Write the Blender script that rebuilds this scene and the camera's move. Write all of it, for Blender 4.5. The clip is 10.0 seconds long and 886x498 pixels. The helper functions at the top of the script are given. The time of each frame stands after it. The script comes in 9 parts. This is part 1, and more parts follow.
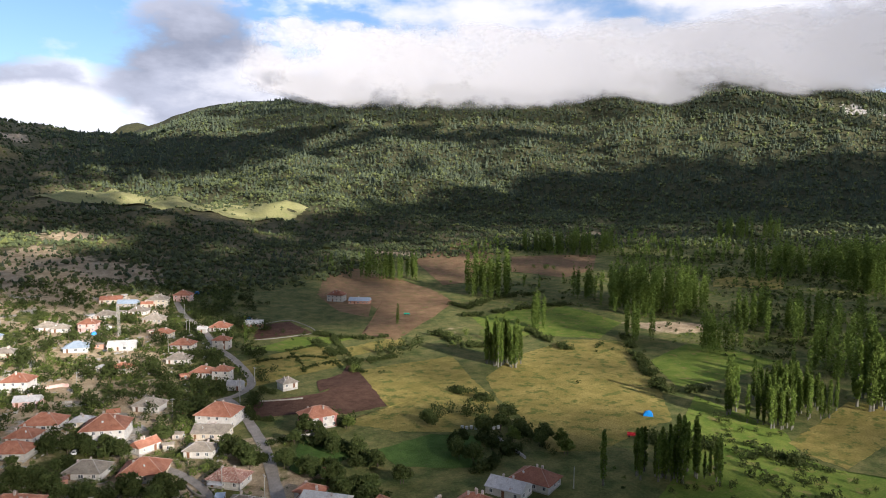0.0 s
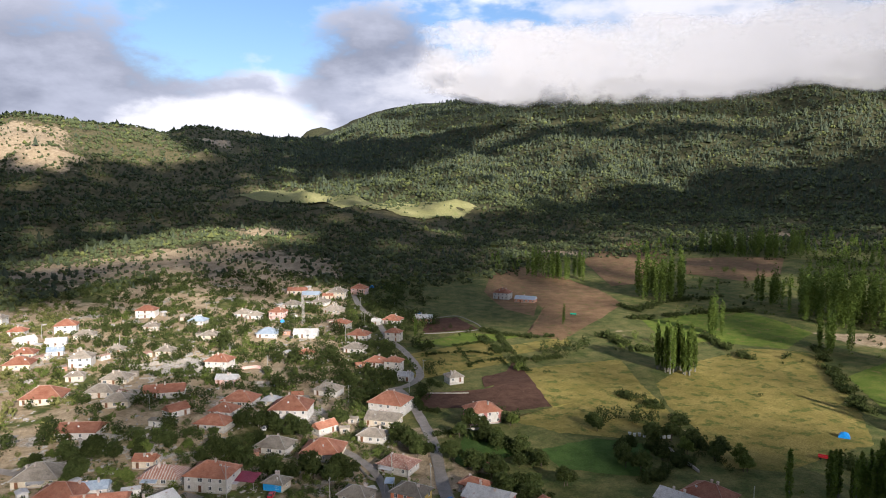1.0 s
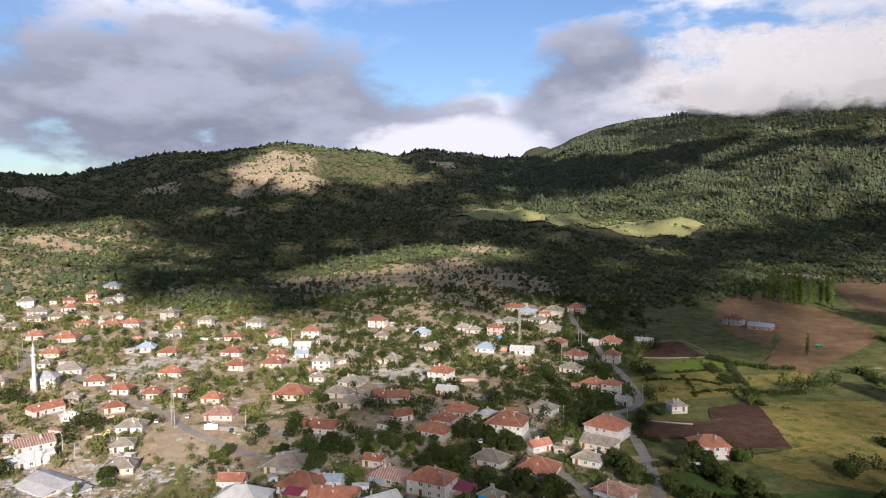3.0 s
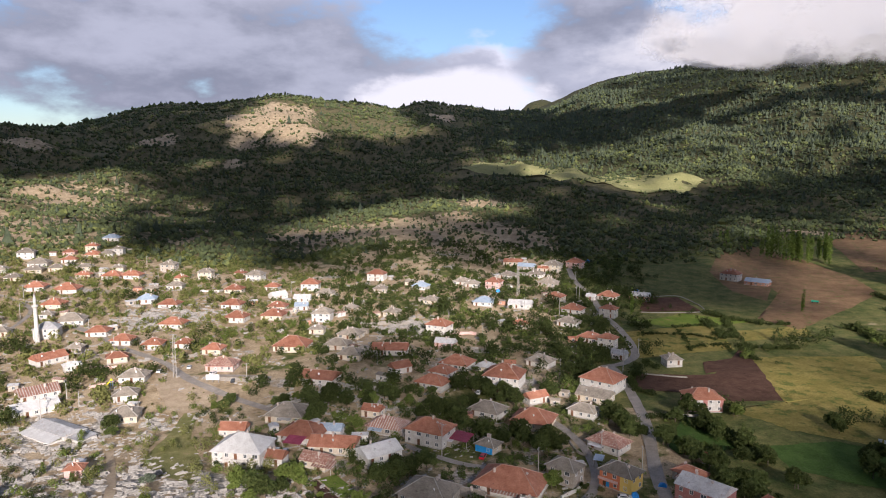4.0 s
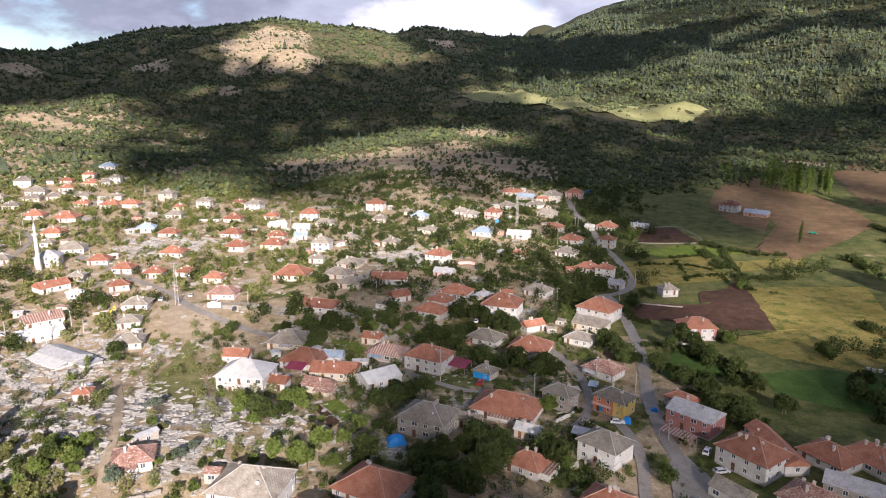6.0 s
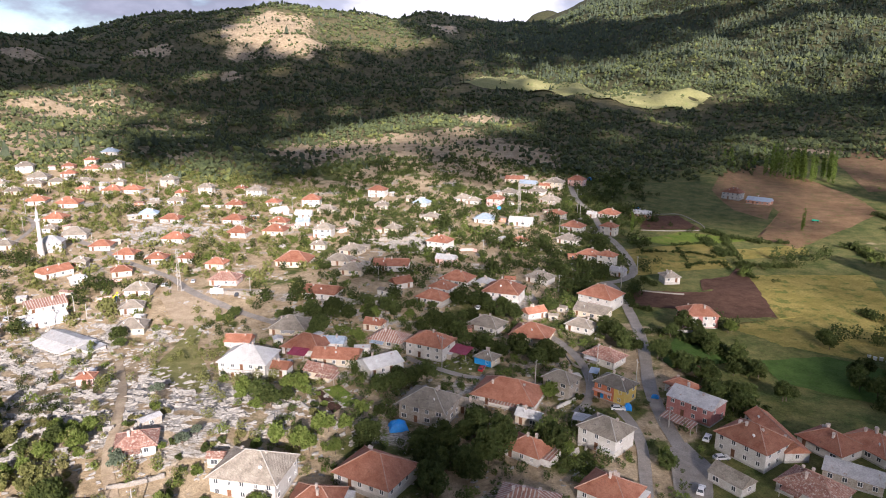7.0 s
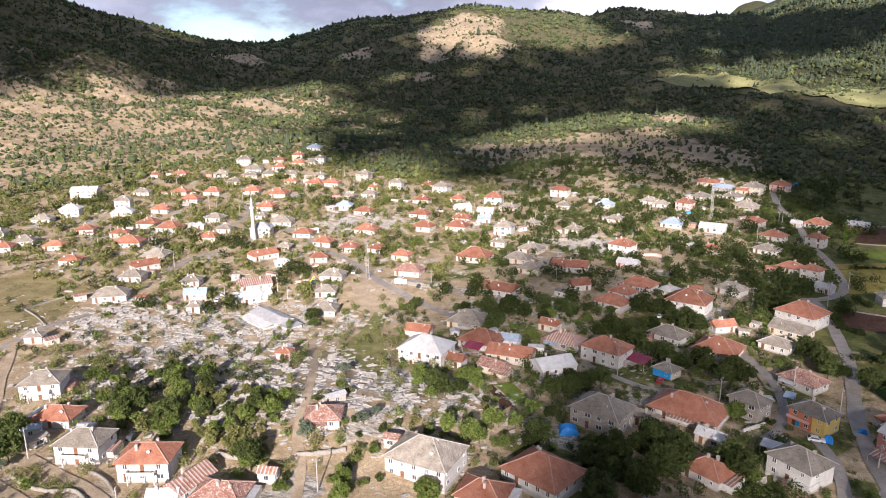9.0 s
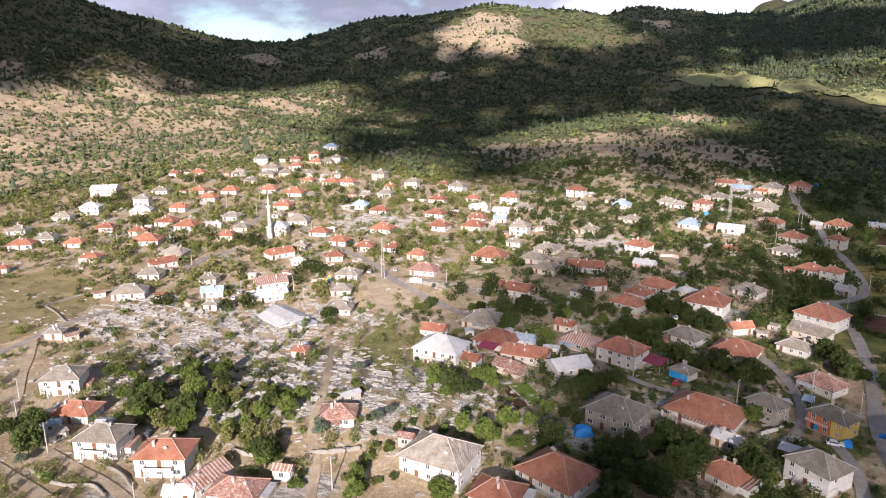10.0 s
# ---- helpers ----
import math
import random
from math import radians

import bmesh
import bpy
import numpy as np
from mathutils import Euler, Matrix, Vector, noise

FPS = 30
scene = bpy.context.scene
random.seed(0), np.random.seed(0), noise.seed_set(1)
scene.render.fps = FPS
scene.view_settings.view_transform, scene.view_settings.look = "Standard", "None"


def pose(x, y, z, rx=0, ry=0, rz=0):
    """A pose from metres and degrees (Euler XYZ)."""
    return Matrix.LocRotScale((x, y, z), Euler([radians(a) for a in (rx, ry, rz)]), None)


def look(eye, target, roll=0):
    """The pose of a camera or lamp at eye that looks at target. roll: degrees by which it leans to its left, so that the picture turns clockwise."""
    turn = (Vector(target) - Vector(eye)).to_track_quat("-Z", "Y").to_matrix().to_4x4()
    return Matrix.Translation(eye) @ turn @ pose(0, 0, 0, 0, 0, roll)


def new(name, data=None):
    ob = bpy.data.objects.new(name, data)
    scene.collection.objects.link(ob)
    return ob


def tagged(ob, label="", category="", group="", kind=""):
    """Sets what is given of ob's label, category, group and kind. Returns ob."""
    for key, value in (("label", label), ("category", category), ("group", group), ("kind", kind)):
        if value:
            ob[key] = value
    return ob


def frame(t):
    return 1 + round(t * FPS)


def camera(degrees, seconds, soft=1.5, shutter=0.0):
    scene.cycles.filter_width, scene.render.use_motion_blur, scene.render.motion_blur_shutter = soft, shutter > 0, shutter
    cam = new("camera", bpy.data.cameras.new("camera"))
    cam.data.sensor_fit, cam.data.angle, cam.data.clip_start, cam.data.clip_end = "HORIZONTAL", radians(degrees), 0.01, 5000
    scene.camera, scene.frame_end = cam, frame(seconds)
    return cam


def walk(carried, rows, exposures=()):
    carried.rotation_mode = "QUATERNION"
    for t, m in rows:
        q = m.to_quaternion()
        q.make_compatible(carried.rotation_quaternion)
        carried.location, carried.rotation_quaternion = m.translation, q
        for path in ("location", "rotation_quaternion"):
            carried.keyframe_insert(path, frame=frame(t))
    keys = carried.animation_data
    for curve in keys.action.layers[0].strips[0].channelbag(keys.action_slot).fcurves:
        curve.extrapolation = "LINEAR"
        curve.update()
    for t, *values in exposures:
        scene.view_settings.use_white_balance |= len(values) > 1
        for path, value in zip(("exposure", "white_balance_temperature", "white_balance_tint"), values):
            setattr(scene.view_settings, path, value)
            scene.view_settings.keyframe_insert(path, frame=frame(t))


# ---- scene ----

cam = camera(66.0, 10.0, soft=1.0)
EYE = (0.0, 0.0, 95.0)


def turned(yaw, pitch, roll):
    """The hovering camera: yaw to the left, pitch downwards and roll, in degrees."""
    return pose(*EYE, 0, 0, yaw) @ pose(0, 0, 0, 90 - pitch) @ pose(0, 0, 0, 0, 0, roll)


PATH = [
    (0.0, turned(-32.00, 4.54, 0.39)), (0.5, turned(-18.04, 4.72, 0.10)), (1.0, turned(-18.03, 4.73, 0.14)),
    (1.5, turned(-5.64, 4.77, -0.42)), (2.0, turned(0.12, 4.76, -0.38)), (2.5, turned(0.13, 4.56, -0.37)),
    (2.7, turned(0.13, 3.15, -0.34)), (3.8, turned(0.06, 4.93, 0.09)), (4.0, turned(0.05, 7.04, 0.13)),
    (4.5, turned(0.0, 10.05, 0.20)), (5.0, turned(-0.02, 10.30, 0.25)), (5.5, turned(-0.07, 11.64, 0.35)),
    (7.0, turned(0.10, 14.03, 0.51)), (7.5, turned(6.28, 14.08, 0.15)), (8.0, turned(7.51, 14.10, 0.14)),
    (8.5, turned(10.70, 14.12, -0.12)), (9.0, turned(15.51, 14.14, -0.25)), (9.5, turned(16.76, 14.16, -0.29)),
    (10.0, turned(16.84, 14.17, -0.25)),
]
EXPOSURES = [(0.0, 0.78, 6000, 16), (1.0, 0.7, 6000, 16), (1.5, 0.66, 6050, 18), (2.5, 0.46, 6000, 19), (4.0, 0.48, 6000, 21), (4.5, 0.62, 5950, 22), (5.5, 0.78, 5950, 22), (7.0, 0.92, 5950, 23), (8.5, 0.92, 5950, 23), (10.0, 0.84, 5950, 23)]
walk(cam, PATH, EXPOSURES)

# ---- sky, sun ----
SUN_EL, SHADE_BEARING = 21.0, -10.0


def toward(bearing, elevation):
    b, e = radians(bearing), radians(elevation)
    return Vector((math.sin(b) * math.cos(e), math.cos(b) * math.cos(e), math.sin(e)))


world = bpy.data.worlds.new("sky")
scene.world = world
world.use_nodes = True
wn, wl = world.node_tree.nodes, world.node_tree.links
wn.clear()


def w_math(op, a, b, c=None):
    t = wn.new("ShaderNodeMath")
    t.operation = op
    for i, v in enumerate((a, b, c)):
        if v is None:
            continue
        if isinstance(v, (int, float)):
            t.inputs[i].default_value = v
        else:
            wl.new(v, t.inputs[i])
    return t.outputs[0]


def w_range(v, lo, hi):
    t = wn.new("ShaderNodeMapRange")
    t.interpolation_type = "SMOOTHSTEP"
    t.inputs["From Min"].default_value, t.inputs["From Max"].default_value = lo, hi
    wl.new(v, t.inputs["Value"])
    return t.outputs[0]


def w_mix(f, a, b):
    t = wn.new("ShaderNodeMix")
    t.data_type = "RGBA"
    wl.new(f, t.inputs["Factor"])
    for s, v in (("A", a), ("B", b)):
        if isinstance(v, tuple):
            t.inputs[s].default_value = (*v, 1)
        else:
            wl.new(v, t.inputs[s])
    return t.outputs["Result"]


w_out = wn.new("ShaderNodeOutputWorld")
w_bg = wn.new("ShaderNodeBackground")
w_sky = wn.new("ShaderNodeTexSky")
w_sky.sky_type = "NISHITA"
w_sky.sun_disc = False
w_sky.sun_elevation = radians(SUN_EL)
w_sky.sun_rotation = radians(170)
w_sky.air_density, w_sky.dust_density = 1.2, 0.4
w_tc = wn.new("ShaderNodeTexCoord")
w_map = wn.new("ShaderNodeMapping")
w_map.inputs["Scale"].default_value = (1.0, 1.0, 2.2)
wl.new(w_tc.outputs["Generated"], w_map.inputs["Vector"])


def w_noise(scale, detail, seed, rough=0.58):
    t = wn.new("ShaderNodeTexNoise")
    t.inputs["Scale"].default_value, t.inputs["Detail"].default_value, t.inputs["Roughness"].default_value = scale, detail, rough
    m = wn.new("ShaderNodeMapping")
    m.inputs["Location"].default_value = (seed, seed * 0.7, seed * 1.3)
    wl.new(w_map.outputs[0], m.inputs["Vector"])
    wl.new(m.outputs[0], t.inputs["Vector"])
    return t.outputs["Fac"]


def w_near(bearing, elevation, wide, high):
    """1 at a direction, falling to 0 at so many degrees across and upwards."""
    sep = wn.new("ShaderNodeSeparateXYZ")
    wl.new(w_tc.outputs["Generated"], sep.inputs[0])
    az = w_math("ARCTAN2", sep.outputs["X"], sep.outputs["Y"])
    el = w_math("ARCSINE", sep.outputs["Z"], 0.0)
    u = w_math("MULTIPLY", w_math("SUBTRACT", az, radians(bearing)), 1 / radians(wide))
    v = w_math("MULTIPLY", w_math("SUBTRACT", el, radians(elevation)), 1 / radians(high))
    d = w_math("ADD", w_math("MULTIPLY", u, u), w_math("MULTIPLY", v, v))
    return w_math("SUBTRACT", 1.0, w_math("MINIMUM", d, 2.0))


big, fine_n = w_noise(3.2, 9, 4.2), w_noise(9.0, 8, 1.7)
shape = w_math("ADD", big, w_math("MULTIPLY", w_math("SUBTRACT", fine_n, 0.5), 0.35))
# white cumulus and streaks, then the mauve-grey bank, then the bright bank resting on the mountain
white = w_range(shape, 0.47, 0.60)
blue = w_math("MAXIMUM", w_near(-1, 15, 17, 7), w_near(34, 16.5, 13, 4))
white = w_math("MULTIPLY", white, w_math("SUBTRACT", 1.0, w_math("MULTIPLY", w_range(blue, 0.0, 0.9), 0.75)))
grey_at = w_math("MAXIMUM", w_math("MAXIMUM", w_near(-20, 7.5, 24, 7.5), w_near(13, 9.5, 8, 6)), w_near(-50, 9, 26, 12))
grey = w_range(w_math("ADD", grey_at, w_math("MULTIPLY", w_math("SUBTRACT", shape, 0.5), 4.2)), 0.0, 0.75)
bank_at = w_math("MAXIMUM", w_near(46, 9.5, 30, 7.5), w_near(66, 14, 22, 12))
bank = w_range(w_math("ADD", bank_at, w_math("MULTIPLY", w_math("SUBTRACT", shape, 0.5), 4.2)), -0.1, 0.85)
low_white = w_range(w_math("ADD", w_near(1, 5.2, 8, 2.4), w_math("MULTIPLY", w_math("SUBTRACT", shape, 0.5), 4.5)), 0.0, 0.9)
sky_in = wn.new("ShaderNodeMix")
sky_in.data_type, sky_in.blend_type = "RGBA", "MULTIPLY"
sky_in.inputs["Factor"].default_value = 1.0
wl.new(w_sky.outputs[0], sky_in.inputs["A"])
sky_in.inputs["B"].default_value = (0.062, 0.074, 0.092, 1)
mauve = w_mix(w_range(shape, 0.40, 0.66), (0.20, 0.215, 0.255), (0.37, 0.385, 0.43))
col = w_mix(white, sky_in.outputs["Result"], (0.70, 0.70, 0.72))
col = w_mix(grey, col, mauve)
col = w_mix(low_white, col, (0.68, 0.67, 0.665))
col = w_mix(bank, col, w_mix(w_range(shape, 0.36, 0.62), (0.46, 0.46, 0.47), (0.60, 0.59, 0.58)))
wl.new(col, w_bg.inputs["Color"])
w_bg.inputs["Strength"].default_value = 1.0
wl.new(w_bg.outputs[0], w_out.inputs["Surface"])

sun_data = bpy.data.lights.new("sun", "SUN")
sun_data.energy, sun_data.angle, sun_data.color = 5.0, radians(0.6), (1.0, 0.905, 0.755)
sun = new("sun", sun_data)
travel = -toward(180 + SHADE_BEARING, SUN_EL)
sun.matrix_world = look((0, -300, 600), Vector((0, -300, 600)) + travel)

# ---- materials ----
def mat(name, a, b, size=1.0, rough=0.85, bump=0.3, fine=8.0, spots=None, spot_at=0.62, spot_size=0.35, vary=0.12, metal=0.0, stripes=None, coords="Object", through_light=0.0):
    """A surface with two scales of colour noise, optional patches, stripes and relief; size in metres. stripes: (colour, width, at, 'u' or 'v')."""
    m = bpy.data.materials.new(name)
    m.use_nodes = True
    n, l = m.node_tree.nodes, m.node_tree.links
    bsdf = n["Principled BSDF"]
    tc = n.new("ShaderNodeTexCoord")
    src = tc.outputs["Object"]
    if coords == "World":
        geo = n.new("ShaderNodeNewGeometry")
        src = geo.outputs["Position"]
    big = n.new("ShaderNodeTexNoise")
    big.inputs["Scale"].default_value = 1.0 / size
    big.inputs["Detail"].default_value = 6
    big.inputs["Roughness"].default_value = 0.65
    small = n.new("ShaderNodeTexNoise")
    small.inputs["Scale"].default_value = fine / size
    small.inputs["Detail"].default_value = 4
    info = n.new("ShaderNodeObjectInfo")
    off = n.new("ShaderNodeVectorMath")
    off.operation = "MULTIPLY_ADD"
    comb = n.new("ShaderNodeCombineXYZ")
    for s in ("X", "Y", "Z"):
        l.new(info.outputs["Random"], comb.inputs[s])
    l.new(comb.outputs[0], off.inputs[0])
    off.inputs[1].default_value = (37, 53, 71)
    l.new(src, off.inputs[2])
    for t in (big, small):
        l.new(off.outputs[0], t.inputs["Vector"])
    ramp = n.new("ShaderNodeValToRGB")
    ramp.color_ramp.elements[0].position, ramp.color_ramp.elements[1].position = 0.34, 0.68
    ramp.color_ramp.elements[0].color, ramp.color_ramp.elements[1].color = (*a, 1), (*b, 1)
    l.new(big.outputs["Fac"], ramp.inputs["Fac"])
    col = ramp.outputs["Color"]
    if spots:
        sp = n.new("ShaderNodeTexNoise")
        sp.inputs["Scale"].default_value = 1.0 / spot_size
        sp.inputs["Detail"].default_value = 5
        sp.inputs["Roughness"].default_value = 0.7
        l.new(off.outputs[0], sp.inputs["Vector"])
        sr = n.new("ShaderNodeMapRange")
        sr.inputs["From Min"].default_value, sr.inputs["From Max"].default_value = spot_at - 0.04, spot_at + 0.06
        l.new(sp.outputs["Fac"], sr.inputs["Value"])
        mix = n.new("ShaderNodeMix")
        mix.data_type = "RGBA"
        l.new(sr.outputs[0], mix.inputs["Factor"])
        l.new(col, mix.inputs["A"])
        mix.inputs["B"].default_value = (*spots, 1)
        col = mix.outputs["Result"]
    height = small.outputs["Fac"]
    if stripes:
        uv = n.new("ShaderNodeUVMap")
        sep = n.new("ShaderNodeSeparateXYZ")
        l.new(uv.outputs[0], sep.inputs[0])
        mul = n.new("ShaderNodeMath")
        mul.operation = "MULTIPLY"
        mul.inputs[1].default_value = 6.2832 / stripes[1]
        l.new(sep.outputs["X" if stripes[3] == "u" else "Y"], mul.inputs[0])
        sn = n.new("ShaderNodeMath")
        sn.operation = "SINE"
        l.new(mul.outputs[0], sn.inputs[0])
        if stripes[0]:
            add = n.new("ShaderNodeMath")
            add.operation = "MULTIPLY_ADD"
            l.new(big.outputs["Fac"], add.inputs[0])
            add.inputs[1].default_value = 2.6
            l.new(sn.outputs[0], add.inputs[2])
            gt = n.new("ShaderNodeMapRange")
            gt.inputs["From Min"].default_value, gt.inputs["From Max"].default_value = stripes[2], stripes[2] + 0.25
            l.new(add.outputs[0], gt.inputs["Value"])
            mix2 = n.new("ShaderNodeMix")
            mix2.data_type = "RGBA"
            l.new(gt.outputs[0], mix2.inputs["Factor"])
            l.new(col, mix2.inputs["A"])
            mix2.inputs["B"].default_value = (*stripes[0], 1)
            col = mix2.outputs["Result"]
        hm = n.new("ShaderNodeMath")
        hm.operation = "MULTIPLY_ADD"
        hm.inputs[1].default_value = 0.5
        l.new(sn.outputs[0], hm.inputs[0])
        l.new(small.outputs["Fac"], hm.inputs[2])
        height = hm.outputs[0]
    hsv = n.new("ShaderNodeHueSaturation")
    mr = n.new("ShaderNodeMapRange")
    mr.inputs["To Min"].default_value, mr.inputs["To Max"].default_value = 1 - vary, 1 + vary
    l.new(info.outputs["Random"], mr.inputs["Value"])
    l.new(mr.outputs[0], hsv.inputs["Value"])
    l.new(col, hsv.inputs["Color"])
    fm = n.new("ShaderNodeMix")
    fm.data_type, fm.blend_type = "RGBA", "OVERLAY"
    fm.inputs["Factor"].default_value = 0.45
    l.new(hsv.outputs[0], fm.inputs["A"])
    l.new(small.outputs["Fac"], fm.inputs["B"])
    l.new(fm.outputs["Result"], bsdf.inputs["Base Color"])
    bsdf.inputs["Roughness"].default_value = rough
    bsdf.inputs["Metallic"].default_value = metal
    bsdf.inputs["Specular IOR Level"].default_value = 0.05 if through_light or rough >= 0.95 else 0.3
    if bump:
        bp = n.new("ShaderNodeBump")
        bp.inputs["Strength"].default_value = bump
        bp.inputs["Distance"].default_value = 0.08 * size
        l.new(height, bp.inputs["Height"])
        l.new(bp.outputs[0], bsdf.inputs["Normal"])
    if through_light:
        tr = n.new("ShaderNodeBsdfTranslucent")
        l.new(fm.outputs["Result"], tr.inputs["Color"])
        ms = n.new("ShaderNodeMixShader")
        ms.inputs["Fac"].default_value = through_light
        l.new(bsdf.outputs[0], ms.inputs[1])
        l.new(tr.outputs[0], ms.inputs[2])
        l.new(ms.outputs[0], n["Material Output"].inputs["Surface"])
    return m


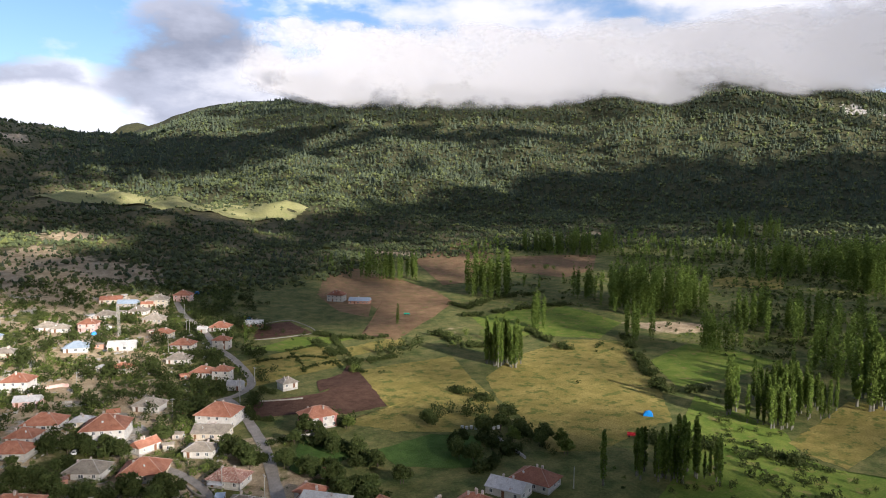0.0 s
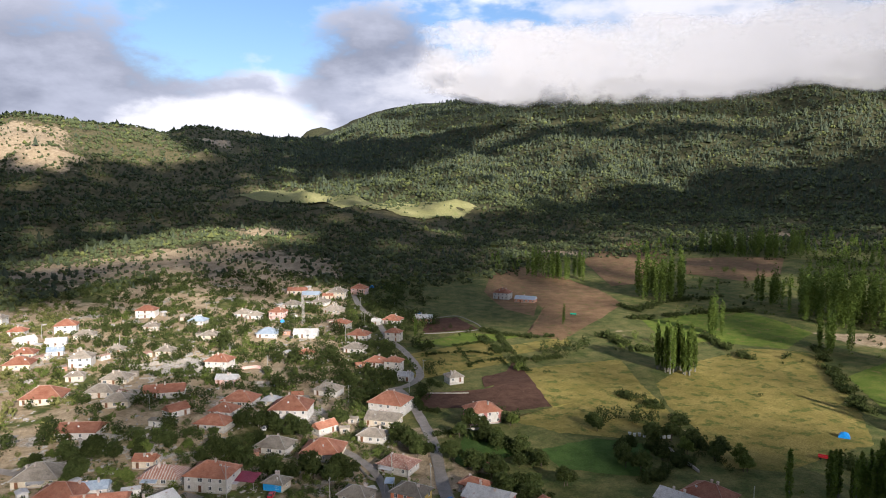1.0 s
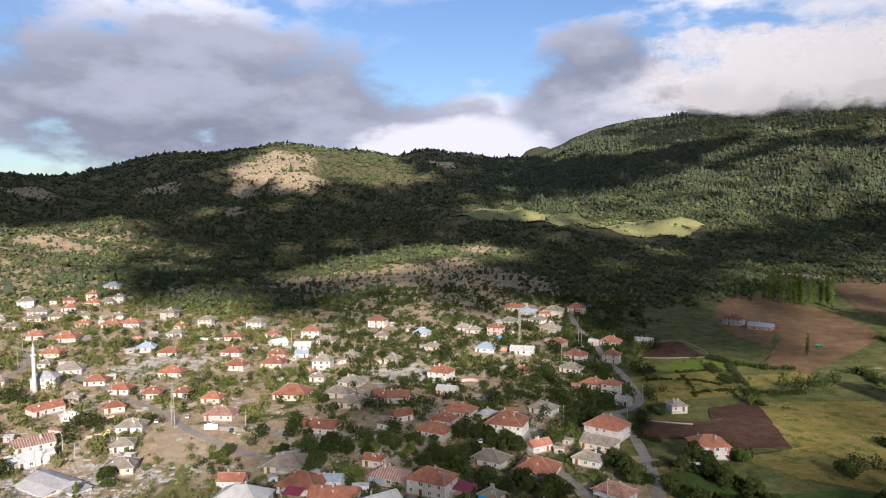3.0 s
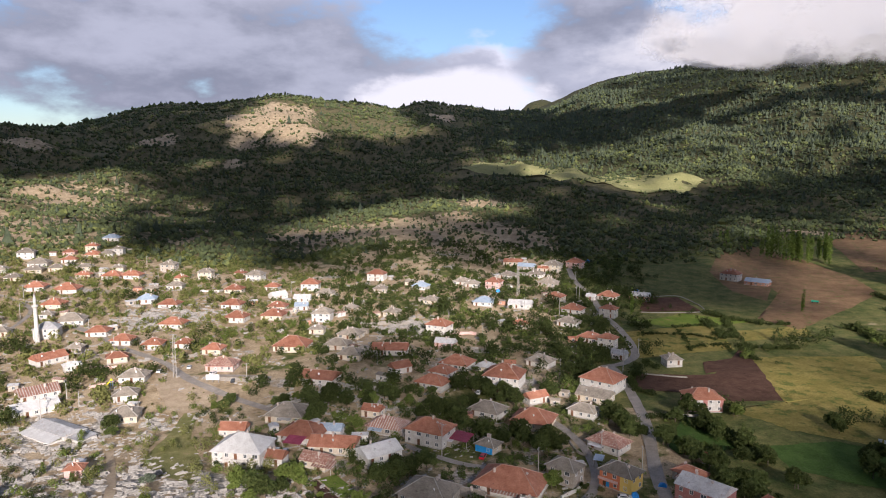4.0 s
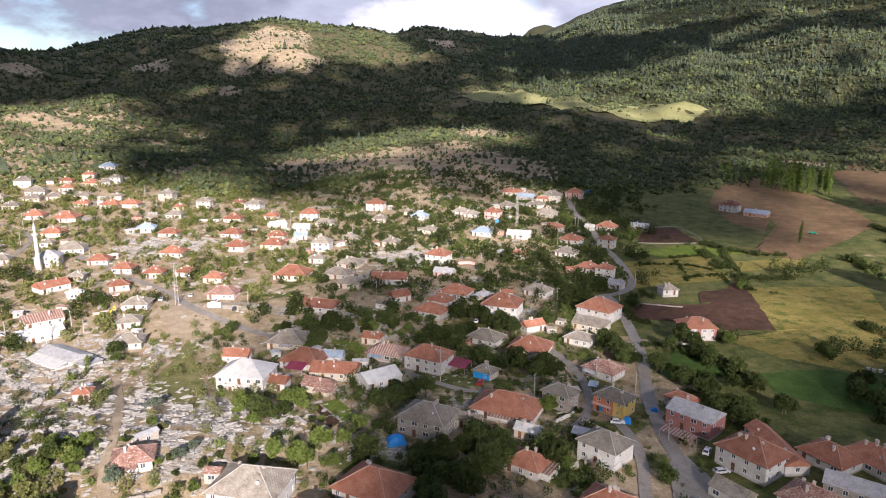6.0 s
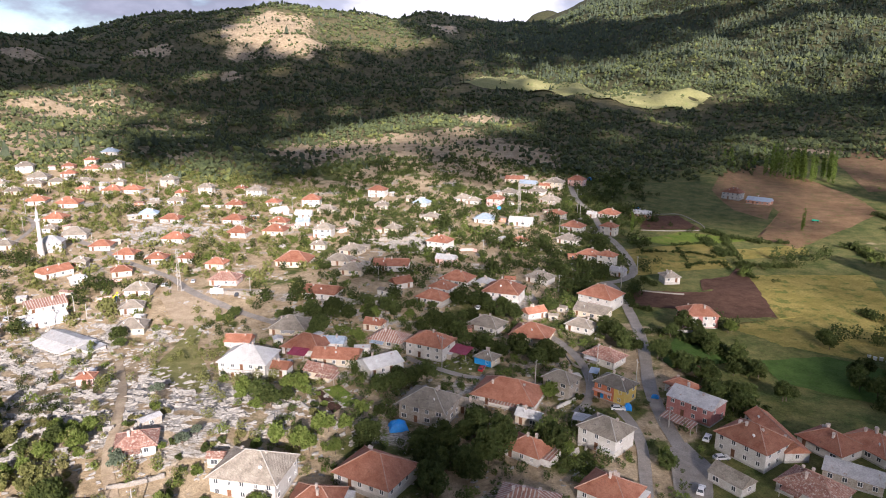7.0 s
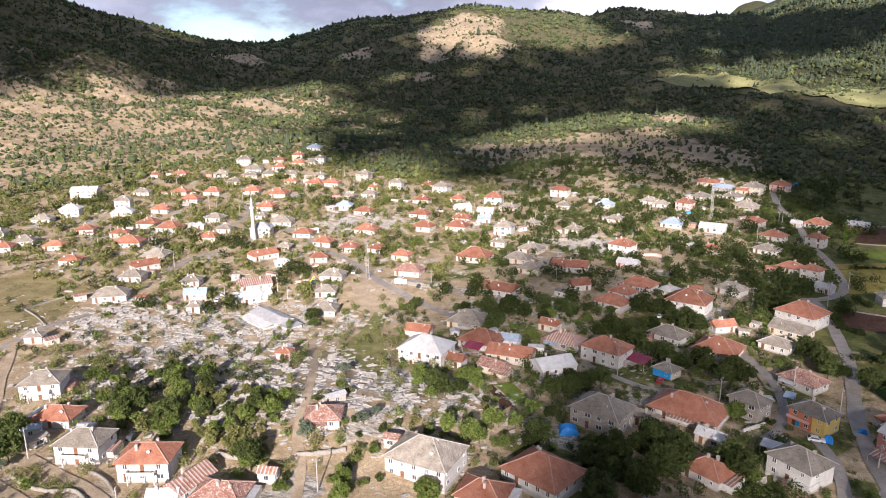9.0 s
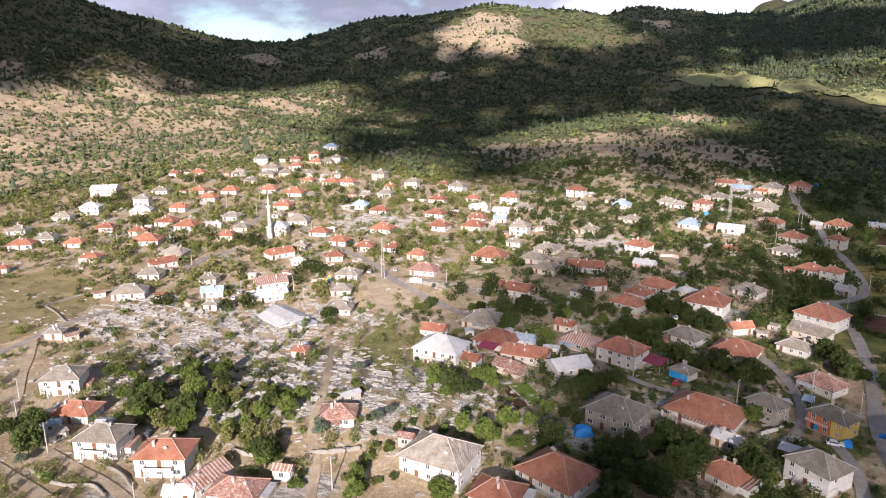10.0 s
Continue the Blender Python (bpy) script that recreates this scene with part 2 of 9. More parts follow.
M = {
    "R": mat("red_roof_tiles", (0.31, 0.118, 0.068), (0.46, 0.218, 0.14), 2.5, 0.8, 0.5, 9, (0.16, 0.08, 0.06), 0.66, 1.6, 0.22, stripes=(None, 0.27, 0, "u")),
    "O": mat("weathered_roof_tiles", (0.23, 0.105, 0.08), (0.38, 0.22, 0.165), 2.0, 0.85, 0.6, 9, (0.50, 0.42, 0.36), 0.56, 0.5, 0.2, stripes=(None, 0.3, 0, "u")),
    "G": mat("grey_roof_tiles", (0.23, 0.20, 0.16), (0.38, 0.335, 0.275), 2.5, 0.9, 0.5, 8, (0.12, 0.10, 0.08), 0.64, 1.2, 0.2, stripes=(None, 0.3, 0, "u")),
    "S": mat("galvanised_sheet", (0.42, 0.42, 0.42), (0.60, 0.60, 0.60), 2.0, 0.5, 0.4, 6, (0.35, 0.20, 0.13), 0.64, 1.2, 0.12, stripes=(None, 0.35, 0, "u")),
    "W": mat("pale_fibre_sheet", (0.55, 0.54, 0.52), (0.72, 0.72, 0.70), 2.0, 0.75, 0.4, 6, (0.4, 0.37, 0.33), 0.66, 1.0, 0.1, stripes=(None, 0.3, 0, "u")),
    "T": mat("rust_striped_sheet", (0.27, 0.13, 0.095), (0.40, 0.235, 0.175), 1.6, 0.7, 0.5, 6, (0.19, 0.10, 0.075), 0.60, 0.7, 0.1, stripes=((0.50, 0.44, 0.39), 0.95, 1.75, "u")),
    "B": mat("blue_grey_sheet", (0.30, 0.38, 0.48), (0.42, 0.50, 0.58), 2.0, 0.5, 0.4, 6, (0.25, 0.27, 0.3), 0.66, 1.0, 0.1, stripes=(None, 0.35, 0, "u")),
    "M": mat("maroon_sheet", (0.22, 0.02, 0.05), (0.32, 0.05, 0.09), 2.0, 0.45, 0.3, 6, None, stripes=(None, 0.3, 0, "u")),
    "w": mat("white_plaster", (0.53, 0.505, 0.46), (0.67, 0.65, 0.61), 1.8, 0.9, 0.15, 7, (0.52, 0.47, 0.41), 0.70, 1.2, 0.06),
    "c": mat("cream_plaster", (0.54, 0.47, 0.36), (0.64, 0.575, 0.465), 1.8, 0.9, 0.15, 7, (0.48, 0.40, 0.32), 0.70, 1.2, 0.06),
    "p": mat("pink_plaster", (0.62, 0.40, 0.36), (0.72, 0.52, 0.47), 1.8, 0.9, 0.15, 7, (0.5, 0.36, 0.32), 0.72, 1.2, 0.06),
    "d": mat("dusty_rose_plaster", (0.40, 0.17, 0.15), (0.48, 0.23, 0.20), 1.8, 0.9, 0.15, 7, (0.32, 0.16, 0.14), 0.70, 1.2, 0.05),
    "s": mat("rubble_stone_wall", (0.34, 0.30, 0.25), (0.52, 0.47, 0.40), 0.9, 0.95, 0.7, 5, (0.24, 0.20, 0.17), 0.60, 0.35, 0.1),
    "k": mat("brick_wall", (0.45, 0.22, 0.15), (0.55, 0.30, 0.21), 0.8, 0.9, 0.4, 6, (0.5, 0.42, 0.36), 0.66, 0.4, 0.06),
    "o": mat("orange_plaster", (0.62, 0.20, 0.10), (0.68, 0.26, 0.14), 1.5, 0.9, 0.12, 7, None, vary=0.03),
    "y": mat("yellow_plaster", (0.80, 0.56, 0.14), (0.84, 0.63, 0.20), 1.5, 0.9, 0.12, 7, None, vary=0.03),
    "b": mat("bright_blue_paint", (0.02, 0.26, 0.62), (0.03, 0.32, 0.72), 1.5, 0.6, 0.1, 7, None, vary=0.03),
    "trim": mat("white_window_frame", (0.74, 0.74, 0.72), (0.82, 0.82, 0.80), 0.8, 0.6, 0.05, 6),
    "door": mat("brown_door_wood", (0.13, 0.06, 0.03), (0.22, 0.11, 0.06), 0.6, 0.6, 0.2, 8, vary=0.3),
    "stack": mat("chimney_plaster", (0.50, 0.42, 0.36), (0.66, 0.58, 0.52), 0.5, 0.95, 0.3, 6, (0.08, 0.07, 0.06), 0.64, 0.3, 0.15),
    "conc": mat("concrete", (0.36, 0.34, 0.31), (0.50, 0.48, 0.44), 1.2, 0.9, 0.25, 7, (0.25, 0.23, 0.2), 0.68, 0.6, 0.1),
    "cap": mat("ridge_mortar", (0.36, 0.20, 0.15), (0.52, 0.36, 0.29), 0.6, 0.9, 0.3, 6, vary=0.2),
    "bark": mat("bark", (0.10, 0.075, 0.055), (0.20, 0.16, 0.125), 0.4, 0.95, 0.6, 6, vary=0.2),
    "pale_bark": mat("pale_poplar_bark", (0.15, 0.145, 0.115), (0.26, 0.25, 0.20), 0.5, 0.9, 0.4, 6, vary=0.1),
    "steel": mat("galvanised_steel", (0.30, 0.31, 0.32), (0.42, 0.43, 0.44), 0.4, 0.5, 0.1, 6, metal=0.6),
    "tyre": mat("tyre_rubber", (0.02, 0.02, 0.02), (0.035, 0.035, 0.035), 0.2, 0.85, 0.1, 6),
    "rock": mat("limestone", (0.25, 0.235, 0.21), (0.45, 0.43, 0.395), 0.8, 0.95, 0.8, 6, (0.20, 0.18, 0.155), 0.60, 0.5, 0.0, coords="World"),
    "dry_wall": mat("dry_stone", (0.25, 0.23, 0.20), (0.40, 0.37, 0.325), 0.5, 0.95, 0.8, 5, (0.24, 0.21, 0.18), 0.58, 0.3, 0.08),
    "asphalt": mat("worn_asphalt", (0.25, 0.225, 0.195), (0.37, 0.335, 0.295), 4.0, 0.9, 0.15, 12, (0.30, 0.26, 0.21), 0.64, 2.2, 0.03, coords="World"),
    "dirt": mat("trodden_earth", (0.36, 0.28, 0.19), (0.52, 0.42, 0.30), 4.0, 0.95, 0.3, 10, (0.34, 0.31, 0.16), 0.62, 2.5, 0.03, coords="World"),
    "plough": mat("ploughed_soil", (0.075, 0.043, 0.030), (0.125, 0.073, 0.052), 5.0, 1.0, 0.7, 10, (0.15, 0.095, 0.07), 0.62, 1.5, 0.03, coords="World"),
    "soil": mat("dry_red_soil", (0.17, 0.105, 0.06), (0.28, 0.18, 0.10), 9.0, 1.0, 0.5, 10, (0.15, 0.14, 0.055), 0.58, 5.0, 0.03, coords="World"),
    "stubble": mat("dry_grass", (0.19, 0.165, 0.045), (0.33, 0.265, 0.085), 11.0, 1.0, 0.6, 14, (0.12, 0.135, 0.035), 0.55, 7.0, 0.08, coords="World"),
    "pasture": mat("dry_pasture", (0.22, 0.18, 0.085), (0.36, 0.295, 0.155), 9.0, 1.0, 0.6, 14, (0.15, 0.155, 0.06), 0.58, 5.0, 0.05, coords="World"),
    "green_pasture": mat("olive_grass", (0.16, 0.17, 0.06), (0.28, 0.255, 0.11), 6.0, 1.0, 0.6, 14, (0.33, 0.27, 0.15), 0.62, 3.0, 0.05, coords="World"),
    "green": mat("green_crop", (0.055, 0.105, 0.024), (0.10, 0.165, 0.042), 7.0, 1.0, 0.7, 14, (0.08, 0.11, 0.04), 0.62, 3.0, 0.05, coords="World"),
    "grass": mat("rough_grass", (0.10, 0.165, 0.025), (0.20, 0.24, 0.05), 8.0, 1.0, 0.6, 14, (0.24, 0.20, 0.075), 0.60, 6.0, 0.05, coords="World"),
    "meadow": mat("pale_meadow", (0.24, 0.24, 0.10), (0.34, 0.325, 0.15), 26.0, 1.0, 0.3, 12, (0.20, 0.23, 0.08), 0.60, 16.0, 0.0, coords="World"),
    # olive foliage, its colour also lightened for the sunlit western side
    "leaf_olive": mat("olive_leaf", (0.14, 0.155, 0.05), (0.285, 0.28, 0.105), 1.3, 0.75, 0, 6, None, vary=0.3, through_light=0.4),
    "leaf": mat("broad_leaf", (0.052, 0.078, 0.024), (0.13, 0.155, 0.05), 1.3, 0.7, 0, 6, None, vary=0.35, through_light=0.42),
    "leaf_light": mat("light_leaf", (0.12, 0.17, 0.038), (0.225, 0.27, 0.075), 1.3, 0.7, 0, 6, None, vary=0.25, through_light=0.42),
    "leaf_grey": mat("grey_green_leaf", (0.10, 0.13, 0.085), (0.17, 0.20, 0.14), 1.0, 0.8, 0, 6, None, vary=0.15, through_light=0.2),
    "leaf_dry": mat("dry_shrub_leaf", (0.13, 0.135, 0.05), (0.235, 0.21, 0.09), 1.0, 0.8, 0, 6, None, vary=0.25, through_light=0.2),
    "oak": mat("scrub_oak_leaf", (0.046, 0.064, 0.030), (0.10, 0.122, 0.046), 6.0, 0.85, 0.4, 6, (0.15, 0.17, 0.05), 0.56, 14.0, 0.0, coords="World"),
    "pine": mat("pine_needles", (0.042, 0.060, 0.038), (0.088, 0.108, 0.060), 6.0, 0.85, 0.4, 6, (0.115, 0.13, 0.055), 0.62, 14.0, 0.0, coords="World"),
    "poplar": mat("poplar_leaf", (0.10, 0.155, 0.032), (0.20, 0.265, 0.058), 1.5, 0.7, 0, 6, None, vary=0.3, through_light=0.4),
    "tarp": mat("blue_tarpaulin", (0.01, 0.20, 0.60), (0.02, 0.28, 0.74), 0.8, 0.45, 0.3, 5),
    "yellow": mat("yellow_plastic", (0.75, 0.62, 0.02), (0.82, 0.70, 0.05), 0.5, 0.4, 0.02, 5),
    "red_paint": mat("red_paint", (0.40, 0.02, 0.03), (0.48, 0.03, 0.04), 0.8, 0.3, 0.02, 5),
    "car_white": mat("white_car_paint", (0.72, 0.72, 0.72), (0.78, 0.78, 0.78), 1.0, 0.25, 0, 5),
    "car_dark": mat("dark_car_paint", (0.05, 0.055, 0.06), (0.07, 0.075, 0.08), 1.0, 0.25, 0, 5),
    "hay": mat("straw", (0.30, 0.25, 0.12), (0.42, 0.36, 0.2), 0.5, 1.0, 0.6, 6),
    "green_paint": mat("green_sheet", (0.01, 0.22, 0.14), (0.02, 0.30, 0.19), 0.8, 0.5, 0.05, 5),
}
glass = bpy.data.materials.new("window_glass")
glass.use_nodes = True
g_b = glass.node_tree.nodes["Principled BSDF"]
g_b.inputs["Base Color"].default_value = (0.07, 0.08, 0.09, 1)
g_b.inputs["Roughness"].default_value = 0.12
M["glass"] = glass

# ---- the lie of the land: bearing (degrees, right of north is positive) and range from the hovering point ----
BEARING = (-180, -90, -62, -50, -42, -34, -26, -20, -14, -8, -2, 4, 9, 14, 20, 27, 34, 41, 48, 56, 64, 75, 100, 180)
FOOT_R = (1260, 840, 590, 560, 590, 600, 590, 550, 560, 600, 620, 620, 600, 600, 630, 760, 840, 900, 920, 950, 970, 980, 1120, 1260)
RIDGE_R = (3640, 2380, 1750, 1750, 1750, 1960, 2380, 2310, 2100, 2310, 2660, 3220, 3500, 3360, 2940, 2800, 2660, 2660, 2660, 2660, 2660, 2660, 3080, 3640)
RIDGE_B = (-180, -90, -62, -50, -43.5, -38, -33, -29, -26.5, -24, -20, -16, -13, -9, -6, -4, -2, 1, 5, 7, 9, 12, 16, 21, 27, 33, 40, 44, 48, 51, 56, 60, 65, 75, 100, 180)
RIDGE_E = (3, 6, 8.6, 7.2, 5.2, 3.8, 2.75, 2.55, 3.2, 4.0, 4.4, 4.95, 5.5, 4.95, 4.75, 4.5, 4.8, 4.6, 4.3, 4.2, 4.85, 6.35, 7.05, 7.65, 8.3, 8.9, 9.0, 9.3, 10.0, 9.6, 9.8, 8.7, 7.0, 6, 5, 3)
MID_E = (-1, -0.5, -1.0, -1.2, -1.6, -2.0, -2.2, -2.4, -2.4, -2.3, -2.0, -1.4, -1.0, -1.0, -0.9, -0.6, -0.4, -0.4, -0.5, -0.5, -0.6, -0.6, -0.6, -1)
MID_R = (2100, 1400, 980, 950, 980, 1040, 1060, 1060, 1060, 1060, 1090, 1120, 1190, 1230, 1260, 1330, 1400, 1470, 1470, 1470, 1470, 1540, 1680, 2100)
CURVE = (0.000036, 0.000057, 0.000086, 0.000093, 0.000114, 0.000129, 0.000157, 0.000143, 0.000114, 0.000107, 0.000107, 0.000100, 0.000093, 0.000086, 0.000071, 0.000057, 0.000050, 0.000050, 0.000050, 0.000050, 0.000050, 0.000050, 0.000043, 0.000036)
# low rises: x, y, height, radius
RISES = ((-77, 165, 7.0, 42), (-28, 300, 3.5, 42), (-133, 231, -4.2, 49), (21, 420, 4.2, 56))


def smooth_table(b, xs, ys):
    """Smooth (Hermite) interpolation of a table."""
    xs, ys = np.asarray(xs, float), np.asarray(ys, float)
    m = np.gradient(ys, xs)
    i = np.clip(np.searchsorted(xs, b) - 1, 0, len(xs) - 2)
    h = xs[i + 1] - xs[i]
    u = np.clip((b - xs[i]) / h, 0, 1)
    return ((2 * u**3 - 3 * u**2 + 1) * ys[i] + (u**3 - 2 * u**2 + u) * h * m[i]
            + (-2 * u**3 + 3 * u**2) * ys[i + 1] + (u**3 - u**2) * h * m[i + 1])


def wave(x, y, size, seed):
    """Cheap smooth noise from a few crossed sines, about -1 to 1."""
    rng = np.random.default_rng(seed)
    total = 0
    for _ in range(7):
        a, p = rng.uniform(0, 6.283, 2)
        k = 6.283 / size * rng.uniform(0.6, 1.7)
        total = total + np.sin(k * (x * np.cos(a) + y * np.sin(a)) + p + 1.3 * np.sin(k * 0.6 * (y * np.cos(a) - x * np.sin(a)) + 2 * p))
    return total / 3.2


def ground_z(x, y):
    """Height of the ground."""
    x, y = np.asarray(x, float), np.asarray(y, float)
    r = np.hypot(x, y) + 1e-6
    b = np.degrees(np.arctan2(x, y))
    rf, rr, rm = (smooth_table(b, BEARING, t) for t in (FOOT_R, RIDGE_R, MID_R))
    em, k = (smooth_table(b, BEARING, t) for t in (MID_E, CURVE))
    er = smooth_table(b, RIDGE_B, RIDGE_E)
    valley = k * np.clip(np.minimum(r, rf) - 168, 0, None) ** 2
    zf = valley
    sf = 2 * k * np.clip(rf - 168, 0, None)
    zm = 95 + rm * np.tan(np.radians(em))
    zr = 95 + rr * np.tan(np.radians(er))
    s1, s2 = (zm - zf) / (rm - rf), (zr - zm) / (rr - rm)
    sm = np.minimum(2.2 * np.minimum(s1, s2), 0.5 * (s1 + s2))
    def piece(u, h, z0, z1, m0, m1):
        return ((2 * u**3 - 3 * u**2 + 1) * z0 + (u**3 - 2 * u**2 + u) * h * m0 + (-2 * u**3 + 3 * u**2) * z1 + (u**3 - u**2) * h * m1)
    u1 = np.clip((r - rf) / (rm - rf), 0, 1)
    u2 = np.clip((r - rm) / (rr - rm), 0, 1)
    z = np.where(r < rf, valley, np.where(r < rm, piece(u1, rm - rf, zf, zm, sf, sm), piece(u2, rr - rm, zm, zr, sm, 0.35 * s2)))
    past = np.clip(r - rr, 0, None)
    z = z - 0.35 * zr * (1 - np.exp(-(past / 700) ** 2))
    far = 515 * np.exp(-((b - 8.0) / 4.8) ** 2 - ((r - 4350) / 450) ** 2) + 330 * np.exp(-((b + 1.5) / 3.0) ** 2 - ((r - 4350) / 450) ** 2)
    z = np.maximum(z, far)
    hill = np.clip((r - rf) / 350, 0, 1) * np.clip(r / 1000, 0, 1)
    calm = 1 - 0.85 * np.exp(-((r - rr) / 170) ** 2)
    z = z + hill * calm * (12 * wave(x, y, 460, 3) + 5.5 * wave(x, y, 170, 4) + 2 * wave(x, y, 60, 8))
    for cx, cy, h, w in RISES:
        z = z + h * np.exp(-(((x - cx) ** 2 + (y - cy) ** 2) / w**2))
    z = z + 0.6 * wave(x, y, 80, 5) * np.clip((r - 50) / 80, 0, 1)
    return z

# ---- building helpers ----
def box(bm, x0, x1, y0, y1, z0, z1, m=None):
    vs = [bm.verts.new(Vector(p) if m is None else m @ Vector(p)) for p in
          ((x0, y0, z0), (x1, y0, z0), (x1, y1, z0), (x0, y1, z0), (x0, y0, z1), (x1, y0, z1), (x1, y1, z1), (x0, y1, z1))]
    for f in ((3, 2, 1, 0), (4, 5, 6, 7), (0, 1, 5, 4), (1, 2, 6, 5), (2, 3, 7, 6), (3, 0, 4, 7)):
        bm.faces.new([vs[i] for i in f])


def tube(bm, p, q, r0, r1, sides=8, caps=True):
    p, q = Vector(p), Vector(q)
    turn = (q - p).to_track_quat("Z", "Y").to_matrix()
    rings = []
    for c, r in ((p, r0), (q, r1)):
        rings.append([bm.verts.new(c + turn @ Vector((r * math.cos(a), r * math.sin(a), 0))) for a in (6.28319 * i / sides for i in range(sides))])
    for i in range(sides):
        j = (i + 1) % sides
        bm.faces.new((rings[0][i], rings[0][j], rings[1][j], rings[1][i]))
    if caps:
        bm.faces.new(rings[1])
        bm.faces.new(rings[0][::-1])


def mesh_of(name, bm, material):
    me = bpy.data.meshes.new(name)
    bm.to_mesh(me)
    bm.free()
    me.materials.append(material)
    return me


def part(name, bm, material, parent, label=""):
    ob = new(name, mesh_of(name, bm, material))
    ob.parent = parent
    return tagged(ob, label)


def place(name, me, parent, m):
    ob = new(name, me)
    ob.parent = parent
    ob.matrix_basis = m
    return ob


def data_mesh(name, verts, faces, material, smooth=False):
    """A mesh from numpy arrays of corners and triangles or quads."""
    me = bpy.data.meshes.new(name)
    k = faces.shape[1]
    me.vertices.add(len(verts))
    me.vertices.foreach_set("co", np.ascontiguousarray(verts, np.float32).ravel())
    me.loops.add(faces.size)
    me.loops.foreach_set("vertex_index", np.ascontiguousarray(faces, np.int32).ravel())
    me.polygons.add(len(faces))
    me.polygons.foreach_set("loop_start", np.arange(0, faces.size, k, dtype=np.int32))
    me.polygons.foreach_set("use_smooth", np.full(len(faces), smooth))
    me.update(calc_edges=True)
    me.materials.append(material)
    return me


def z_at(x, y):
    return float(ground_z(x, y))

# ---- ground: one sheet out to the horizon, finer ahead of the hovering point ----
def ground_material():
    m = bpy.data.materials.new("hill_and_valley_ground")
    m.use_nodes = True
    n, l = m.node_tree.nodes, m.node_tree.links
    bsdf = n["Principled BSDF"]
    bsdf.inputs["Roughness"].default_value = 1.0
    bsdf.inputs["Specular IOR Level"].default_value = 0.1
    geo = n.new("ShaderNodeNewGeometry")
    att = n.new("ShaderNodeAttribute")
    att.attribute_name = "cover"
    sep = n.new("ShaderNodeSeparateColor")
    l.new(att.outputs["Color"], sep.inputs[0])

    def noise_of(scale, detail=6):
        t = n.new("ShaderNodeTexNoise")
        t.inputs["Scale"].default_value, t.inputs["Detail"].default_value, t.inputs["Roughness"].default_value = scale, detail, 0.65
        l.new(geo.outputs["Position"], t.inputs["Vector"])
        return t.outputs["Fac"]

    def blend(a, b, f, lo=None, hi=None):
        if lo is not None:
            r = n.new("ShaderNodeMapRange")
            r.inputs["From Min"].default_value, r.inputs["From Max"].default_value = lo, hi
            l.new(f, r.inputs["Value"])
            f = r.outputs[0]
        x = n.new("ShaderNodeMix")
        x.data_type = "RGBA"
        l.new(f, x.inputs["Factor"])
        for s, v in (("A", a), ("B", b)):
            if isinstance(v, tuple):
                x.inputs[s].default_value = (*v, 1)
            else:
                l.new(v, x.inputs[s])
        return x.outputs["Result"]
    broad, mid, fine = noise_of(0.02), noise_of(0.12), noise_of(0.9)
    grass = blend((0.075, 0.10, 0.028), (0.175, 0.165, 0.06), mid, 0.38, 0.62)
    earth = blend((0.295, 0.222, 0.132), (0.51, 0.405, 0.27), mid, 0.35, 0.65)
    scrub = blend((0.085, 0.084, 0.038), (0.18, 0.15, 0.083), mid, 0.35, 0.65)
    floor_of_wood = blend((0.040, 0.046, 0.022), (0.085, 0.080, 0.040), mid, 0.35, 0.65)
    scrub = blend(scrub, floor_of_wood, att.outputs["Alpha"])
    ledge = n.new("ShaderNodeMapping")
    ledge.inputs["Rotation"].default_value = (0, 0, 0.55)
    ledge.inputs["Scale"].default_value = (0.42, 1.5, 0.6)
    l.new(geo.outputs["Position"], ledge.inputs["Vector"])
    crack = n.new("ShaderNodeTexNoise")
    crack.inputs["Scale"].default_value, crack.inputs["Detail"].default_value, crack.inputs["Roughness"].default_value = 1.0, 5, 0.7
    l.new(ledge.outputs[0], crack.inputs["Vector"])
    stone = blend((0.17, 0.15, 0.12), (0.50, 0.475, 0.43), crack.outputs["Fac"], 0.40, 0.56)
    def edge(chan):
        a = n.new("ShaderNodeMath")
        a.operation = "ADD"
        l.new(sep.outputs[chan], a.inputs[0])
        s = n.new("ShaderNodeMath")
        s.operation = "MULTIPLY_ADD"
        s.inputs[1].default_value, s.inputs[2].default_value = 1.0, -0.5
        l.new(mid, s.inputs[0])
        l.new(s.outputs[0], a.inputs[1])
        w = n.new("ShaderNodeMath")
        w.operation = "MULTIPLY_ADD"
        w.inputs[1].default_value, w.inputs[2].default_value = 1.1, -0.55
        l.new(broad, w.inputs[0])
        t = n.new("ShaderNodeMath")
        t.operation = "ADD"
        l.new(a.outputs[0], t.inputs[0])
        l.new(w.outputs[0], t.inputs[1])
        return t.outputs[0]
    col = blend(grass, scrub, edge("Red"), 0.4, 0.6)
    col = blend(col, earth, edge("Green"), 0.4, 0.62)
    col = blend(col, stone, edge("Blue"), 0.42, 0.6)
    f2 = n.new("ShaderNodeMix")
    f2.data_type, f2.blend_type = "RGBA", "OVERLAY"
    f2.inputs["Factor"].default_value = 0.7
    l.new(col, f2.inputs["A"])
    speck = n.new("ShaderNodeMath")
    speck.operation = "MULTIPLY_ADD"
    speck.inputs[1].default_value = 0.9
    l.new(noise_of(2.6, 3), speck.inputs[0])
    half = n.new("ShaderNodeMath")
    half.operation = "MULTIPLY_ADD"
    half.inputs[1].default_value, half.inputs[2].default_value = 0.9, -0.4
    l.new(fine, half.inputs[0])
    l.new(half.outputs[0], speck.inputs[2])
    l.new(speck.outputs[0], f2.inputs["B"])
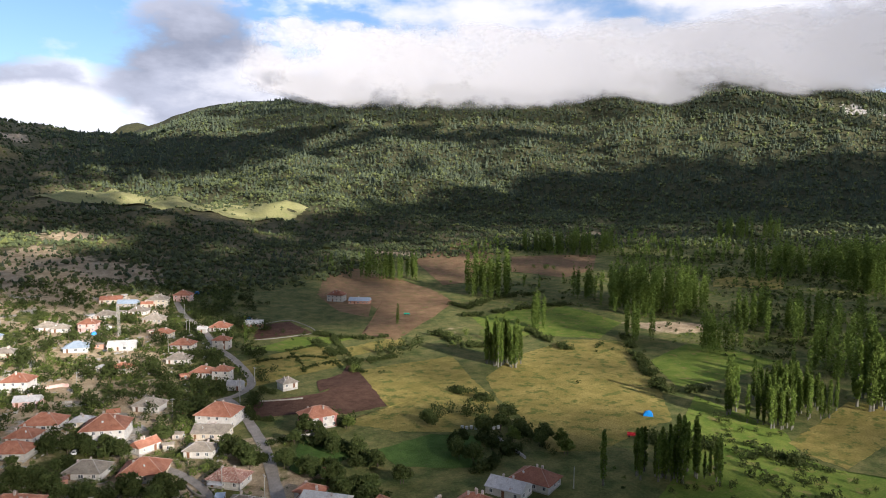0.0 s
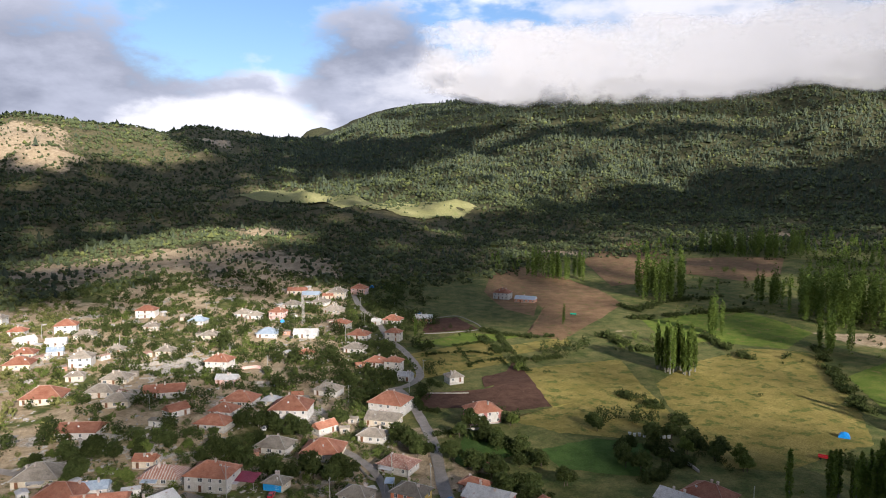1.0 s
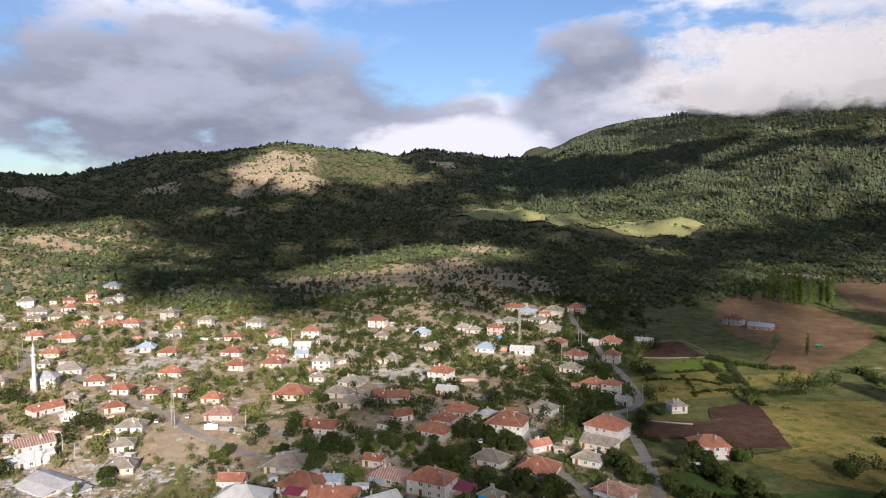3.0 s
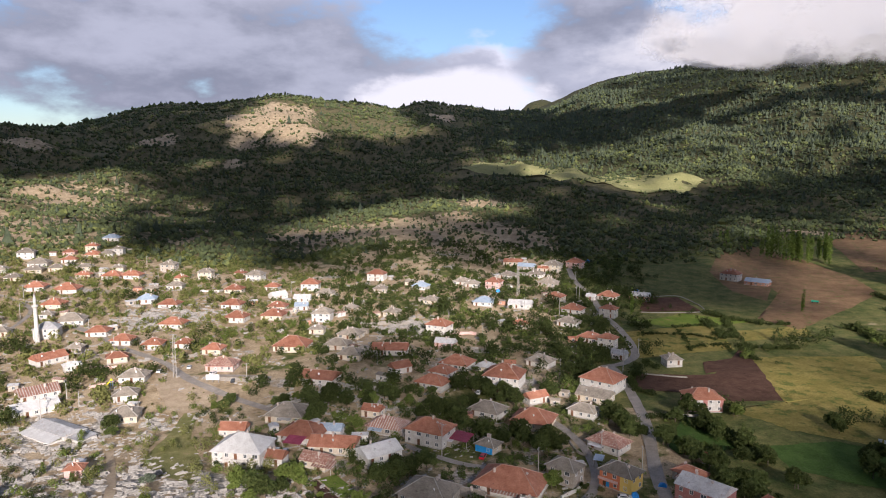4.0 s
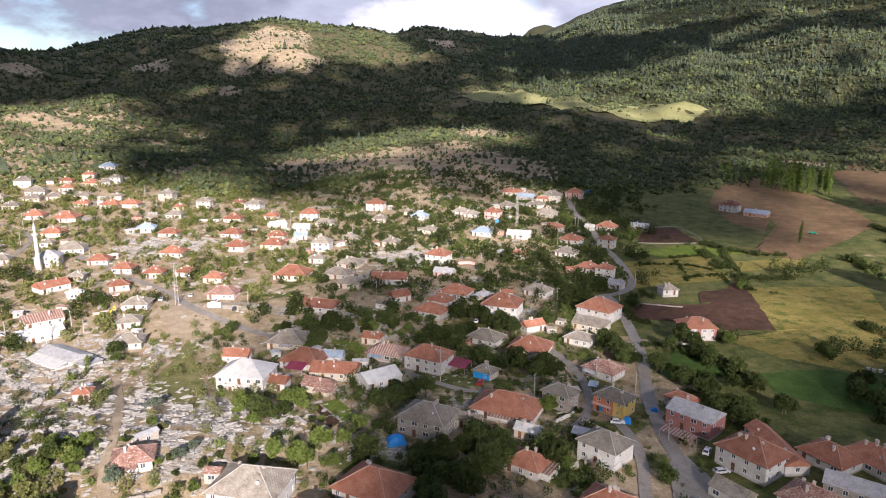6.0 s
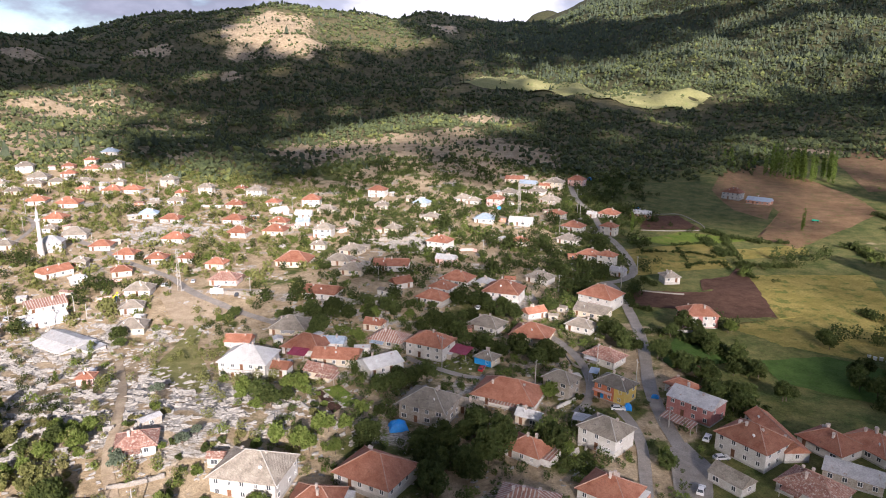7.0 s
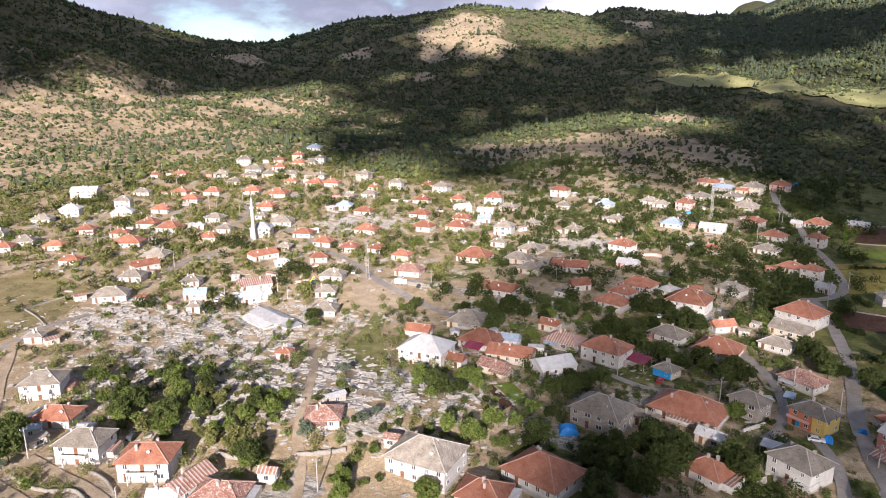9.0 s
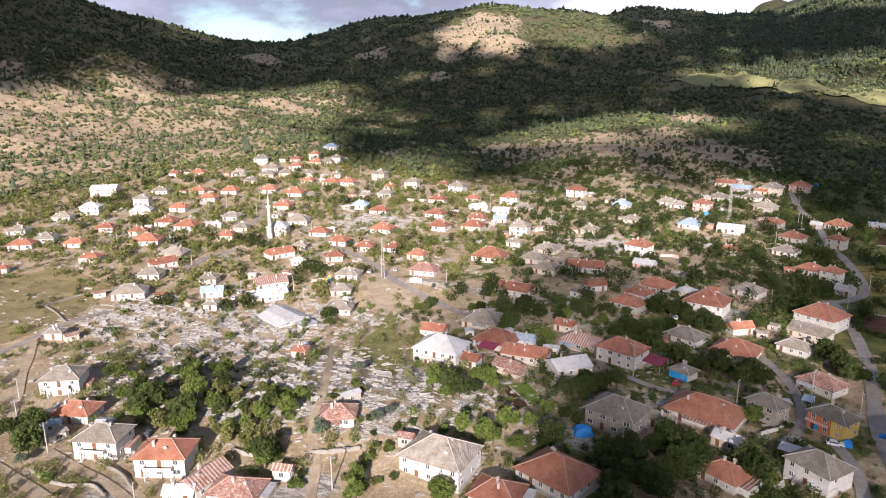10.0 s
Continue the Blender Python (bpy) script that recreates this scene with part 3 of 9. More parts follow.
    l.new(f2.outputs["Result"], bsdf.inputs["Base Color"])
    bp = n.new("ShaderNodeBump")
    bp.inputs["Strength"].default_value, bp.inputs["Distance"].default_value = 0.7, 0.5
    l.new(fine, bp.inputs["Height"])
    l.new(bp.outputs[0], bsdf.inputs["Normal"])
    return m


def blot(x, y, spots):
    """How far x, y lies inside any of the spots (x, y, half width across, half width along, turn): 0 to 1."""
    best = np.zeros_like(np.asarray(x, float))
    for cx, cy, a, b, turn in spots:
        c, s = math.cos(radians(turn)), math.sin(radians(turn))
        u, v = (x - cx) * c + (y - cy) * s, -(x - cx) * s + (y - cy) * c
        best = np.maximum(best, np.exp(-((u / a) ** 2 + (v / b) ** 2) ** 1.5))
    return best


def foot_of(x, y):
    return smooth_table(np.degrees(np.arctan2(x, y)), BEARING, FOOT_R)


# bare ground, rock and clearings: x, y, half width across, half depth, turn
BARE = [(-48, 690, 105, 84, 4), (36, 655, 84, 77, -3), (-108, 670, 77, 70, 9), (55, 888, 42, 42, -4), (-534, 586, 182, 154, 42), (-493, 448, 98, 98, 48), (-399, 540, 98, 84, 36), (-669, 618, 126, 154, 47), (-418, 633, 98, 84, 33), (-645, 820, 98, 126, 38), (-407, 1630, 112, 196, 14)]
BARE += [(-309, 1458, 70, 84, 12), (-615, 1458, 50, 56, 23), (-802, 1300, 56, 70, 32), (-492, 861, 56, 84, 30), (-377, 1238, 22, 28, 17), (-9, 2146, 56, 56, 0), (591, 397, 42, 13, -56), (382, 311, 31, 18, -51), (386, 726, 42, 28, -28), (-1, 718, 70, 70, 0), (735, 774, 35, 35, -44)]
STRIP = [(-87, 221, 10, 38, 18), (-102, 262, 16, 14, 0)]
ROCKY = [(-151, 210, 42, 39, 36), (-147, 182, 31, 31, 39), (-110, 168, 31, 28, 33), (-70, 170, 34, 25, 22), (-193, 215, 25, 22, 42), (-106, 248, 17, 17, 23), (-129, 243, 22, 17, 28), (-91, 194, 22, 20, 25), (1222, 1437, 10, 28, -40), (1963, 1001, 84, 56, -63), (-45, 268, 22, 10, 10), (-17, 370, 22, 14, 3), (-28, 257, 11, 8, 6), (-153, 381, 28, 20, 22)]
CLEAR = [(70, 1243, 84, 140, -3), (139, 1282, 98, 140, -6), (207, 1201, 98, 140, -10), (253, 1055, 98, 126, -13), (340, 1113, 84, 112, -17), (401, 1122, 56, 84, -20), (270, 518, 77, 63, -28), (406, 642, 42, 25, -32), (504, 575, 42, 22, -41), (153, 468, 56, 56, -18), (308, 400, 126, 84, -38), (468, 407, 168, 84, -49)]



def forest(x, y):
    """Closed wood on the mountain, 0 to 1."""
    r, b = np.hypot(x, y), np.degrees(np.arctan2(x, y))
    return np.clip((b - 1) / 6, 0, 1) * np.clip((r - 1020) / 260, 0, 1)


def cover(x, y):
    """Scrub, bare earth and bare rock on the ground, each 0 to 1."""
    r = np.hypot(x, y)
    b = np.degrees(np.arctan2(x, y))
    rise = np.clip((r - foot_of(x, y)) / 55 + 0.2, 0, 1)
    earth = np.clip(blot(x, y, BARE) + 0.18 * wave(x, y, 126, 21), 0, 1)
    slope = rise * np.clip((-b - 13) / 8, 0, 1) * np.clip((1350 - r) / 300, 0, 1)
    earth = np.maximum(earth, slope * np.clip(0.48 + 0.35 * wave(x, y, 70, 29), 0, 0.8))
    town = np.clip((foot_of(x, y) + 15 - r) / 40, 0, 1) * np.clip((14 - b) / 6, 0, 1)
    earth = np.maximum(earth, town * (0.72 + 0.45 * wave(x, y, 40, 22)))
    yards = np.clip((24 - b) / 3, 0, 1) * np.clip((b - 2) / 4, 0, 1) * np.clip((310 - 4 * np.clip(b - 10, 0, 20) - r) / 25, 0, 1)
    earth = np.maximum(earth, yards * (0.62 + 0.5 * wave(x, y, 24, 27)))
    earth = np.maximum(earth, np.clip((-b - 8) / 14, 0, 1) * town * (0.85 + 0.4 * wave(x, y, 25, 24)))
    rock = np.clip(blot(x, y, ROCKY) * (0.62 + 0.5 * wave(x + 0.4 * y, 2.2 * y, 16, 23)), 0, 1)
    rock = rock * (1 - blot(x, y, STRIP))
    rock = np.maximum(rock, 0.5 * town * np.clip(0.2 + wave(x, y, 34, 25), 0, 1))
    return rise, np.clip(earth, 0, 1), rock


def build_ground():
    b = np.concatenate([np.arange(-180, -60, 3.0), np.arange(-60, 74, 0.4), np.arange(74, 180, 3.0)])
    r = np.concatenate([[1.0], np.geomspace(18, 4900, 270)])
    bb, rr = np.meshgrid(np.radians(b), r)
    x, y = rr * np.sin(bb), rr * np.cos(bb)
    z = ground_z(x, y)
    z[rr > 4000] -= (rr[rr > 4000] - 4000) * 0.05
    nb, nr = len(b), len(r)
    idx = np.arange(nb * nr).reshape(nr, nb)
    nxt = np.roll(idx, -1, 1)
    faces = np.stack([idx[:-1], nxt[:-1], nxt[1:], idx[1:]], -1).reshape(-1, 4)[:, ::-1]
    me = data_mesh("ground", np.stack([x, y, z], -1).reshape(-1, 3), faces, ground_material(), True)
    a = me.attributes.new("cover", "FLOAT_COLOR", "POINT")
    s, e, k = cover(x.ravel(), y.ravel())
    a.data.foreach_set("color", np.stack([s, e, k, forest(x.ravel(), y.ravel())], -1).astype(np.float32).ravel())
    return tagged(new("ground", me), "dry grass, red earth and scrubby hillside round a village", "ground", kind="structure")


build_ground()

# ---- kinds of things ----
def window_mesh(w, h):
    bm = bmesh.new()
    t = 0.09
    xs, zs = (-w / 2, -w / 2 + t, -0.04, 0.04, w / 2 - t, w / 2), (0, t, h - t, h)
    grid = {(i, j, k): bm.verts.new((xs[i], y, zs[j])) for i in range(6) for j in range(4) for k, y in enumerate((-0.07, 0.05))}
    solid = {(i, j) for i in range(5) for j in range(3) if j != 1 or i in (0, 2, 4)}
    for i, j in solid:
        bm.faces.new([grid[q] for q in ((i, j, 0), (i + 1, j, 0), (i + 1, j + 1, 0), (i, j + 1, 0))])
        for di, dj, e in ((-1, 0, ((i, j), (i, j + 1))), (1, 0, ((i + 1, j + 1), (i + 1, j))), (0, -1, ((i + 1, j), (i, j))), (0, 1, ((i, j + 1), (i + 1, j + 1)))):
            if (i + di, j + dj) not in solid:
                (a, b), (c, d) = e
                bm.faces.new([grid[q] for q in ((a, b, 0), (c, d, 0), (c, d, 1), (a, b, 1))])
    bmesh.ops.recalc_face_normals(bm, faces=bm.faces[:])
    frame_me = mesh_of("window", bm, M["trim"])
    bm = bmesh.new()
    box(bm, -w / 2 + t, w / 2 - t, -0.03, 0.04, t, h - t)
    return frame_me, mesh_of("pane", bm, M["glass"])


WINDOWS = [window_mesh(1.15, 1.3), window_mesh(0.8, 1.1), window_mesh(1.7, 1.3)]


def chimney_mesh(h):
    bm = bmesh.new()
    box(bm, -0.28, 0.28, -0.28, 0.28, -0.9, h)
    box(bm, -0.36, 0.36, -0.36, 0.36, h + 0.003, h + 0.12)
    box(bm, -0.2, 0.2, -0.2, 0.2, h + 0.123, h + 0.3)
    box(bm, -0.33, 0.33, -0.33, 0.33, h + 0.303, h + 0.37)
    return mesh_of("chimney", bm, M["stack"])


CHIMNEYS = [chimney_mesh(0.8), chimney_mesh(1.2)]
bm = bmesh.new()
box(bm, -0.5, 0.5, -0.04, 0.06, 0, 2.05)
box(bm, -0.58, 0.58, -0.06, 0.03, 2.053, 2.15)
DOOR = mesh_of("door", bm, M["door"])


def dish_mesh():
    bm = bmesh.new()
    rings = []
    for i in range(4):
        a = 0.42 * i / 3
        rings.append([bm.verts.new((a * math.cos(t), -0.35 + 0.5 * a * a, 0.8 + a * math.sin(t))) for t in (0.6283 * k for k in range(10))] if i else [bm.verts.new((0, -0.35, 0.8))])
    for k in range(10):
        bm.faces.new((rings[0][0], rings[1][k], rings[1][(k + 1) % 10]))
        for i in (1, 2):
            bm.faces.new((rings[i][k], rings[i + 1][k], rings[i + 1][(k + 1) % 10], rings[i][(k + 1) % 10]))
    tube(bm, (0, 0, -0.5), (0, -0.28, 0.8), 0.03, 0.03, 6)
    return mesh_of("satellite_dish", bm, M["trim"])


DISH = dish_mesh()
ROOF_WORDS = {"R": "red tiled", "O": "weathered patchy tiled", "G": "grey-brown tiled", "S": "galvanised sheet", "W": "pale sheet", "T": "rust-striped sheet", "B": "blue-grey sheet", "M": "maroon sheet"}
WALL_WORDS = {"w": "white plastered", "c": "cream plastered", "p": "pink plastered", "d": "dusty-rose plastered", "s": "rubble stone", "k": "brick", "o": "orange and yellow plastered", "b": "bright blue fronted"}
HOMES = []


def roof_shape(w, d, rise, over, gable, thick=0.14):
    """A hipped or gabled roof over w by d metres with overhang; the eaves' underside lies at 0. Returns the tiles' mesh data and the ridge lines."""
    W, D = w / 2 + over, d / 2 + over
    along = w >= d
    if along:
        e = W if gable else max(W - D, 0.05)
        r0, r1 = Vector((-e, 0, rise)), Vector((e, 0, rise))
    else:
        e = D if gable else max(D - W, 0.05)
        r0, r1 = Vector((0, -e, rise)), Vector((0, e, rise))
    c = [Vector((-W, -D, 0)), Vector((W, -D, 0)), Vector((W, D, 0)), Vector((-W, D, 0))]
    bm = bmesh.new()
    uv = bm.loops.layers.uv.new("UVMap")
    up = Vector((0, 0, thick))

    def face(ps):
        f = bm.faces.new([bm.verts.new(p) for p in ps])
        u = (ps[1] - ps[0]).normalized()
        n = f.normal if f.normal.length else Vector((0, 0, 1))
        f.normal_update()
        v = f.normal.cross(u)
        for lp in f.loops:
            q = lp.vert.co - ps[0]
            lp[uv].uv = (q.dot(u), q.dot(v))
    if along:
        sides = [(c[0], c[1], r1, r0), (c[2], c[3], r0, r1)], [(c[1], c[2], r1), (c[3], c[0], r0)]
    else:
        sides = [(c[1], c[2], r1, r0), (c[3], c[0], r0, r1)], [(c[0], c[1], r0), (c[2], c[3], r1)]
    for ps in sides[0]:
        face([p + up for p in ps])
    for ps in sides[1]:
        face([p + up for p in ps])
    for i in range(4):
        a, b = c[i], c[(i + 1) % 4]
        face([a, b, b + up, a + up])
    face([c[3], c[2], c[1], c[0]])
    lines = [(r0 + up, r1 + up)]
    if not gable:
        near = [(c[0], r0), (c[3], r0), (c[1], r1), (c[2], r1)] if along else [(c[0], r0), (c[1], r0), (c[2], r1), (c[3], r1)]
        lines += [(a + up, b + up) for a, b in near]
    return bm, lines


def house(x, y, turn, w, d, storeys=1, roof="R", wall="w", gable=False, balcony=False, label="", rise=0.0, drop=0.0, stacks=2, plain=False):
    """A house: front towards local -y, turned by so many degrees, standing at x, y."""
    rng = random.Random(int(x * 31 + y * 17))
    base = z_at(x, y) + drop
    home = new("house")
    home.matrix_world = pose(x, y, base, 0, 0, turn)
    HOMES.append((x, y, 0.5 * math.hypot(w, d)))
    h = 2.45 * storeys + 0.15
    kind = "gabled" if gable else "hipped"
    tagged(home, label or f"{WALL_WORDS[wall]} village house with a {kind} {ROOF_WORDS[roof]} roof", "house", "village houses")
    bm = bmesh.new()
    box(bm, -w / 2, w / 2, -d / 2, d / 2, -2.0, h - 0.002)
    if gable:
        rs = rise or min(0.34 * min(w, d), 2.2)
        for s in (-1, 1):
            if w >= d:
                ps = [(s * w / 2, -d / 2, h), (s * w / 2, d / 2, h), (s * w / 2, 0, h + rs)]
                q = [(s * (w / 2 - 0.25), a[1], a[2]) for a in ps]
            else:
                ps = [(-w / 2, s * d / 2, h), (w / 2, s * d / 2, h), (0, s * d / 2, h + rs)]
                q = [(a[0], s * (d / 2 - 0.25), a[2]) for a in ps]
            va, vb = [bm.verts.new(p) for p in ps], [bm.verts.new(p) for p in q]
            bm.faces.new(va)
            bm.faces.new(vb[::-1])
            for i in range(3):
                j = (i + 1) % 3
                bm.faces.new((va[i], vb[i], vb[j], va[j]))
        bmesh.ops.recalc_face_normals(bm, faces=bm.faces[:])
    part("wall", bm, M[wall], home)
    bm = bmesh.new()
    box(bm, -w / 2 - 0.05, w / 2 + 0.05, -d / 2 - 0.05, d / 2 + 0.05, -2.05, 0.35)
    part("plinth", bm, M["conc"], home)
    rs = rise or (min(0.34 * min(w, d), 2.2) if gable else 0.33 * min(w, d))
    over = 0.3 if gable else 0.6
    bm, lines = roof_shape(w, d, rs + (0.1 if gable else 0), over, gable)
    top = part("roof", bm, M[roof], home)
    top.location.z = h
    if roof in "ROG" and not plain:
        for a, b in lines:
            bm = bmesh.new()
            tube(bm, a, b, 0.13, 0.13, 5)
            part("ridge_cap", bm, M["cap"] if roof != "G" else M["conc"], top)
    for k in range(stacks):
        cx, cy = rng.uniform(-0.32, 0.32) * w, rng.uniform(-0.2, 0.25) * d
        place("chimney", rng.choice(CHIMNEYS), home, pose(cx, cy, h + rs * max(0.25, 1 - 2 * max(abs(cx) / w, abs(cy) / d)) + 0.1, 0, 0, 0))
    if rng.random() < 0.4 and not plain:
        place("satellite_dish", DISH, home, pose(rng.uniform(-0.3, 0.3) * w, -0.3 * d, h + 0.35 * rs + 0.3, 0, 0, rng.uniform(-40, 40)))
    far = math.hypot(x, y) > 330
    walls = [(w, -d / 2, 0, False), (d, w / 2, 90, True)] + ([] if far else [(d, w / 2, -90, True), (w, -d / 2, 180, False)])
    door_at = rng.choice((0, 1)) if not plain else -1
    for wi, (length, off, ang, side) in enumerate(walls):
        n = max(1, int((length - 0.8) / 2.9))
        spin = pose(0, 0, 0, 0, 0, ang)
        edge = w / 2 if side else d / 2
        for st in range(storeys):
            for i in range(n):
                u = (i + 0.5) / n * length - length / 2
                if side and rng.random() < 0.35:
                    continue
                if wi == 0 and st == 0 and i == min(door_at, n - 1) and door_at >= 0:
                    place("door", DOOR, home, spin @ pose(u, -edge - 0.02, 0.15))
                    continue
                if balcony and wi == 0 and st == storeys - 1 and i == n // 2:
                    place("door", DOOR, home, spin @ pose(u, -edge - 0.02, 2.55 * st + 0.15))
                    continue
                fr, pn = WINDOWS[0] if rng.random() < 0.6 else rng.choice(WINDOWS)
                win = place("window", fr, home, spin @ pose(u + rng.uniform(-0.2, 0.2), -edge - 0.02, 2.55 * st + 0.95))
                place("pane", pn, win, Matrix())
    if balcony:
        bz = 2.55 * (storeys - 1) + 0.12
        bw = 0.55 * w
        bm = bmesh.new()
        box(bm, -bw / 2, bw / 2, -d / 2 - 1.6, -d / 2 - 0.006, bz - 0.16, bz)
        deck = part("balcony", bm, M["conc"], home, "projecting concrete balcony")
        bm = bmesh.new()
        for a, b, c, e in ((-bw / 2, bw / 2, -d / 2 - 1.58, -d / 2 - 1.48), (-bw / 2, -bw / 2 + 0.1, -d / 2 - 1.47, -d / 2 - 0.06), (bw / 2 - 0.1, bw / 2, -d / 2 - 1.47, -d / 2 - 0.06)):
            box(bm, a, b, c, e, bz + 0.004, bz + 0.85)
        part("parapet", bm, M[wall], deck)
        for sx in (-1, 1):
            bm = bmesh.new()
            box(bm, sx * (bw / 2 - 0.2) - 0.12, sx * (bw / 2 - 0.2) + 0.12, -d / 2 - 1.55, -d / 2 - 1.3, -2.0, bz - 0.165)
            part("post", bm, M[wall], deck)
    extra = random.Random(int(x * 13 + y * 29))
    if not plain and not gable and not label and w > 6.5 and math.hypot(x, y) < 290 and extra.random() < 0.6:
        if extra.random() < 0.5 and not balcony:
            x0 = extra.uniform(-0.48, -0.1) * w
            shed_roof(home, x0, x0 + extra.uniform(0.35, 0.5) * w, -d / 2 - extra.uniform(1.6, 2.4), -d / 2 - 0.06, 1.95, 2.3, extra.choice("SSTOB"), "porch_roof")
        else:
            s, k = extra.choice((-1, 1)), extra.uniform(1.8, 2.8)
            xa, xb = sorted((s * (w / 2 + 0.056), s * (w / 2 + k)))
            ya = -d / 2 + extra.uniform(0.2, 0.4) * d
            bm = bmesh.new()
            box(bm, xa, xb, ya, d / 2 - 0.4, -2.0, 1.95)
            lean = part("annex", bm, M[extra.choice("sswck")], home, "low lean-to annex of mixed masonry")
            shed_roof(lean, xa, xb, ya - 0.3, d / 2 - 0.2, 1.97, 2.35, extra.choice("SSTOGW"), "annex_roof", posts=False)
    return home


def shed_roof(home, x0, x1, y0, y1, z0, z1, material, name="awning", posts=True, label=""):
    """A lean-to sheet of a house: from its eaves at y1 (height z1) down to y0 (height z0), on posts."""
    bm = bmesh.new()
    uv = bm.loops.layers.uv.new("UVMap")
    vs = [(x0, y0, z0), (x1, y0, z0), (x1, y1, z1), (x0, y1, z1)]
    lo = [bm.verts.new(v) for v in vs]
    hi = [bm.verts.new((v[0], v[1], v[2] + 0.06)) for v in vs]
    bm.faces.new(lo[::-1])
    f = bm.faces.new(hi)
    for lp in f.loops:
        lp[uv].uv = (lp.vert.co.x, lp.vert.co.y)
    for i in range(4):
        j = (i + 1) % 4
        bm.faces.new((lo[i], lo[j], hi[j], hi[i]))
    sheet = part(name, bm, M[material], home, label)
    if posts:
        for px in (x0 + 0.15, x1 - 0.15):
            bm = bmesh.new()
            box(bm, px - 0.07, px + 0.07, y0 + 0.1, y0 + 0.24, -2, z0 - 0.006)
            part("post", bm, M["conc"], sheet)
    return sheet


# ---- trees ----
def leaves_of(rng, centres, radii, n, size, flat=0.75):
    """Triangulated leaf sprays scattered through round clumps."""
    which = rng.integers(0, len(centres), n)
    d = rng.normal(size=(n, 3))
    d /= np.linalg.norm(d, axis=1)[:, None]
    p = centres[which] + d * (radii[which] * rng.uniform(0.55, 1.05, n))[:, None] * np.array([1, 1, flat])
    nrm = d + 0.8 * rng.normal(size=(n, 3))
    nrm /= np.linalg.norm(nrm, axis=1)[:, None]
    t = np.cross(nrm, rng.normal(size=(n, 3)))
    t /= np.linalg.norm(t, axis=1)[:, None]
    s = np.cross(nrm, t)
    k = (size * rng.uniform(0.6, 1.4, n))[:, None]
    v = np.stack([p - t * k, p + s * k * 0.95, p + t * k - s * k * 0.5], 1)
    f = np.arange(3 * n).reshape(n, 3)
    return v.reshape(-1, 3), f


def tree_meshes(seed, h, w, clumps, leaves, size, leaf, bark="bark", trunk=0.3, tall=False):
    rng = np.random.default_rng(seed)
    bm = bmesh.new()
    tr = 0.02 * h + 0.05
    centres, radii = [], []
    if tall:
        tube(bm, (0, 0, -0.6), (0, 0, h * 0.5), tr, tr * 0.6, 6)
        tube(bm, (0, 0, h * 0.5), (0, 0, h * 0.97), tr * 0.6, 0.02, 5)
        for i in range(clumps):
            u = (i + 0.5) / clumps
            z = h * (trunk + (0.97 - trunk) * u)
            rad = w * min(1, 26 / (clumps + 8)) * (0.30 + 0.75 * math.sin(3.14 * min(1, u * 0.85 + 0.12)) ** 0.8) * rng.uniform(0.75, 1.2) * 0.5
            a = rng.uniform(0, 6.28)
            c = (math.cos(a) * rad * 0.45, math.sin(a) * rad * 0.45, z)
            tube(bm, (0, 0, z - h * 0.06), c, tr * 0.3, 0.015, 3, False)
            centres.append(c)
            radii.append(rad)
        flat = 1.9
    else:
        zt = h * trunk
        tube(bm, (0, 0, -0.6), (0.03 * h, 0.02 * h, zt), tr, tr * 0.75, 7)
        for i in range(clumps):
            a = i * 2.399 + rng.uniform(-0.4, 0.4)
            el = rng.uniform(0.05, 1.0)
            rr = w * 0.5 * math.sqrt(max(0.05, 1 - (el - 0.35) ** 2 * 1.6)) * rng.uniform(0.35, 0.85)
            c = (rr * math.cos(a), rr * math.sin(a), zt + (h - zt) * (0.12 + 0.72 * el))
            if i < 6:
                tube(bm, (0.03 * h, 0.02 * h, zt * rng.uniform(0.7, 1.0)), c, tr * 0.5, 0.02, 4, False)
            centres.append(c)
            radii.append(w * rng.uniform(0.16, 0.27))
        flat = 0.8
    wood = mesh_of("trunk", bm, M[bark])
    v, f = leaves_of(rng, np.array(centres), np.array(radii), leaves, size, flat)
    v[:, 2] = np.maximum(v[:, 2], 0.15)
    return wood, data_mesh("crown", v, f, M[leaf])


TREES = {
    "walnut": [tree_meshes(s, 6.5, 6.2, 17, 1350, 0.40, "leaf") for s in (1, 2, 3)],
    "fruit": [tree_meshes(s, 4.2, 4.0, 13, 850, 0.32, lf, trunk=0.22) for s, lf in ((4, "leaf"), (5, "leaf_light"), (6, "leaf"))],
    "light": [tree_meshes(s, 5.2, 4.6, 14, 950, 0.35, "leaf_light") for s in (7, 8)],
    "shrub": [tree_meshes(s, 1.9, 2.5, 9, 420, 0.24, lf, trunk=0.08) for s, lf in ((9, "leaf"), (10, "leaf_light"), (11, "leaf_dry"))],
    "grey": [tree_meshes(12, 3.6, 4.0, 11, 800, 0.24, "leaf_grey", trunk=0.15)],
    "olive": [tree_meshes(s, 3.7, 3.7, 14, 850, 0.3, "leaf_olive", trunk=0.14) for s in (20, 21, 22)],
    "cypress": [tree_meshes(13, 4.0, 1.9, 9, 500, 0.2, "leaf_light", trunk=0.06, tall=True), tree_meshes(14, 4.0, 1.7, 9, 500, 0.2, "leaf", trunk=0.06, tall=True)],
    "poplar": [tree_meshes(s, 15.0, 2.5, 34, 1000, 0.36, "poplar", "pale_bark", 0.13, True) for s in (15, 16, 17)],
}
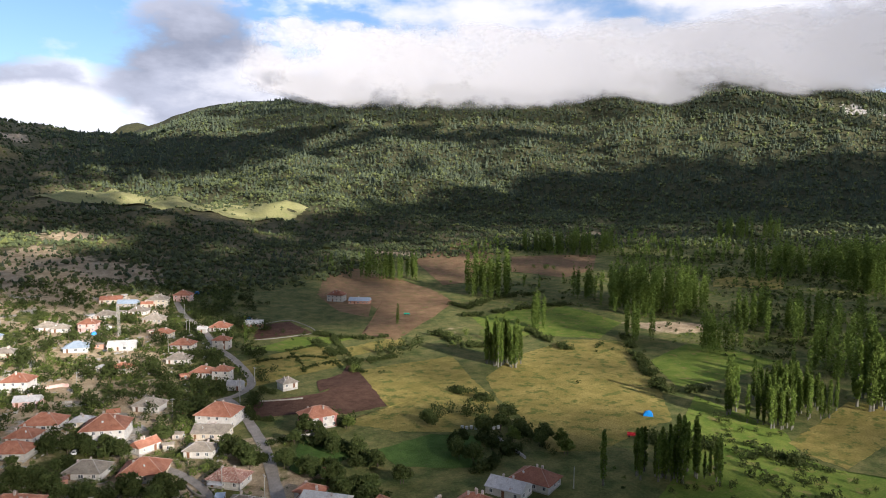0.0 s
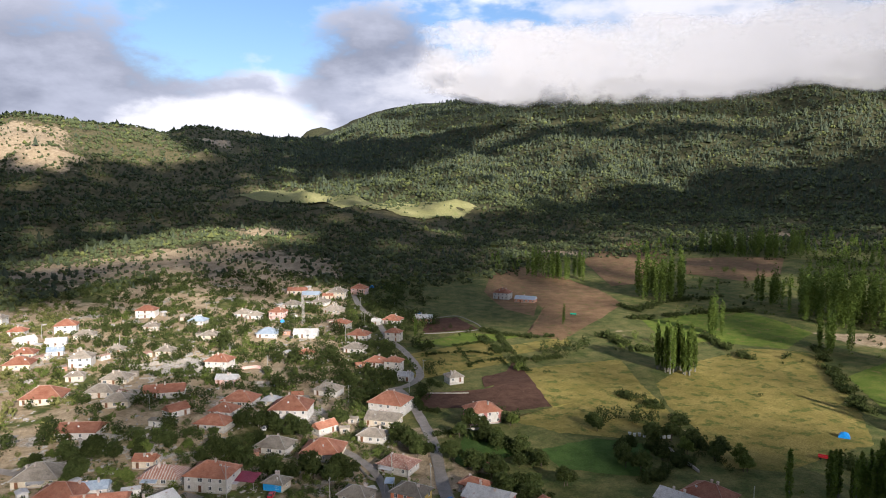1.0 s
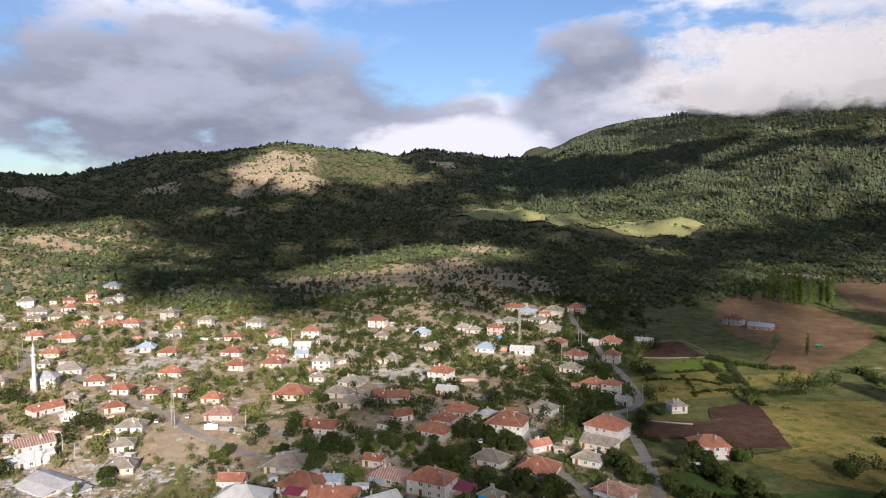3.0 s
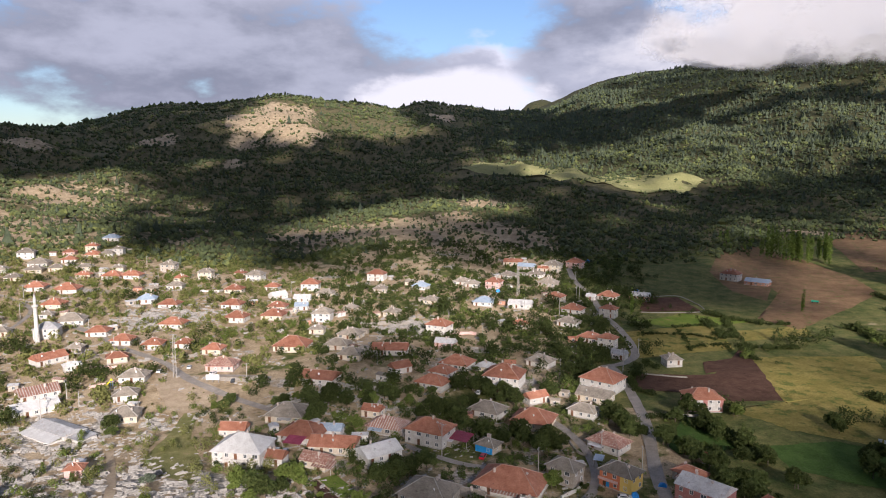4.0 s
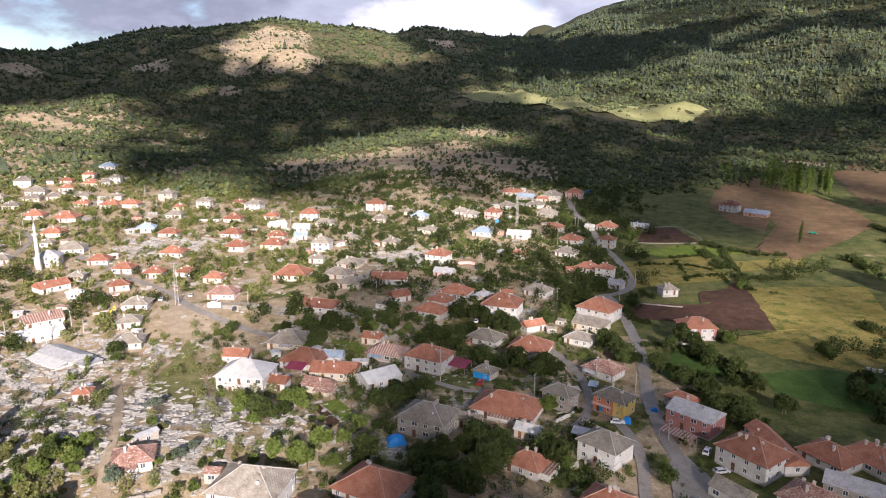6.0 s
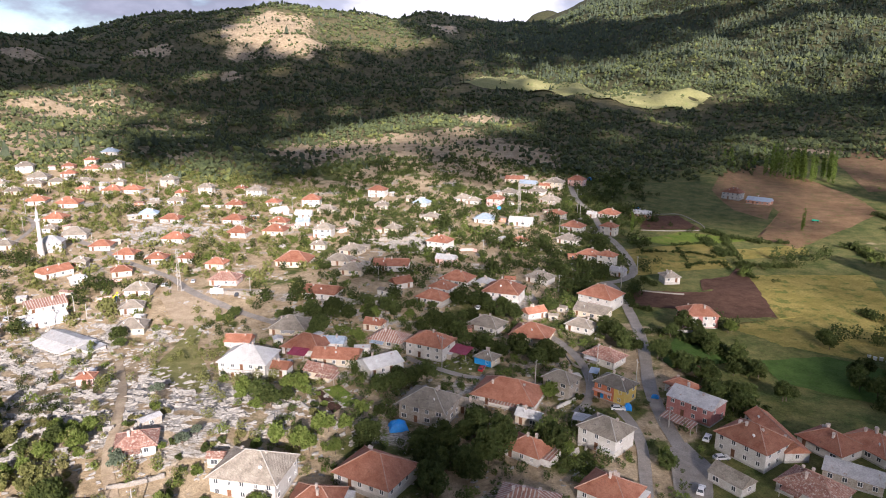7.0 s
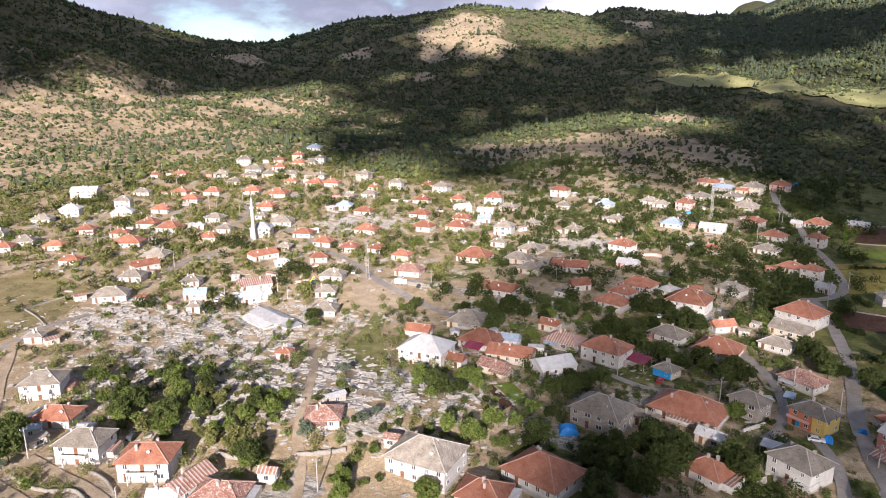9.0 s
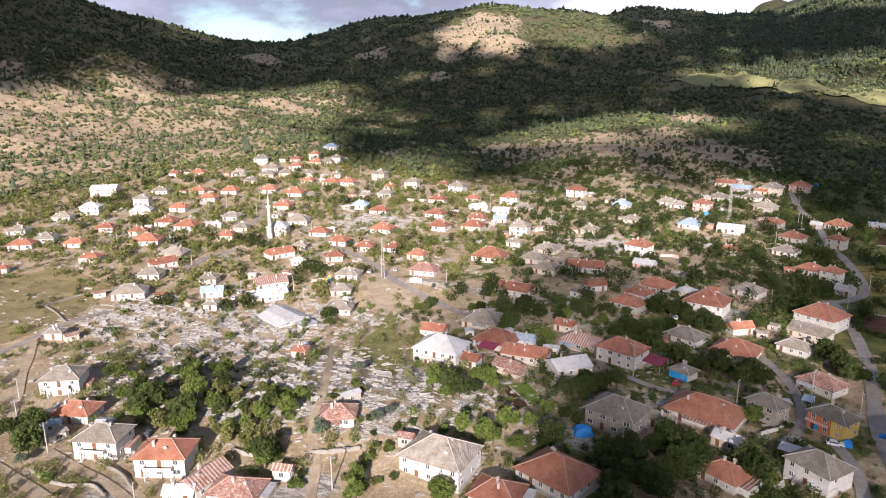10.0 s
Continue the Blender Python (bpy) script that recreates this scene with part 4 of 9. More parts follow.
TREE_TAGS = {
    "walnut": ("tree", "broad dark green walnut tree with a full crown", "tree", "village trees"),
    "fruit": ("tree", "small leafy fruit tree with a round crown", "tree", "village trees"),
    "light": ("tree", "bright green leafy tree with an uneven crown", "tree", "village trees"),
    "shrub": ("shrub", "low leafy shrub on dry stony ground", "shrub", "shrubs"),
    "grey": ("tree", "silvery grey-green oleaster tree", "tree", "village trees"),
    "olive": ("tree", "low olive-green oak with a rounded crown on stony ground", "tree", "thicket trees"),
    "cypress": ("cypress", "narrow pointed young evergreen", "tree", "evergreens"),
    "poplar": ("poplar", "tall slender poplar with a pale trunk", "poplar", "poplars"),
}


def tree(kind, x, y, size=1.0, spin=None, tall=1.0):
    """A tree or shrub standing at x, y; size scales it."""
    rng = random.Random(int(x * 137 + y * 71))
    wood, crown = rng.choice(TREES[kind])
    name, label, cat, group = TREE_TAGS[kind]
    ob = new(name)
    ob.matrix_world = Matrix.LocRotScale((x, y, z_at(x, y)), Euler((0, 0, rng.uniform(0, 6.28) if spin is None else spin)), (size, size, size * tall))
    place("trunk", wood, ob, Matrix())
    place("crown", crown, ob, Matrix())
    return tagged(ob, label, cat, group)


FAR_POPLARS = []


def grove(x, y, a, b, turn, n, h, seed):
    """n poplars standing at random in an oval of half axes a and b."""
    rng = random.Random(seed)
    c, s = math.cos(radians(turn)), math.sin(radians(turn))
    for _ in range(n):
        q, t = math.sqrt(rng.random()), rng.uniform(0, 6.283)
        u, v = a * q * math.cos(t), b * q * math.sin(t)
        k = h / 15 * rng.uniform(0.7, 1.12)
        if math.hypot(x, y) > 395:
            FAR_POPLARS.append((x + u * c - v * s, y + u * s + v * c, 15 * k))
            continue
        tree("poplar", x + u * c - v * s, y + u * s + v * c, k * 0.9, None, 1.1)


# ---- draped sheets: roads and fields ----
def along(points, step):
    """Points at even steps on a rounded line through the given points."""
    pts = [Vector(p) for p in points]
    out = []
    for i in range(len(pts) - 1):
        p0, p1, p2, p3 = pts[max(i - 1, 0)], pts[i], pts[i + 1], pts[min(i + 2, len(pts) - 1)]
        k = max(2, int((p2 - p1).length / step))
        for j in range(k):
            u = j / k
            out.append(0.5 * ((2 * p1) + (p2 - p0) * u + (2 * p0 - 5 * p1 + 4 * p2 - p3) * u * u + (3 * p1 - p0 - 3 * p2 + p3) * u**3))
    out.append(pts[-1])
    return out


ROADS = []


def road(points, width, material, label, name="road", lift=0.24):
    line = along(points, 2.0)
    ROADS.append((line, width))
    rows = []
    for i, p in enumerate(line):
        t = line[min(i + 1, len(line) - 1)] - line[max(i - 1, 0)]
        nrm = Vector((-t.y, t.x)).normalized()
        hw = width / 2 * (1 + 0.05 * float(wave(p.x, p.y, 14, 33)))
        rows.append([p + nrm * hw * k for k in (-1, -0.5, 0, 0.5, 1)])
    v = np.array([[q.x, q.y, 0] for r in rows for q in r])
    v[:, 2] = ground_z(v[:, 0], v[:, 1]) + lift
    idx = np.arange(len(v)).reshape(-1, 5)
    f = np.stack([idx[:-1, :-1], idx[:-1, 1:], idx[1:, 1:], idx[1:, :-1]], -1).reshape(-1, 4)
    nz = np.cross(v[f[0][1]] - v[f[0][0]], v[f[0][3]] - v[f[0][0]])[2]
    me = data_mesh(name, v, f if nz > 0 else f[:, ::-1], M[material], True)
    return tagged(new(name, me), label, "road", kind="structure")


def field(points, material, label, name="field", lift=0.14, wobble=0.5):
    pts = [Vector(p) for p in points]
    c = sum(pts, Vector((0, 0))) / len(pts)
    rim = []
    for i, p in enumerate(pts):
        q = pts[(i + 1) % len(pts)]
        k = max(2, int((q - p).length / 2.5))
        rim += [p.lerp(q, j / k) for j in range(k)]
    rim = [p + (p - c).normalized() * wobble * float(wave(p.x, p.y, 7, 31)) for p in rim]
    rings = 14
    v = [(c.x, c.y)] + [tuple(c.lerp(p, (k + 1) / rings)) for k in range(rings) for p in rim]
    v = np.array([(a, b, 0) for a, b in v], float)
    v[:, 2] = ground_z(v[:, 0], v[:, 1]) + lift
    n = len(rim)
    tri = [(0, 1 + i, 1 + (i + 1) % n) for i in range(n)]
    quad = [(1 + k * n + i, 1 + (k + 1) * n + i, 1 + (k + 1) * n + (i + 1) % n) for k in range(rings - 1) for i in range(n)]
    quad += [(1 + k * n + i, 1 + (k + 1) * n + (i + 1) % n, 1 + k * n + (i + 1) % n) for k in range(rings - 1) for i in range(n)]
    f = np.array(tri + quad)
    area = sum((rim[i].x - c.x) * (rim[(i + 1) % n].y - c.y) - (rim[(i + 1) % n].x - c.x) * (rim[i].y - c.y) for i in range(n))
    me = data_mesh(name, v, f if area > 0 else f[:, ::-1], M[material], True)
    return tagged(new(name, me), label, "field", kind="structure")

# ---- roads, squares and fields ----
road([(55.5, 112.0), (60.2, 136.0), (63.4, 151.7), (63.4, 165.9), (63.6, 180.8), (65.8, 199.4), (71.4, 225.7), (75.2, 246.3), (78.5, 279.6), (78.7, 298.5), (77.5, 306.7)], 4.2, "asphalt", "worn grey asphalt village street")
road([(73.8, 307.7), (84.1, 312.1), (94.4, 327.1), (97.8, 348.4), (97.3, 371.0), (96.3, 409.4), (98.7, 454.7), (96.3, 493.5), (99.5, 537.8)], 4.1, "asphalt", "purplish grey lane climbing past the last houses", lift=0.19)
road([(35.7, 250.3), (41.8, 239.6), (46.4, 227.3), (48.2, 215.3), (47.3, 201.6), (44.1, 189.6), (38.9, 181.9)], 3.0, "asphalt", "worn grey asphalt lane between houses")
road([(52.1, 184.2), (53.6, 176.8), (53.3, 164.5), (50.0, 148.9), (45.4, 130.0)], 3.1, "asphalt", "worn grey asphalt lane", lift=0.2)
road([(-13.7, 221.6), (-2.2, 212.0), (8.2, 205.4), (19.6, 203.0), (29.0, 201.3)], 2.7, "asphalt", "worn grey asphalt lane in front of houses")
road([(-66.0, 254.2), (-84.6, 267.2), (-96.5, 275.7), (-109.8, 285.8), (-126.2, 304.0), (-138.3, 312.3), (-157.1, 325.4), (-177.8, 343.3), (-196.9, 355.6)], 3.7, "asphalt", "grey asphalt street by the village square", lift=0.22)
road([(-101.4, 290.0), (-86.2, 289.8), (-74.9, 288.0)], 2.6, "asphalt", "short grey side street")
road([(-211.6, 154.2), (-215.3, 170.0), (-213.8, 180.4), (-214.3, 195.1), (-212.2, 205.6), (-209.0, 214.2)], 3.0, "asphalt", "narrow grey asphalt road at the village edge")
road([(-213.5, 183.1), (-200.4, 167.9), (-193.0, 158.8), (-176.4, 141.2), (-167.0, 129.6)], 2.6, "dirt", "rutted earth track")
road([(-295.1, 231.0), (-293.7, 245.0), (-289.2, 257.2), (-284.4, 270.1), (-273.9, 278.1)], 4.0, "dirt", "pale earth road")
road([(-288.4, 297.9), (-285.6, 310.0), (-280.7, 320.5)], 3.3, "asphalt", "pale grey street")
road([(-217.5, 272.4), (-215.5, 280.8), (-216.4, 293.9), (-212.3, 303.0), (-206.2, 309.5)], 3.0, "asphalt", "grey street curving between houses")
road([(-443.8, 362.2), (-409.8, 387.8), (-383.0, 413.8), (-366.7, 457.4), (-350.2, 494.3), (-336.0, 515.0)], 3.5, "dirt", "pale earth road along the foot of the hill")
road([(-159.0, 115.9), (-150.6, 113.6), (-138.9, 109.6), (-125.8, 105.2)], 3.2, "dirt", "pinkish earth track")
road([(-145.5, 123.3), (-130.3, 118.0), (-118.6, 114.6), (-105.6, 108.9)], 2.8, "dirt", "rutted earth track in dry grass")
road([(-67.6, 118.7), (-72.1, 131.3), (-79.8, 144.8), (-85.2, 161.4), (-94.9, 185.4), (-113.1, 221.0)], 2.6, "dirt", "trodden footpath over the stony knoll", lift=0.2)
road([(-234.0, 324.5), (-227.9, 350.0), (-237.6, 385.7), (-265.5, 410.2), (-278.6, 416.6)], 2.6, "asphalt", "grey street by the mosque")
field([(-126.5, 295.3), (-111.5, 290.4), (-88.0, 271.4), (-90.8, 261.3), (-98.0, 254.5), (-108.1, 257.2), (-115.9, 269.8), (-123.6, 281.5)], "dirt", "sandy pink earth square", "square", lift=0.17)
field([(-100.4, 254.2), (-95.1, 254.9), (-88.4, 228.9), (-73.3, 199.7), (-71.3, 183.9), (-84.4, 192.2), (-97.9, 208.4), (-97.4, 228.2)], "green_pasture", "dry olive grass on the knoll", lift=0.1)
field([(-146.6, 261.2), (-136.4, 274.9), (-130.9, 269.2), (-136.7, 258.3), (-138.9, 251.8)], "dirt", "pink paved school yard", "square", lift=0.17)
field([(-291.3, 227.8), (-274.2, 259.8), (-229.0, 239.7), (-219.0, 212.7), (-218.0, 186.9), (-223.1, 170.0)], "pasture", "dry pasture with sparse grass", lift=0.1)
field([(153.2, 326.3), (209.8, 325.1), (196.1, 287.6), (186.9, 254.9), (171.4, 221.6), (144.6, 223.6), (124.4, 233.7), (110.6, 257.6), (137.4, 263.5), (142.6, 309.0)], "stubble", "golden dry grass field", lift=0.1)
field([(201.9, 280.5), (252.0, 310.5), (292.6, 321.2), (320.9, 297.8), (281.5, 242.9), (252.6, 209.2), (229.8, 185.6), (207.9, 184.2), (179.8, 177.8), (163.7, 187.5), (177.4, 217.9), (186.4, 249.9)], "stubble", "golden mown hay field", lift=0.12)
field([(84.9, 299.4), (106.0, 293.2), (130.5, 298.6), (151.6, 340.2), (154.6, 340.3), (142.4, 292.5), (137.1, 265.7), (117.4, 265.0), (99.9, 274.9), (81.7, 278.3)], "plough", "dark brown ploughed plot", lift=0.2)
field([(131.7, 442.4), (157.5, 452.2), (159.3, 413.5), (120.9, 412.7)], "plough", "reddish ploughed plot", lift=0.2)
field([(123.2, 315.9), (141.7, 324.4), (136.8, 305.0), (117.5, 296.7)], "plough", "small dug garden plot", lift=0.22)
field([(75.9, 219.8), (88.9, 244.8), (96.4, 236.7), (102.1, 220.7), (87.2, 214.7), (77.8, 214.8)], "green", "dark green crop plot", lift=0.2)
field([(110.4, 221.6), (135.6, 225.3), (152.3, 214.2), (134.1, 188.3), (109.7, 206.1)], "green", "dark green clover plot", lift=0.2)
field([(111.7, 391.4), (144.5, 407.8), (184.4, 392.3), (156.0, 383.6), (128.1, 378.1)], "grass", "bright green grass strip", lift=0.13)
field([(99.6, 364.1), (131.5, 378.7), (153.3, 383.5), (148.0, 338.5), (125.0, 332.5), (90.1, 321.5)], "stubble", "dry yellow meadow plot", lift=0.12)
field([(164.1, 371.7), (207.5, 382.0), (199.6, 360.6), (158.3, 350.7)], "stubble", "dry yellow meadow strip", lift=0.12)
field([(262.0, 632.3), (296.0, 654.8), (310.6, 584.0), (314.8, 524.4), (299.7, 462.5), (259.2, 425.2), (198.8, 373.6), (186.5, 397.0), (230.5, 462.6), (238.3, 553.5)], "soil", "bare red-brown slope", lift=0.14)
field([(281.8, 410.3), (336.4, 415.4), (368.3, 405.2), (361.5, 338.6), (311.5, 310.4), (288.5, 344.1), (255.7, 343.5)], "grass", "lush green pasture", lift=0.13)
field([(248.4, 146.1), (318.4, 160.4), (327.6, 143.4), (290.8, 126.6), (242.2, 120.8), (243.5, 135.5)], "stubble", "golden dry grass field", lift=0.13)
field([(298.8, 258.1), (354.6, 275.5), (362.7, 220.6), (310.9, 213.1), (272.3, 217.2)], "grass", "green pasture plot", lift=0.13)
field([(268.8, 204.6), (259.2, 153.9), (239.7, 135.5), (238.3, 118.7), (248.2, 107.3), (225.5, 97.0), (161.3, 137.5), (184.1, 147.8), (223.4, 177.4)], "grass", "lush green orchard grass", lift=0.1)
field([(382.2, 670.7), (490.0, 784.2), (548.6, 763.4), (494.9, 673.0), (366.2, 538.4), (332.8, 532.1)], "soil", "bare tan field below the woods", lift=0.3)
field([(504.3, 651.2), (599.5, 605.8), (518.4, 527.5), (463.3, 510.5), (436.1, 562.8)], "soil", "reddish fallow field in the upper valley", lift=0.3)
field([(584.3, 428.6), (632.7, 383.0), (577.0, 351.4), (536.7, 393.3)], "stubble", "narrow dry terraced field", lift=0.3)
field([(1283.6, 790.5), (1320.2, 749.4), (1229.3, 694.8), (1187.4, 730.3)], "stubble", "pale terraced plot on the slope", lift=0.3)
field([(263.1, 642.4), (296.9, 631.8), (257.7, 521.3), (214.2, 444.6), (201.4, 468.0), (210.6, 534.1)], "soil", "bare brown ground round the farm sheds", lift=0.12)
field([(-37.2, 193.1), (-32.7, 197.9), (-24.5, 185.7), (-28.4, 180.6)], "grass", "bright green vegetable plot", lift=0.22, wobble=0.2)
field([(-38.6, 189.4), (-37.6, 192.4), (-28.9, 180.2), (-31.0, 175.6)], "plough", "freshly dug brown garden bed", lift=0.22, wobble=0.2)
field([(59.7, 163.4), (66.0, 166.4), (68.9, 155.0), (63.7, 141.4), (57.4, 130.5), (52.4, 130.5), (56.5, 148.9)], "asphalt", "worn asphalt where two lanes meet", "square", lift=0.19, wobble=0.3)
field([(12.9, 1223.8), (58.3, 1325.3), (181.3, 1397.7), (252.9, 1253.4), (382.6, 1219.2), (434.6, 1144.3), (344.6, 1036.6), (253.6, 1056.8), (183.1, 1217.7), (96.0, 1266.6), (40.8, 1299.8)], "meadow", "pale yellow-green meadow below the mountain", "meadow", lift=2.0, wobble=3)

# ---- woods and scrub on the hills ----
def icosa():
    p = (1 + 5**0.5) / 2
    v = np.array([(-1, p, 0), (1, p, 0), (-1, -p, 0), (1, -p, 0), (0, -1, p), (0, 1, p), (0, -1, -p), (0, 1, -p), (p, 0, -1), (p, 0, 1), (-p, 0, -1), (-p, 0, 1)], float)
    f = np.array([(0, 11, 5), (0, 5, 1), (0, 1, 7), (0, 7, 10), (0, 10, 11), (1, 5, 9), (5, 11, 4), (11, 10, 2), (10, 7, 6), (7, 1, 8), (3, 9, 4), (3, 4, 2), (3, 2, 6), (3, 6, 8), (3, 8, 9), (4, 9, 5), (2, 4, 11), (6, 2, 10), (8, 6, 7), (9, 8, 1)])
    return v / np.linalg.norm(v[0]), f


def octa():
    v = np.array([(1, 0, 0), (0, 1, 0), (-1, 0, 0), (0, -1, 0), (0, 0, 1), (0, 0, -1)], float)
    return v, np.array([(0, 1, 4), (1, 2, 4), (2, 3, 4), (3, 0, 4), (1, 0, 5), (2, 1, 5), (3, 2, 5), (0, 3, 5)])


def crowns(rng, x, y, z, w, h, fuzz=0.28, shape=None):
    """Uneven round crowns, one a tree."""
    v0, f0 = shape or icosa()
    n = len(x)
    v = v0[None] * (1 + fuzz * rng.normal(size=(n, len(v0), 1)))
    v = v * np.stack([w / 2, w / 2, h / 2], -1)[:, None]
    a = rng.uniform(0, 6.283, n)
    c, s = np.cos(a)[:, None], np.sin(a)[:, None]
    v = np.stack([v[..., 0] * c - v[..., 1] * s, v[..., 0] * s + v[..., 1] * c, v[..., 2]], -1)
    v += np.stack([x, y, z + h * 0.42], -1)[:, None]
    f = f0[None] + len(v0) * np.arange(n)[:, None, None]
    return v.reshape(-1, 3), f.reshape(-1, 3)


def cones(rng, x, y, z, w, h):
    """Conifers: two ragged skirts and a tip."""
    n, k = len(x), 5
    out_v, out_f = [], []
    ang = np.arange(k) * 6.283 / k
    for lo, hi, rad in ((0.05, 0.72, 1.0), (0.42, 1.0, 0.66)):
        a = ang[None] + rng.uniform(0, 6.283, (n, 1))
        rr = (w / 2 * rad)[:, None] * rng.uniform(0.7, 1.25, (n, k))
        ring = np.stack([x[:, None] + rr * np.cos(a), y[:, None] + rr * np.sin(a), z[:, None] + h[:, None] * (lo + rng.uniform(-0.04, 0.06, (n, k)))], -1)
        tip = np.stack([x + 0.1 * w * rng.normal(size=n), y + 0.1 * w * rng.normal(size=n), z + h * hi], -1)[:, None]
        v = np.concatenate([ring, tip], 1)
        f = np.stack([np.arange(k), (np.arange(k) + 1) % k, np.full(k, k)], -1)
        base = sum(len(q) for q in out_v)
        out_v.append(v.reshape(-1, 3))
        out_f.append((f[None] + (k + 1) * np.arange(n)[:, None, None]).reshape(-1, 3) + base)
    return np.concatenate(out_v), np.concatenate(out_f)


def woods():
    rng = np.random.default_rng(5)
    n = 420000
    b = rng.uniform(-64, 76, n)
    r = 470 * (2900 / 470) ** rng.uniform(0, 1, n) ** 0.72
    x, y = r * np.sin(np.radians(b)), r * np.cos(np.radians(b))
    foot = foot_of(x, y)
    ridge = smooth_table(b, BEARING, RIDGE_R)
    wood = forest(x, y)
    thick = np.clip((r - foot + 30) / 35, 0, 1) * (r < ridge + 60)
    bare = np.clip(blot(x, y, BARE) + 0.18 * wave(x, y, 126, 21), 0, 1)
    grain = 0.72 + 0.26 * wave(x, y, 100, 41) + 0.2 * wave(x, y, 34, 42)
    thick = thick * (1 - (0.72 - 0.3 * np.clip((-b - 16) / 10, 0, 1)) * bare) * (grain * (1 - wood) + wood) * (1 - 0.7 * blot(x, y, ROCKY))
    thick = thick * (1 - blot(x, y, CLEAR)) * np.clip(0.30 + 0.6 * r / 1260, 0, 0.95) * (0.72 + 0.28 * wood)
    keep = rng.uniform(0, 1, n) < thick * np.interp(r, (800, 1000, 1400, 1700), (1.0, 0.85, 0.6, 0.5))
    x, y, r, b, bare, wood = x[keep], y[keep], r[keep], b[keep], bare[keep], wood[keep]
    z = ground_z(x, y)
    pine = rng.uniform(0, 1, len(x)) < 0.5 * wood * np.clip((r - 1260) / 400, 0, 1) + 0.03
    size = rng.lognormal(0, 0.32, len(x)) * (1 - 0.25 * bare)
    o = ~pine
    w = size[o] * np.clip(1.7 + r[o] / 420, 2.4, 7.0)
    h = w * rng.uniform(0.75, 1.1, o.sum())
    near = r[o] < 720
    v, f = crowns(rng, x[o][near], y[o][near], z[o][near], w[near], h[near])
    v2, f2 = crowns(rng, x[o][~near], y[o][~near], z[o][~near], w[~near], h[~near], 0.24, octa())
    v, f = np.concatenate([v, v2]), np.concatenate([f, f2 + len(v)])
    tagged(new("oak_scrub", data_mesh("oak_scrub", v, f, M["oak"])), "dark green oak scrub covering the hillsides", "woodland", kind="stuff")
    w = size[pine] * np.clip(3.0 + r[pine] / 700, 3.4, 6.6)
    v, f = cones(rng, x[pine], y[pine], z[pine], w, w * rng.uniform(1.2, 1.8, pine.sum()))
    tagged(new("pine_wood", data_mesh("pine_wood", v, f, M["pine"])), "dark pine wood on the mountain slope", "woodland", kind="stuff")


woods()

# ---- clouds: an unseen deck added to shade the ground, and mist on the mountain's crest ----
def cloud_material(name):
    m = bpy.data.materials.new(name)
    m.use_nodes = True
    n, l = m.node_tree.nodes, m.node_tree.links
    b = n["Principled BSDF"]
    b.inputs["Base Color"].default_value = (0.60, 0.60, 0.62, 1)
    b.inputs["Roughness"].default_value = 1.0
    b.inputs["Specular IOR Level"].default_value = 0.0
    return m, n, l, b


CLOUD_BASE = 1100.0
GLADES = []


def sunlit(openness, *corners):
    """A gap left in the added cloud, by the outline of the ground to be sunlit; 1 is clear sky, less is broken cloud.
    """
    GLADES.append((openness, np.array(corners, float)))


sunlit(1.0, (-224, 76), (-111, 51), (-55, 68), (-16, 102), (-23, 138), (-31, 156), (-41, 172), (-56, 196), (-69, 227), (-75, 259), (-76, 293), (-80, 331), (-83, 369), (-58, 377), (-36, 350), (-13, 353), (12, 363), (22, 383), (50, 424), (71, 492), (41, 527), (-39, 517), (-104, 519), (-172, 516), (-222, 508), (-270, 568), (-376, 704), (-312, 645), (-421, 928), (-461, 1041), (-518, 1056), (-608, 1011), (-626, 895), (-683, 834), (-741, 866), (-768, 787), (-729, 630), (-921, 390))  # village, knoll and the slope west of it
sunlit(0.9, (53, 549), (112, 596), (107, 478), (127, 460), (111, 390), (98, 328), (74, 312), (55, 326), (33, 334), (26, 401))  # eastern end of the village
sunlit(0.65, (33, 334), (55, 326), (98, 328), (87, 265), (70, 203), (48, 204), (32, 231), (22, 263))  # houses south of it
sunlit(0.08, (306, 779), (733, 957), (1092, 509), (1081, 379), (368, 124), (374, 195), (309, 236), (356, 367), (271, 420), (180, 460))  # upper valley
sunlit(0.23, (-96, 249), (-94, 326), (-87, 372), (-14, 365), (52, 438), (47, 313), (30, 209), (19, 112), (-23, 100), (-37, 154), (-66, 190))  # thin cloud over the lower village
sunlit(0.25, (52, 438), (90, 395), (115, 371), (155, 314), (148, 225), (82, 109), (18, 112), (30, 209), (47, 313))  # thin cloud over the eastern street
sunlit(1.0, (-484, 1558), (-517, 1812), (-464, 1966), (-387, 2148), (-257, 2207), (-168, 2466), (-54, 1681), (-127, 1662), (-227, 1521), (-267, 1345), (-418, 1499))  # rocky dome
sunlit(0.9, (-174, 689), (-148, 797), (-105, 881), (-20, 999), (57, 918), (113, 828), (58, 736), (-2, 725), (-60, 701), (-123, 663))  # green shelf above the village
sunlit(0.13, (-141, 554), (-120, 644), (-49, 698), (33, 706), (62, 646), (67, 550), (7, 515), (-73, 531))  # bare slope above the village
